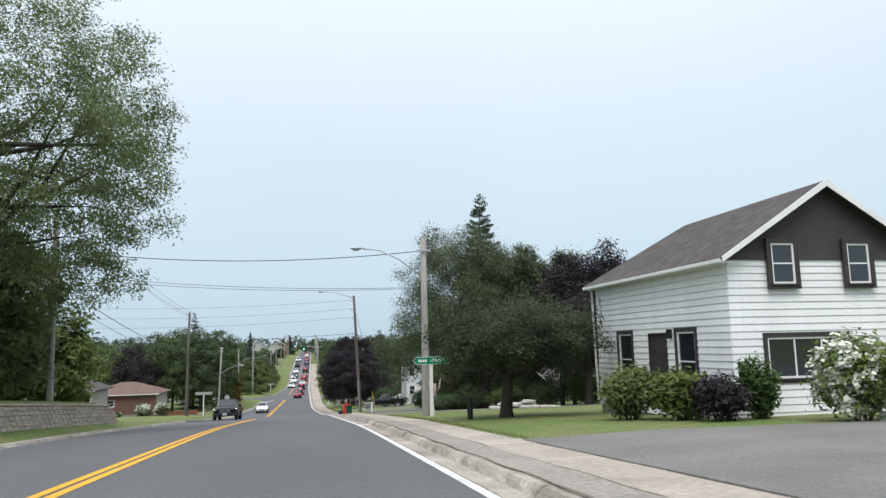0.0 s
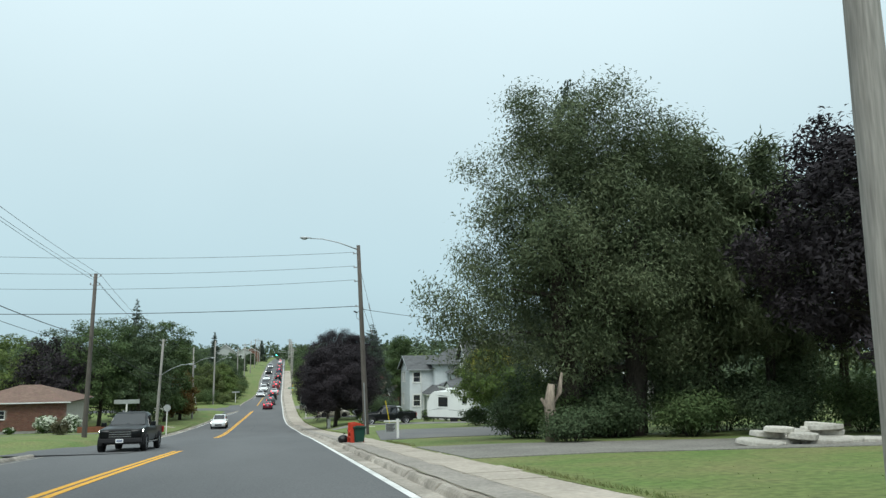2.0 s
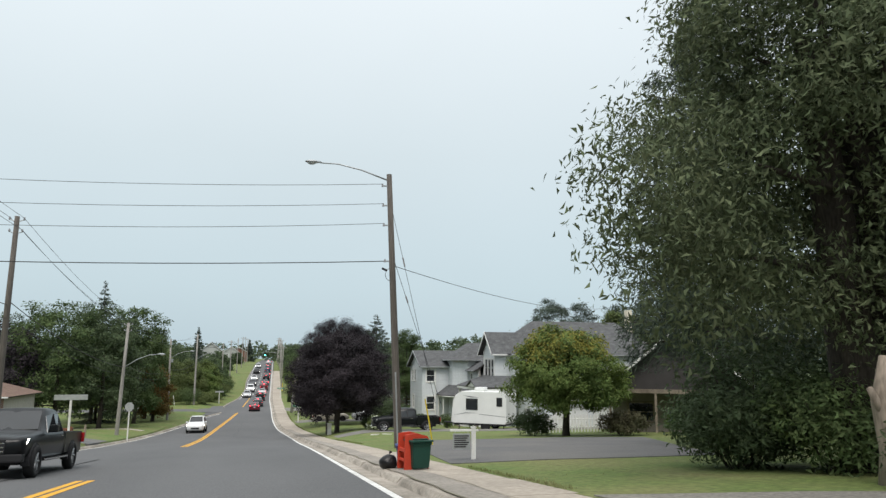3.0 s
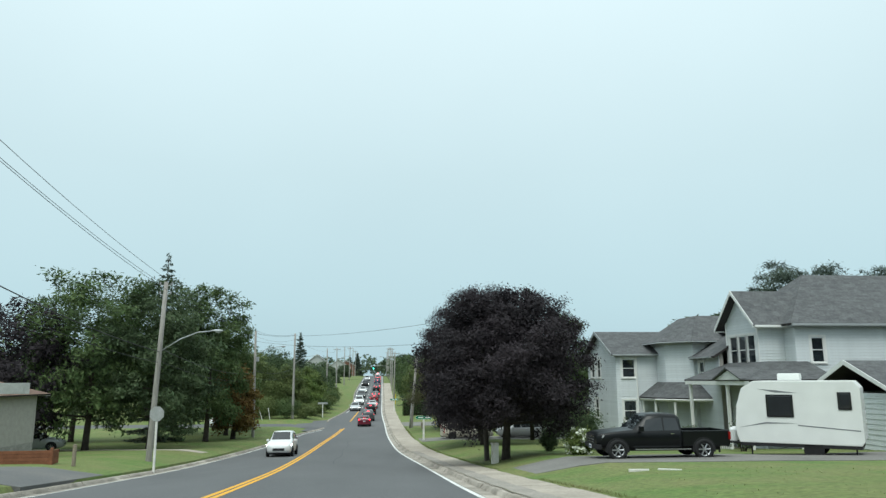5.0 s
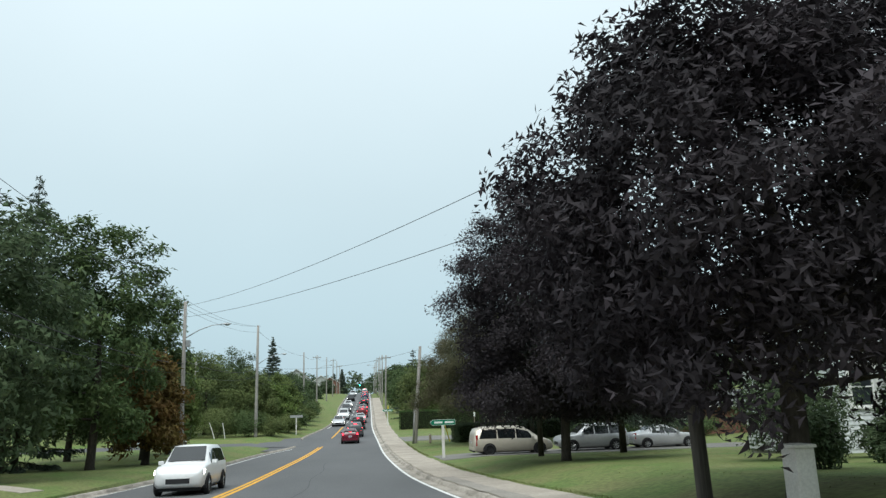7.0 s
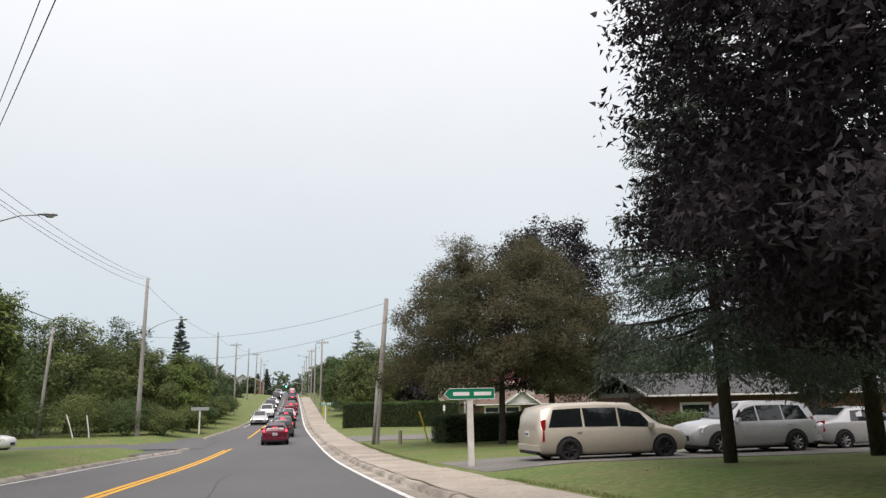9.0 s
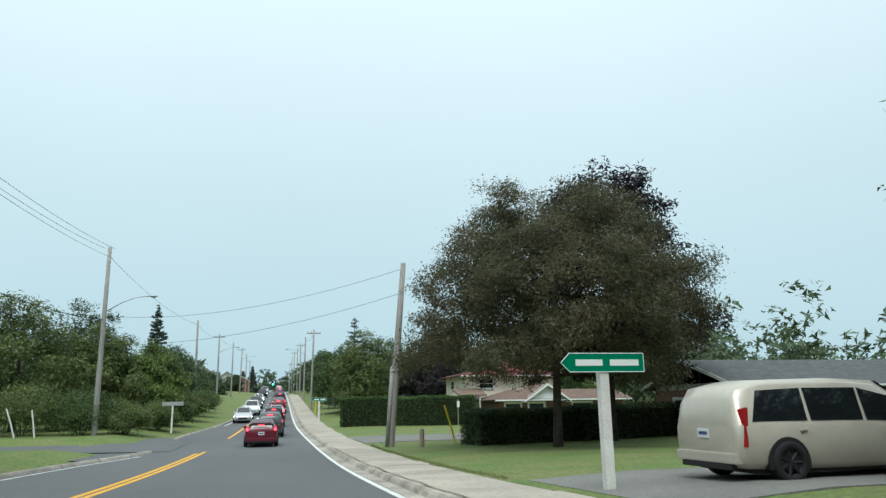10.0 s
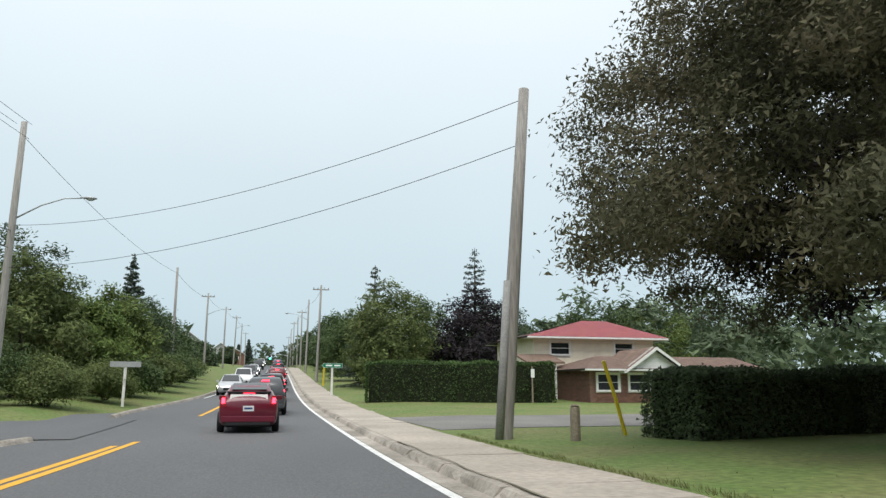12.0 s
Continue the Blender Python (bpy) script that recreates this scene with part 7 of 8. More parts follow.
def bag(x, y, r, label):
    t = thing("bin_bag", on_ground(x, y), label, "bin bag")
    bm = bmesh.new()
    bmesh.ops.create_icosphere(bm, subdivisions=3, radius=r)
    for v in bm.verts:
        n = noise.noise(v.co * 5 / r * 0.3) * 0.16 + noise.noise(v.co * 14 / r * 0.3) * 0.06
        v.co *= 1 + n
        v.co.z = max(-r * 0.72, v.co.z) * 0.85 + r * 0.62
    put_tube(bm, [(0, 0, r * 1.35), (0.02, 0, r * 1.55), (0.05, 0.02, r * 1.75)], [r * 0.2, r * 0.07, r * 0.2], 8)
    part("bag", bm, BAG, t, smooth=True)


bag(3.62, 62.7, 0.23, "tied black bin bag slumped on the kerb")


def play_slide(x, y):
    """A child's slide of orange plastic, put out with the bins."""
    t = thing("plastic_slide", on_ground(x, y, 8), "faded orange plastic play slide put out with the bins", "slide")
    bm = bmesh.new()
    prof = [(0, 0), (0.2, 0), (0.22, 0.6), (0.58, 0.58), (0.64, 0.68), (0.58, 0.79), (0.3, 0.86), (0.02, 0.83)]
    put_poly(bm, [(a, -0.28, b) for a, b in prof], (0, 0.06, 0))
    put_poly(bm, [(a, 0.22, b) for a, b in prof], (0, 0.06, 0))
    put_box(bm, (0.02, -0.24, 0.2), (0.08, 0.24, 0.26), 0.01)
    put_box(bm, (0.02, -0.24, 0.42), (0.08, 0.24, 0.5), 0.01)
    bmesh.ops.recalc_face_normals(bm, faces=bm.faces)
    part("frame", bm, ORANGE, t)
    part("chute", slab([(0.12, -0.22, 0.75), (0.12, 0.22, 0.75), (0.65, 0.22, 0.52), (0.65, -0.22, 0.52)], (0, 0, 0.04)), ORANGE, t)
    part("leg", tube([(0.59, -0.2, 0.54), (0.62, -0.2, 0.02)], 0.03, 6), ORANGE, t)
    part("leg", tube([(0.59, 0.2, 0.54), (0.62, 0.2, 0.02)], 0.03, 6), ORANGE, t)


play_slide(3.82, 62.15)


def stake(x, y, h, lean, material, label, r=0.02, category="stake", name="stake"):
    t = thing(name, on_ground(x, y), label, category)
    part("rod", tube([(0, 0, -0.2), (lean * 0.5, 0, h * 0.5), (lean, 0, h)], r, 6), material, t)
    return t


YELLOW_PLASTIC = mat("yellow_plastic", (0.65, 0.5, 0.03), rough=0.5, vary=0.1, bump=0)
stake(6.66, 34.3, 1.6, -0.28, WHITE_WOOD, "leaning thin white stake in the grass", r=0.025)
stake(7.9, 76.2, 2.0, -0.4, YELLOW_PLASTIC, "yellow guard on a slanting guy wire", r=0.03, category="guy wire", name="guy_guard")
stake(8.6, 170.4, 1.9, -0.6, YELLOW_PLASTIC, "slanting yellow guy guard in the grass", r=0.05, category="guy wire", name="guy_guard")
stake(-16.6, 187.0, 1.9, -0.7, WHITE_WOOD, "pale stake leaning in the far undergrowth", r=0.05)
stake(-15.5, 187.2, 1.8, -0.35, WHITE_WOOD, "second pale stake leaning in the far undergrowth", r=0.05)
stake(-15.2, 34.0, 2.4, 0.75, WHITE_WOOD, "leaning white stake on the bank", r=0.035)


def bollard(x, y, r, h, material, label, name="bollard"):
    t = thing(name, on_ground(x, y), label, name)
    part("post", tube([(0, 0, -0.2), (0, 0, h - 0.05), (0, 0, h)], [r, r * 0.95, r * 0.7], 10), material, t, smooth=False)
    part("cap", tube([(0, 0, h), (0, 0, h + 0.03)], [r * 1.02, r * 0.6], 10), material, t)


bollard(6.64, 26.9, 0.11, 0.75, PLASTIC_BLACK, "short dark post standing in the lawn")
bollard(6.53, 169.0, 0.12, 0.8, OLD_WOOD, "short weathered wooden post in the lawn")
bollard(-13.4, 108.9, 0.09, 0.9, OLD_WOOD, "weathered short post on the far verge")


def realty_sign(x, y):
    """A hanging yard sign: post, arm and a board whose small print cannot be read."""
    t = thing("yard_sign", on_ground(x, y, -6), "white yard sign with a small grey notice board", "yard sign")
    part("post", box((-0.06, -0.06, -0.3), (0.06, 0.06, 0.9), 0.01), TRIM_WHITE, t)
    part("arm", box((-0.68, -0.035, 0.8), (0.14, 0.035, 0.86), 0.008), TRIM_WHITE, t)
    part("finial", box((-0.075, -0.075, 0.9), (0.075, 0.075, 0.93), 0.01), TRIM_WHITE, t)
    b = part("board", box((-0.6, -0.015, 0.3), (-0.1, 0.015, 0.74), 0.006), mat("notice_board", (0.34, 0.36, 0.36), rough=0.5, vary=0.1, bump=0), t)
    for k in range(6):
        part("text_bar", box((-0.56, -0.021, 0.66 - k * 0.06), (-0.14 - 0.04 * (k % 3), -0.016, 0.69 - k * 0.06)), DARK_TRIM, b)
    for xx in (-0.54, -0.16):
        part("chain", tube([(xx, 0, 0.8), (xx, 0, 0.74)], 0.006, 4), GALV, t)


realty_sign(6.45, 64.9)


def utility_box(x, y):
    t = thing("utility_box", on_ground(x, y, 5), "pale grey utility cabinet on the verge", "utility box")
    part("cabinet", box((-0.16, -0.16, -0.1), (0.16, 0.16, 0.95), 0.03), WHITE_WOOD, t)
    part("lid", box((-0.185, -0.185, 0.95), (0.185, 0.185, 1.0), 0.015), WHITE_WOOD, t)
    part("door_seam", box((-0.12, -0.168, 0.1), (0.12, -0.162, 0.85), 0.002), WHITE_WOOD, t)


utility_box(6.3, 110.2)


def retaining_wall():
    """Low wall of rough courses, capped with stone, along the bank."""
    t = thing("retaining_wall", Matrix(), "low grey stone retaining wall with a pale cap", "retaining wall", kind="structure")
    stone = mat("wall_stone", (0.47, 0.405, 0.35), rough=0.95, vary=0.16, scale=2, fine=14, bump=0.5, bump_scale=25, object_random=0.12)
    cap = mat("wall_cap", (0.5, 0.43, 0.37), rough=0.9, vary=0.2, scale=2, fine=14, bump=0.5, object_random=0.15)
    meshes = []
    rng = random.Random(3)
    for k in range(6):
        bm = box((0, 0.01, 0.008), (0.3, 0.6, 0.192), 0.03)
        for v in bm.verts:
            v.co += Vector((rng.uniform(-0.025, 0.025), 0, rng.uniform(-0.006, 0.006)))
        me = bpy.data.meshes.new("stone")
        bm.to_mesh(me)
        bm.free()
        me.materials.append(stone)
        meshes.append(me)
    y0, y1, step = 12.0, 48.0, 0.62
    n = int((y1 - y0) / step)
    for i in range(n):
        y = y0 + i * step
        top = float(road_z(y)) + 1.4 * min(1, (49.5 - y) / 4)
        base = float(road_z(y)) + 0.1
        rows = max(1, int((top - base) / 0.2))
        for r in range(rows):
            ob = link("stone", rng.choice(meshes), t)
            yy, yy2 = y + (0.31 if r % 2 else 0), y + step + (0.31 if r % 2 else 0)
            ob.matrix_basis = along(-11.0, yy, yy2, -11.0, base + r * 0.2 + float(road_z(yy) - road_z(y)), base + r * 0.2 + float(road_z(yy2) - road_z(y)))
        ob = part("cap_stone", box((-0.06, 0.006, 0), (0.36, step - 0.006, 0.09), 0.02), cap, t)
        dz = float(road_z(y + step) - road_z(y))
        z = base + (top - base)
        ob.matrix_basis = along(-11.0, y, y + step, -11.0, base + rows * 0.2, base + rows * 0.2 + dz)
    part("core", slab([(-11.05, 12, -3), (-11.05, 48.2, -3), (-11.05, 48.2, float(road_z(48)) + 0.35), (-11.05, 45.5, float(road_z(45.5)) + 1.15), (-11.05, 12, float(road_z(12)) + 1.2)], (0.15, 0, 0)), stone, t)


retaining_wall()


def planter_box(x, y, w, label):
    t = thing("planter_box", on_ground(x, y, 3), label, "planter")
    wood = mat("red_brown_timber", (0.22, 0.09, 0.05), rough=0.8, vary=0.2, scale=3, fine=20, bump=0.3, object_random=0.15)
    for k in range(4):
        part("board", box((-w / 2, -0.4, k * 0.16), (w / 2, -0.36, k * 0.16 + 0.15), 0.01), wood, t)
        part("board", box((w / 2 - 0.04, -0.36, k * 0.16), (w / 2, 0.4, k * 0.16 + 0.15), 0.01), wood, t)
    part("corner_post", box((w / 2 - 0.1, -0.44, -0.1), (w / 2 + 0.02, -0.32, 0.75), 0.01), wood, t)
    part("soil", box((-w / 2, -0.36, 0.0), (w / 2 - 0.04, 0.4, 0.5)), PLASTIC_BLACK, t)


planter_box(-16.6, 109.5, 4.2, "low red-brown timber planter on the lawn")


def stone_pile(x, y):
    """Broken pale flagstones, roughly stacked."""
    t = thing("stone_pile", on_ground(x, y, -14), "heap of broken pale flagstones on the lawn", "stone pile")
    rng = random.Random(9)
    pale = mat("pale_flagstone", (0.5, 0.48, 0.43), rough=0.9, vary=0.2, scale=2, fine=14, bump=0.6, bump_scale=25, tint=(0.33, 0.31, 0.27), object_random=0.18)
    for k in range(13):
        lay = 0 if k < 6 else 1 if k < 10 else 2
        n, r = rng.randint(6, 8), rng.uniform(0.45, 0.85) * (1 - 0.12 * lay)
        rim = [(r * rng.uniform(0.75, 1.1) * math.cos(2 * math.pi * q / n), r * 0.62 * rng.uniform(0.75, 1.1) * math.sin(2 * math.pi * q / n), 0) for q in range(n)]
        bm = slab(rim, (0.03, 0.02, rng.uniform(0.13, 0.19)))
        bmesh.ops.bevel(bm, geom=list(bm.edges), offset=0.022, segments=1, affect="EDGES")
        ob = part("flagstone", bm, pale, t)
        ob.matrix_basis = pose((k % 6 - 2.5) * 0.72 * (1 - 0.25 * lay) + rng.uniform(-0.2, 0.2) - 0.3 * lay, rng.uniform(-0.5, 0.5), lay * 0.165, rng.uniform(-3, 3), rng.uniform(-4, 4), rng.uniform(-30, 30))


stone_pile(15.1, 46.6)


def flag_post(x, y):
    t = thing("marker_post", on_ground(x, y), "slim reddish marker post with a small white panel", "marker post")
    part("post", tube([(0, 0, -0.2), (0, 0, 2.1)], 0.05, 8), OLD_WOOD, t)
    part("panel", box((-0.1, -0.07, 1.45), (0.12, -0.05, 1.95), 0.005), SIGN_WHITE, t)


flag_post(14.6, 193.1)


def traffic_signal(x, y, z):
    """A mast with an arm over the road; the signal head shows green."""
    t = thing("traffic_signal", on_ground(x + 6.0, y), "distant traffic signal on a mast arm showing green", "traffic light")
    g = float(ground_z(x + 6.0, y))
    top = z - g
    part("mast", tube([(0, 0, -0.3), (0, 0, top + 1.0)], [0.14, 0.09], 8), GALV, t)
    part("arm", tube([(0, 0, top + 0.8), (-3, 0, top + 1.1), (-6.0, 0, top + 1.1)], [0.08, 0.06, 0.04], 6), GALV, t)
    hd = part("signal_head", box((-6.3, -0.15, top - 0.6), (-5.7, 0.15, top + 0.95), 0.04), PLASTIC_BLACK, t)
    lit = mat("green_signal_lit", (0.1, 0.7, 0.5), rough=0.3, vary=0.02, bump=0, emit=(0.1, 1.0, 0.75), emit_strength=8.0)
    dark = mat("signal_lens_dark", (0.05, 0.02, 0.02), rough=0.3, vary=0.1, bump=0)
    for k, m in ((-0.3, lit), (0.2, dark), (0.7, dark)):
        part("lens", tube([(-6.0, -0.15, top + k), (-6.0, -0.19, top + k)], 0.24, 14), m, hd)


traffic_signal(0.0, 415.0, 3.8)
stake(4.6, 222.0, 1.9, 0.05, YELLOW_PLASTIC, "yellow marker post beside the far pavement", r=0.09, category="marker post", name="marker_post")

# plants by the houses and drives
shrub(9.8, 20.0, 1.6, 1.55, BELT_LEAF, 5200, 41, "rounded green shrub before the white house", size=0.1)
shrub(10.6, 18.6, 1.35, 1.35, LIGHT_LEAF, 4200, 42, "leafy light green shrub before the white house", size=0.14)
shrub(10.9, 17.2, 1.25, 1.2, PURPLE_LEAF, 3000, 43, "dark purple shrub beside the leafy one", size=0.09)
shrub(12.0, 17.2, 0.9, 1.6, HEDGE_LEAF, 3200, 44, "upright green shrub at the house corner", size=0.1)
shrub(13.1, 15.0, 1.9, 2.05, LIGHT_LEAF, 4200, 45, "tall hydrangea with white flower heads", size=0.1, blossoms=150)
for k, (x, y, w) in enumerate(((-22.3, 111.6, 2.1), (-19.9, 111.4, 2.0))):
    shrub(x, y, w, 1.9, HEDGE_LEAF, 2000, 46 + k, "rounded hydrangea covered in white flowers", size=0.12, blossoms=170, group="white hydrangeas")
shrub(-25.6, 111.5, 1.0, 0.8, HEDGE_LEAF, 900, 48, "small white-flowered bush by the bungalow", blossoms=16)
shrub(-16.5, 94.8, 1.5, 1.3, BROWN_LEAF, 1800, 49, "dark rounded bush on the corner lawn", size=0.1)
shrub(10.4, 115.8, 1.05, 1.35, DEEP_LEAF, 3600, 50, "clipped dark bush behind the maple", size=0.075)
shrub(10.05, 107.9, 1.4, 1.25, LIGHT_LEAF, 2600, 52, "low hydrangea with pale flower heads", size=0.09, blossoms=40)


def conical_shrub(x, y, w, h, n, seed, label):
    """An evergreen clipped to a narrow cone."""
    rng = np.random.default_rng(seed)
    t = thing("conical_shrub", on_ground(x, y), label, "shrub", "conical evergreens")
    part("stem", tube([(0, 0, -0.1), (0, 0, h * 0.8)], [0.05, 0.01], 6), BARK, t)
    lob = [(0, 0, h * (0.12 + 0.8 * k / 7), w * 0.5 * (1 - 0.82 * k / 7), h * 0.12) for k in range(8)]
    link("foliage", quads("foliage", leaf_quads(rng, clumps(rng, lob, n, 8, 0.05, 0.6), 0.06, -0.4, 1.8), DEEP_LEAF), t)


shrub(13.6, 122.0, 3.6, 3.2, DEEP_LEAF, 9000, 99, "dense dark shrub behind the maple by the pale house", size=0.09)
shrub(10.5, 53.1, 2.4, 1.25, DEEP_LEAF, 4500, 66, "low dark undergrowth before the broken trunk", size=0.07, group="undergrowth")
for k, (x, y, w, h) in enumerate(((19.5, 163.0, 3.4, 2.0), (23.0, 163.5, 3.8, 1.7), (27.0, 163.6, 4.0, 1.9), (31.0, 164.0, 4.2, 1.8))):
    shrub(x, y, w, h, (DEEP_LEAF, GREEN_LEAF)[k % 2], 3600, 420 + k, "dark shrub along the front of the low house", size=0.11, group="house shrubs")
conical_shrub(13.4, 117.2, 1.25, 2.4, 6000, 95, "dark green conical evergreen beside the hydrangea")
conical_shrub(15.2, 116.0, 0.75, 1.9, 3600, 96, "slim dark evergreen by the porch")
conical_shrub(16.0, 116.6, 0.6, 1.3, 2400, 97, "small dark evergreen by the porch")
shrub(16.4, 121.0, 2.6, 1.3, DEEP_LEAF, 4000, 98, "dense dark shrub at the corner of the pale house", size=0.1)
shrub(16.5, 86.5, 2.8, 1.5, DEEP_LEAF, 3200, 53, "low dark shrub bed beneath the round tree", size=0.11)
shrub(20.8, 83.2, 3.2, 1.4, BROWN_LEAF, 3200, 54, "low brownish shrub bed beneath the round tree", size=0.11)
shrub(24.2, 82.0, 2.6, 1.6, HEDGE_LEAF, 2600, 55, "green shrub near the garage", size=0.11)
for k, (x, y) in enumerate(((10.4, 58.4), (11.4, 56.6), (13.0, 55.4), (15.6, 54.0), (18.6, 53.2), (21.8, 52.6))):
    shrub(x, y, 3.0, 1.7 + 0.2 * (k % 3), GREEN_LEAF if k % 2 else DEEP_LEAF, 9000, 60 + k, "loose green undergrowth at the foot of the willows", size=0.075, group="undergrowth")


def dead_trunk(x, y):
    """A pale broken trunk, split at the top."""
    t = thing("dead_trunk", on_ground(x, y), "pale barkless broken trunk at the foot of the willows", "dead tree")
    bm = bmesh.new()
    put_tube(bm, [(0, 0, -0.3), (0.04, 0, 0.5), (-0.05, 0.03, 1.3), (0.05, 0, 2.0)], [0.28, 0.22, 0.2, 0.12], 9)
    put_tube(bm, [(0, 0, 1.1), (0.35, 0.05, 1.7), (0.5, 0.1, 2.4)], [0.13, 0.1, 0.04], 7)
    put_tube(bm, [(0, 0, 0.9), (-0.35, 0.0, 1.5)], [0.1, 0.05], 7)
    part("stem", bm, BARK_PALE, t, smooth=True)


dead_trunk(10.2, 54.2)
for k, (x, y) in enumerate(((14.0, 57.5), (16.8, 56.6), (19.6, 57.8), (22.6, 57.0), (11.2, 59.0))):
    shrub(x, y, 3.4, 3.0 + 0.4 * (k % 2), DEEP_LEAF, 7000, 90 + k, "tall dark undergrowth among the willow trunks", size=0.095, group="undergrowth")


def edge_timber(x0, y0, x1, y1):
    t = thing("edging_timber", on_ground((x0 + x1) / 2, (y0 + y1) / 2, math.degrees(math.atan2(y1 - y0, x1 - x0))), "pale weathered timber lying on the lawn", "edging")
    L = math.hypot(x1 - x0, y1 - y0)
    part("beam", box((-L / 2, -0.04, -0.05), (L / 2, 0.04, 0.03), 0.01), WHITE_WOOD, t)


edge_timber(7.86, 95.3, 8.45, 95.2)
edge_timber(8.65, 95.0, 9.25, 94.7)
shrub(19.5, 110.5, 1.2, 1.9, DEEP_LEAF, 1600, 70, "dark conical shrub by the porch", size=0.09)
shrub(17.8, 113.0, 1.4, 1.5, GREEN_LEAF, 1600, 71, "green shrub in front of the porch", size=0.1)
hedge(((5.2, 195.8), (16.2, 194.0)), 1.8, 2.3, 22000, 80, "long clipped green hedge beside the drive")
hedge(((8.9, 168.8), (15.0, 170.6)), 1.8, 1.6, 30000, 82, "dark rounded hedge under the bronze maple", leaf=DEEP_LEAF)
hedge(((15.0, 170.4), (22.0, 172.5)), 1.8, 1.75, 16000, 83, "dark hedge continuing behind the maple", leaf=DEEP_LEAF)


# ---- the far side of the road and the distance ----
tree(-12.6, 33.0, 16.5, 15.5, 4.6, ASH_LEAF, 110000, 101, "tall ash tree leaning over the bank with open limbs", size=0.1, trunk=0.34, lobes=34, spread=0.26, clump=24, hollow=0.7, long=1.45, tuft=6, extra=[(4.6, 5.0, 8.6, 1.9, 1.6), (4.6, 4.0, 12.5, 2.4, 2.0), (2.6, 5.0, 6.4, 1.6, 0.9), (4.2, 5.6, 5.4, 1.3, 0.7), (1.8, 5.2, 4.4, 1.5, 0.8), (-4.5, 1, 4.2, 2.0, 1.3), (2.6, -1, 5.0, 1.3, 0.8), (-2.0, -2.0, 3.6, 1.6, 1.0), (4.4, -0.5, 4.4, 1.0, 0.6), (0.6, -1.4, 5.8, 1.4, 1.0), (-6.5, 0, 5.5, 1.8, 1.4)])
tree(-15.6, 40.5, 8.5, 8.6, 0.5, ASH_LEAF, 29000, 106, "pale green ash growing on the bank", size=0.15, trunk=0.16, lobes=22, clump=12, spread=0.26, long=1.8)
tree(-22.0, 45.0, 12.0, 10.5, 2.6, BELT_LEAF, 26000, 102, "broad green tree behind the retaining wall", size=0.24, trunk=0.32)
tree(-17.0, 53.0, 8.5, 6.6, 0.8, LIGHT_LEAF, 18000, 103, "bushy green tree at the end of the bank", size=0.2, trunk=0.2)
tree(-28.0, 38.0, 13.0, 12.0, 1.5, DEEP_LEAF, 22000, 104, "dark green tree on the bank", size=0.28, trunk=0.3)
tree(-24.5, 60.0, 9.0, 7.0, 0.8, LIGHT_LEAF, 12000, 105, "light green tree beside the side street", size=0.24, trunk=0.2)
wood = [(-17.5, 134, 9.5, 12.5, DEEP_LEAF), (-22, 133, 11, 13.5, GREEN_LEAF), (-27.0, 130.5, 10.5, 10.0, PURPLE_LEAF), (-34.5, 135, 12, 10.5, LIGHT_LEAF), (-15.6, 145, 7.5, 14.5, GREEN_LEAF), (-21, 146, 10, 15.5, DEEP_LEAF), (-29, 148, 11, 13.5, DEEP_LEAF), (-42, 138, 13, 10, GREEN_LEAF), (-50, 132, 14, 9, LIGHT_LEAF),
        (-16.2, 157.5, 6.8, 12.5, GREEN_LEAF), (-22.5, 160, 9, 13, DEEP_LEAF), (-14.2, 151, 4.6, 6.0, RUST_LEAF), (-16.5, 166, 5, 7.5, LIGHT_LEAF)]
for k, (x, y, w, h, leaf) in enumerate(wood):
    tree(x, y, w * 1.1, h + 1.8, 0.2, leaf, 14500, 110 + k, {"maple_leaves_green": "green tree in the grove by the side street", "deep_green_leaves": "dark green tree in the grove by the side street", "purple_maple_leaves": "dark purple tree in the grove", "light_green_leaves": "pale green tree behind the grove", "rusty_leaves": "tree turning rusty at the edge of the grove"}[leaf.name],
         size=0.175, trunk=0.24, lobes=24, clump=12, spread=0.3, group="grove")
spruce(-20.6, 147.0, 6.5, 18.5, 12000, 130, "spruce top standing above the grove", size=0.11, long=3.0, tiers=1.3)
spruce(-17.2, 246.0, 6.5, 14.5, 12000, 131, "tall spruce by the far road", size=0.2)
row_l = [(-27, 193, 11, 14, GREEN_LEAF), (-20.5, 196, 8.5, 11.5, BELT_LEAF), (-15.4, 199, 7, 8.4, BELT_LEAF), (-12.6, 203, 6, 6.6, GOLD_LEAF), (-19, 209, 10, 11.5, DEEP_LEAF), (-13.0, 212, 7, 7.6, LIGHT_LEAF), (-13.2, 222, 7.5, 8.0, DEEP_LEAF), (-13.4, 231, 8, 7.6, GREEN_LEAF), (-14.2, 241, 8, 7.0, DEEP_LEAF), (-14.6, 253, 8, 6.0, DEEP_LEAF), (-15.0, 265, 8, 5.4, GREEN_LEAF), (-17.0, 277, 8, 5.2, DEEP_LEAF), (-20, 290, 9, 5.6, DEEP_LEAF), (-14.5, 300, 7, 4.6, DEEP_LEAF), (-24, 296, 8, 6.0, GREEN_LEAF), (-18, 326, 8, 5.0, DEEP_LEAF), (-12.0, 350, 6, 4.5, DEEP_LEAF), (-26, 305, 10, 6.5, GREEN_LEAF), (-29, 322, 10, 7, DEEP_LEAF), (-31, 342, 11, 7, GREEN_LEAF), (-34, 198, 13, 16, GREEN_LEAF), (-30, 222, 13, 12, DEEP_LEAF), (-24, 232, 11, 10, GREEN_LEAF)]
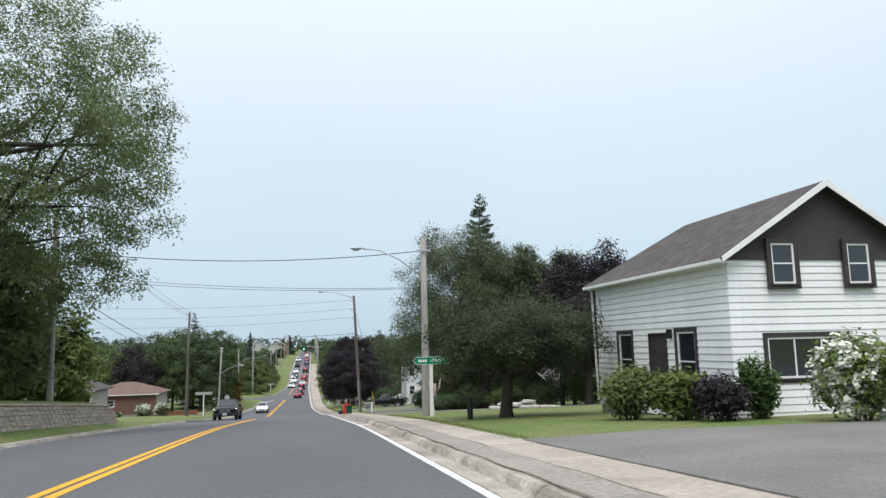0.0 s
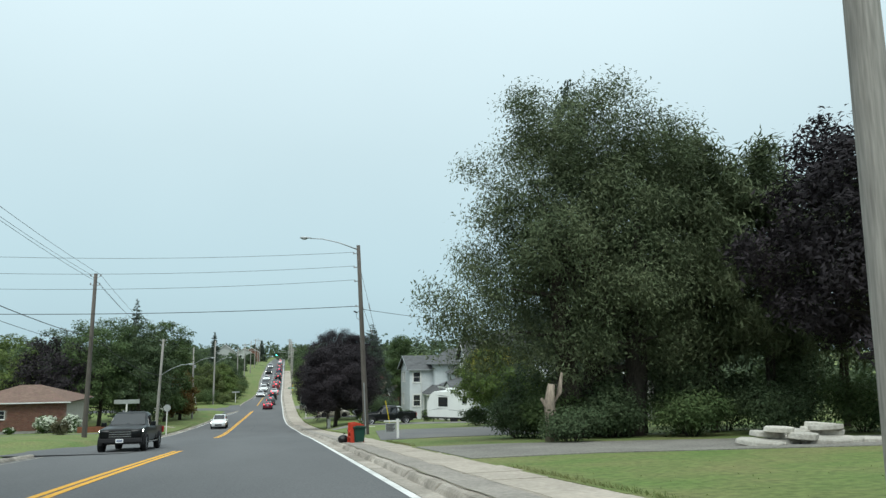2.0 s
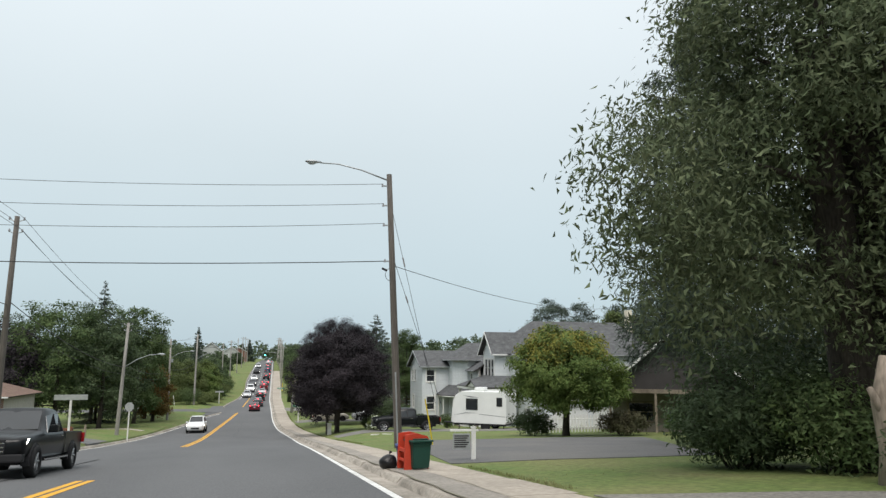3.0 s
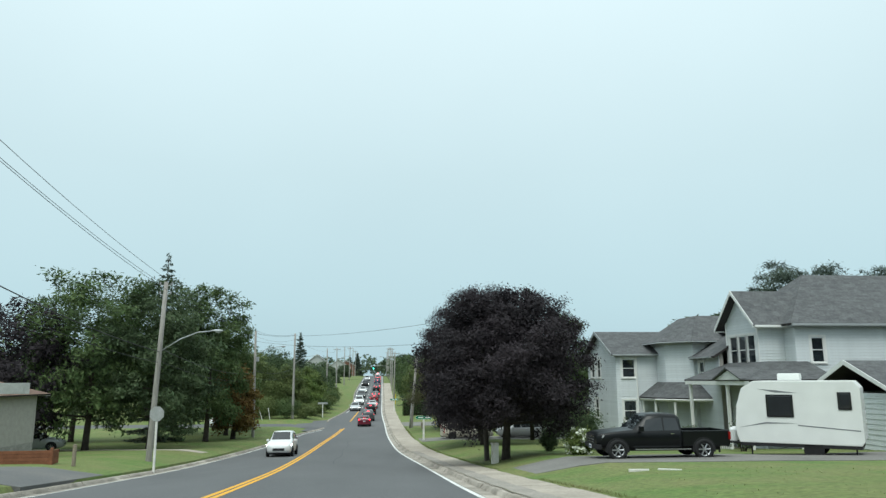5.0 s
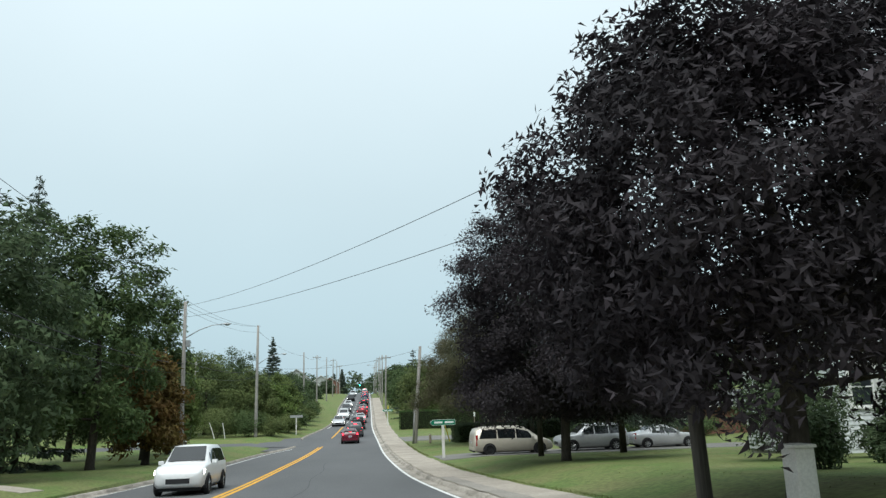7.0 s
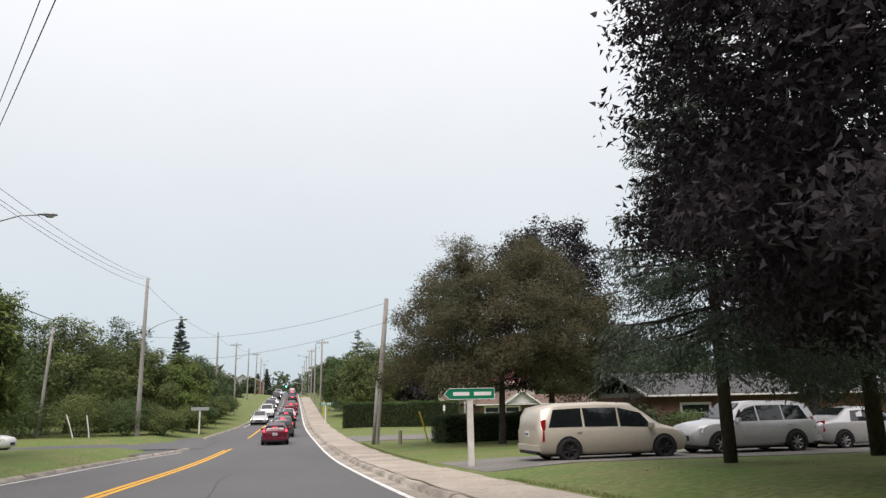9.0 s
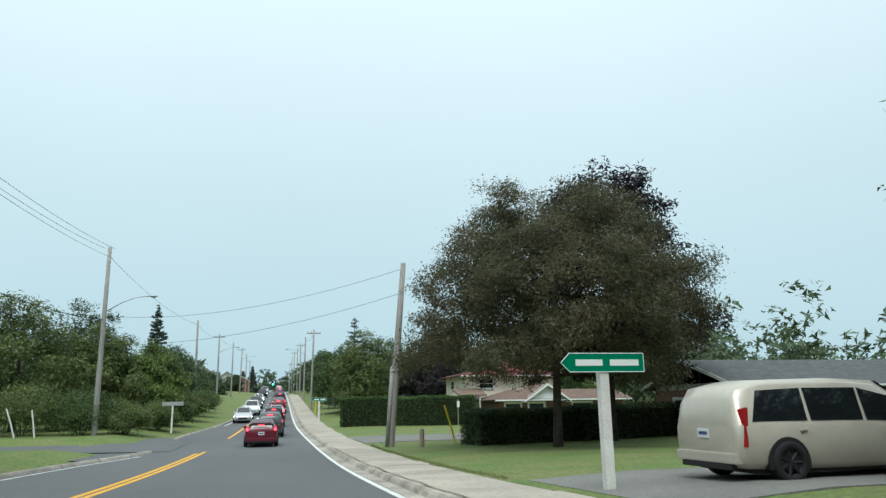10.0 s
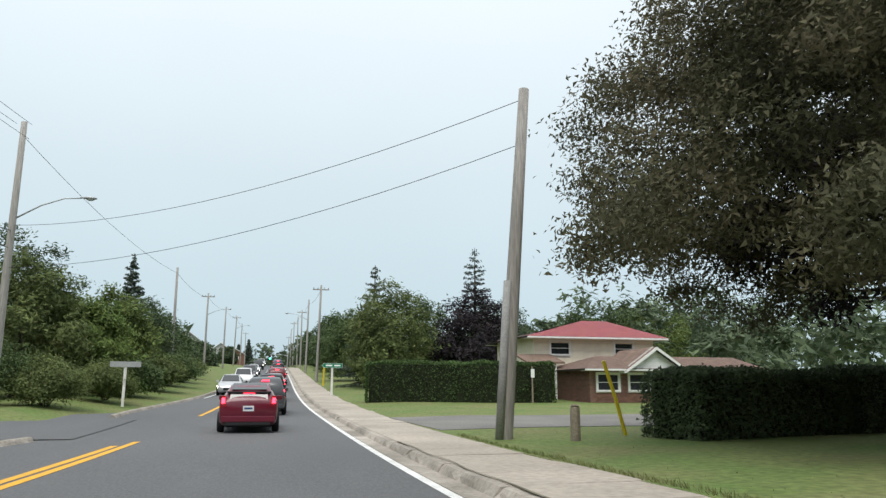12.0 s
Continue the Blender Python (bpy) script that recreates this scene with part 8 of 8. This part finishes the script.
for k, (x, y, w, h, leaf) in enumerate(row_l):
    tree(x + 0.8, y, w * 1.15, h + 0.6, -0.6, leaf, 15000 if y < 236 else 7000, 140 + k, "green tree in the belt along the far side of the road", size=0.15 if y < 236 else 0.24, trunk=0.2, lobes=20, clump=12, spread=0.3, group="roadside belt", flat=0.9, cone=0.5)
row_r = [(9.5, 214, 8, 9.5, BELT_LEAF), (13, 222, 9, 9, GREEN_LEAF), (17, 214, 8, 9, PURPLE_LEAF), (23.5, 226, 9, 9, DEEP_LEAF), (9, 232, 8, 8.5, GREEN_LEAF), (9.5, 248, 9, 9, GREEN_LEAF), (10, 265, 9, 9, DEEP_LEAF), (10.5, 284, 9, 9, GREEN_LEAF), (10.5, 302, 10, 8.5, DEEP_LEAF), (10.8, 322, 10, 8.5, GREEN_LEAF), (11, 345, 11, 8.5, DEEP_LEAF), (30, 216, 10, 8, GREEN_LEAF), (38, 222, 12, 9, LIGHT_LEAF)]
for k, (x, y, w, h, leaf) in enumerate(row_r):
    tree(x, y, w * 1.1, h + 0.5, -0.5, leaf, 13000 if y < 236 else 7000, 160 + k, "tree in the belt behind the pavement uphill", size=0.16 if y < 236 else 0.24, trunk=0.2, lobes=20, clump=12, spread=0.3, group="roadside belt", flat=0.9, cone=0.4)
for k, (x, y, w, h) in enumerate(((-10.6, 190.6, 3.6, 2.4), (-13.4, 189.8, 4.4, 3.4), (-17.0, 189.4, 5.0, 4.0), (-21.4, 189.2, 5.4, 4.6), (-26.4, 189.4, 6.0, 4.4), (-32.0, 190.0, 6.4, 4.6), (-9.4, 197.5, 3.4, 2.2), (-9.2, 204.5, 3.8, 2.6), (-8.8, 212.5, 4.4, 2.6), (-9.0, 221.0, 5.0, 2.8), (-9.4, 230.0, 5.0, 2.6), (-10.0, 240.0, 5.0, 2.2), (-10.6, 251.0, 5.0, 1.8), (-11.5, 263.0, 5.0, 1.6))):
    shrub(x, y, w, h, (BELT_LEAF, GREEN_LEAF)[k % 2], 8000 if y < 200 else 5000, 400 + k, "wild undergrowth closing the belt along the road", size=0.1 if y < 200 else 0.16, group="roadside undergrowth")
spruce(-8.2, 440.0, 6.0, 11.0, 2500, 180, "dark spruce on the skyline", size=0.5)
spruce(-11.8, 437.0, 5.0, 9.0, 2500, 181, "dark spruce on the skyline", size=0.5)


def far_woods():
    """Woods too far to count: one mass of leaves over rolling crowns."""
    rng = np.random.default_rng(200)
    pts = []
    for x0, x1, y0, y1, n, h in ((-66, -34, 296, 420, 45, 8), (-60, -20, 205, 296, 40, 9), (9, 60, 296, 420, 60, 8), (-130, -46, 130, 420, 150, 11), (44, 140, 30, 420, 200, 11), (-90, -40, 20, 130, 70, 11), (-120, 120, 430, 640, 150, 9), (28, 60, 180, 300, 40, 8), (30, 60, 118, 165, 24, 9), (34, 52, 84, 104, 14, 9), (-60, -6, 425, 445, 18, 6), (8, 60, 425, 445, 22, 6)):
        for k in range(n):
            x, y = rng.uniform(x0, x1), rng.uniform(y0, y1)
            z, hh, w = float(ground_z(x, y)), h * rng.uniform(0.7, 1.25), rng.uniform(5, 10)
            lob = [(x, y, z + hh * 0.5, w * 0.42, hh * 0.5)] + [(x + rng.normal() * w * 0.25, y + rng.normal() * w * 0.25, z + hh * rng.uniform(0.3, 0.85), w * 0.24, hh * 0.2) for _ in range(5)]
            near = abs(x) < 75 and y < 250
            c = clumps(rng, lob, 440 if near else 170, 8, 0.4, 0.7)
            pts.append(leaf_quads(rng, c, 0.7 if near else 1.3, 0.1, 1.4)[:, :3])
    me = quads("woods", np.concatenate(pts), FAR_LEAF)
    tagged(link("woods", me), "distant belt of mixed green trees", "woods", kind="stuff")


far_woods()


def grass_blades():
    """Uneven tufts on the lawns that the road passes closely."""
    rng = np.random.default_rng(300)
    n = 9000
    y = rng.uniform(4, 185, n)
    side = rng.random(n) < 0.72
    x = np.where(side, white_x(y) + 2.62 + rng.random(n) ** 1.6 * 9, left_x(y) - 0.4 - rng.random(n) ** 1.5 * 6)
    lanes = ((5, 15.6), (45, 55.5), (62.5, 82), (98, 105.2), (141.5, 149.6), (173.5, 181.8))
    keep = np.ones(n, bool)
    for a, b in lanes:
        keep &= ~((y > a - 1.5) & (y < b + 0.5) & side)
    for a, b in (*SIDE_STREETS, (97.5, 107)):
        keep &= ~((y > a - 2) & (y < b + 2) & ~side)
    keep &= ~((~side) & (y < 49.5))
    x, y = x[keep], y[keep]
    z = ground_z(x, y)
    n = len(x)
    h = rng.uniform(0.006, 0.02, n)
    a = rng.uniform(0, 2 * math.pi, n)
    w = rng.uniform(0.008, 0.02, n)
    b = np.stack([x, y, z - 0.02], 1)
    s = np.stack([np.cos(a) * w, np.sin(a) * w, 0 * a], 1)
    t = np.stack([rng.normal(size=n) * 0.03, rng.normal(size=n) * 0.03, h + 0.02], 1)
    turf = np.stack([b - s, b + s, b + s * 0.4 + t, b - s * 0.4 + t], 1)
    # longer blades lean over the pavement's edge
    k = 16000
    y = rng.uniform(4, 172, k)
    y = y[np.all([(y < a0 - 0.5) | (y > b0 + 0.5) for a0, b0 in lanes], axis=0)]
    k = len(y)
    x = white_x(y) + 2.56 + np.abs(rng.normal(size=k)) * (0.05 + 0.07 * (0.5 + 0.5 * np.sin(y * 0.7) * np.sin(y * 0.23)))
    b = np.stack([x, y, road_z(y) + 0.11], 1)
    a = rng.uniform(0, 2 * math.pi, k)
    s = np.stack([np.cos(a), np.sin(a), 0 * a], 1) * rng.uniform(0.006, 0.014, k)[:, None]
    t = np.stack([rng.normal(size=k) * 0.04 - 0.03, rng.normal(size=k) * 0.04, rng.uniform(0.05, 0.12, k)], 1)
    me = quads("grass", np.concatenate([turf, np.stack([b - s, b + s, b + s * 0.3 + t, b - s * 0.3 + t], 1)]), BLADE)
    tagged(link("grass", me), "short uneven tufts of green grass", "grass", kind="stuff")


grass_blades()
build_kerbs_and_pavement()
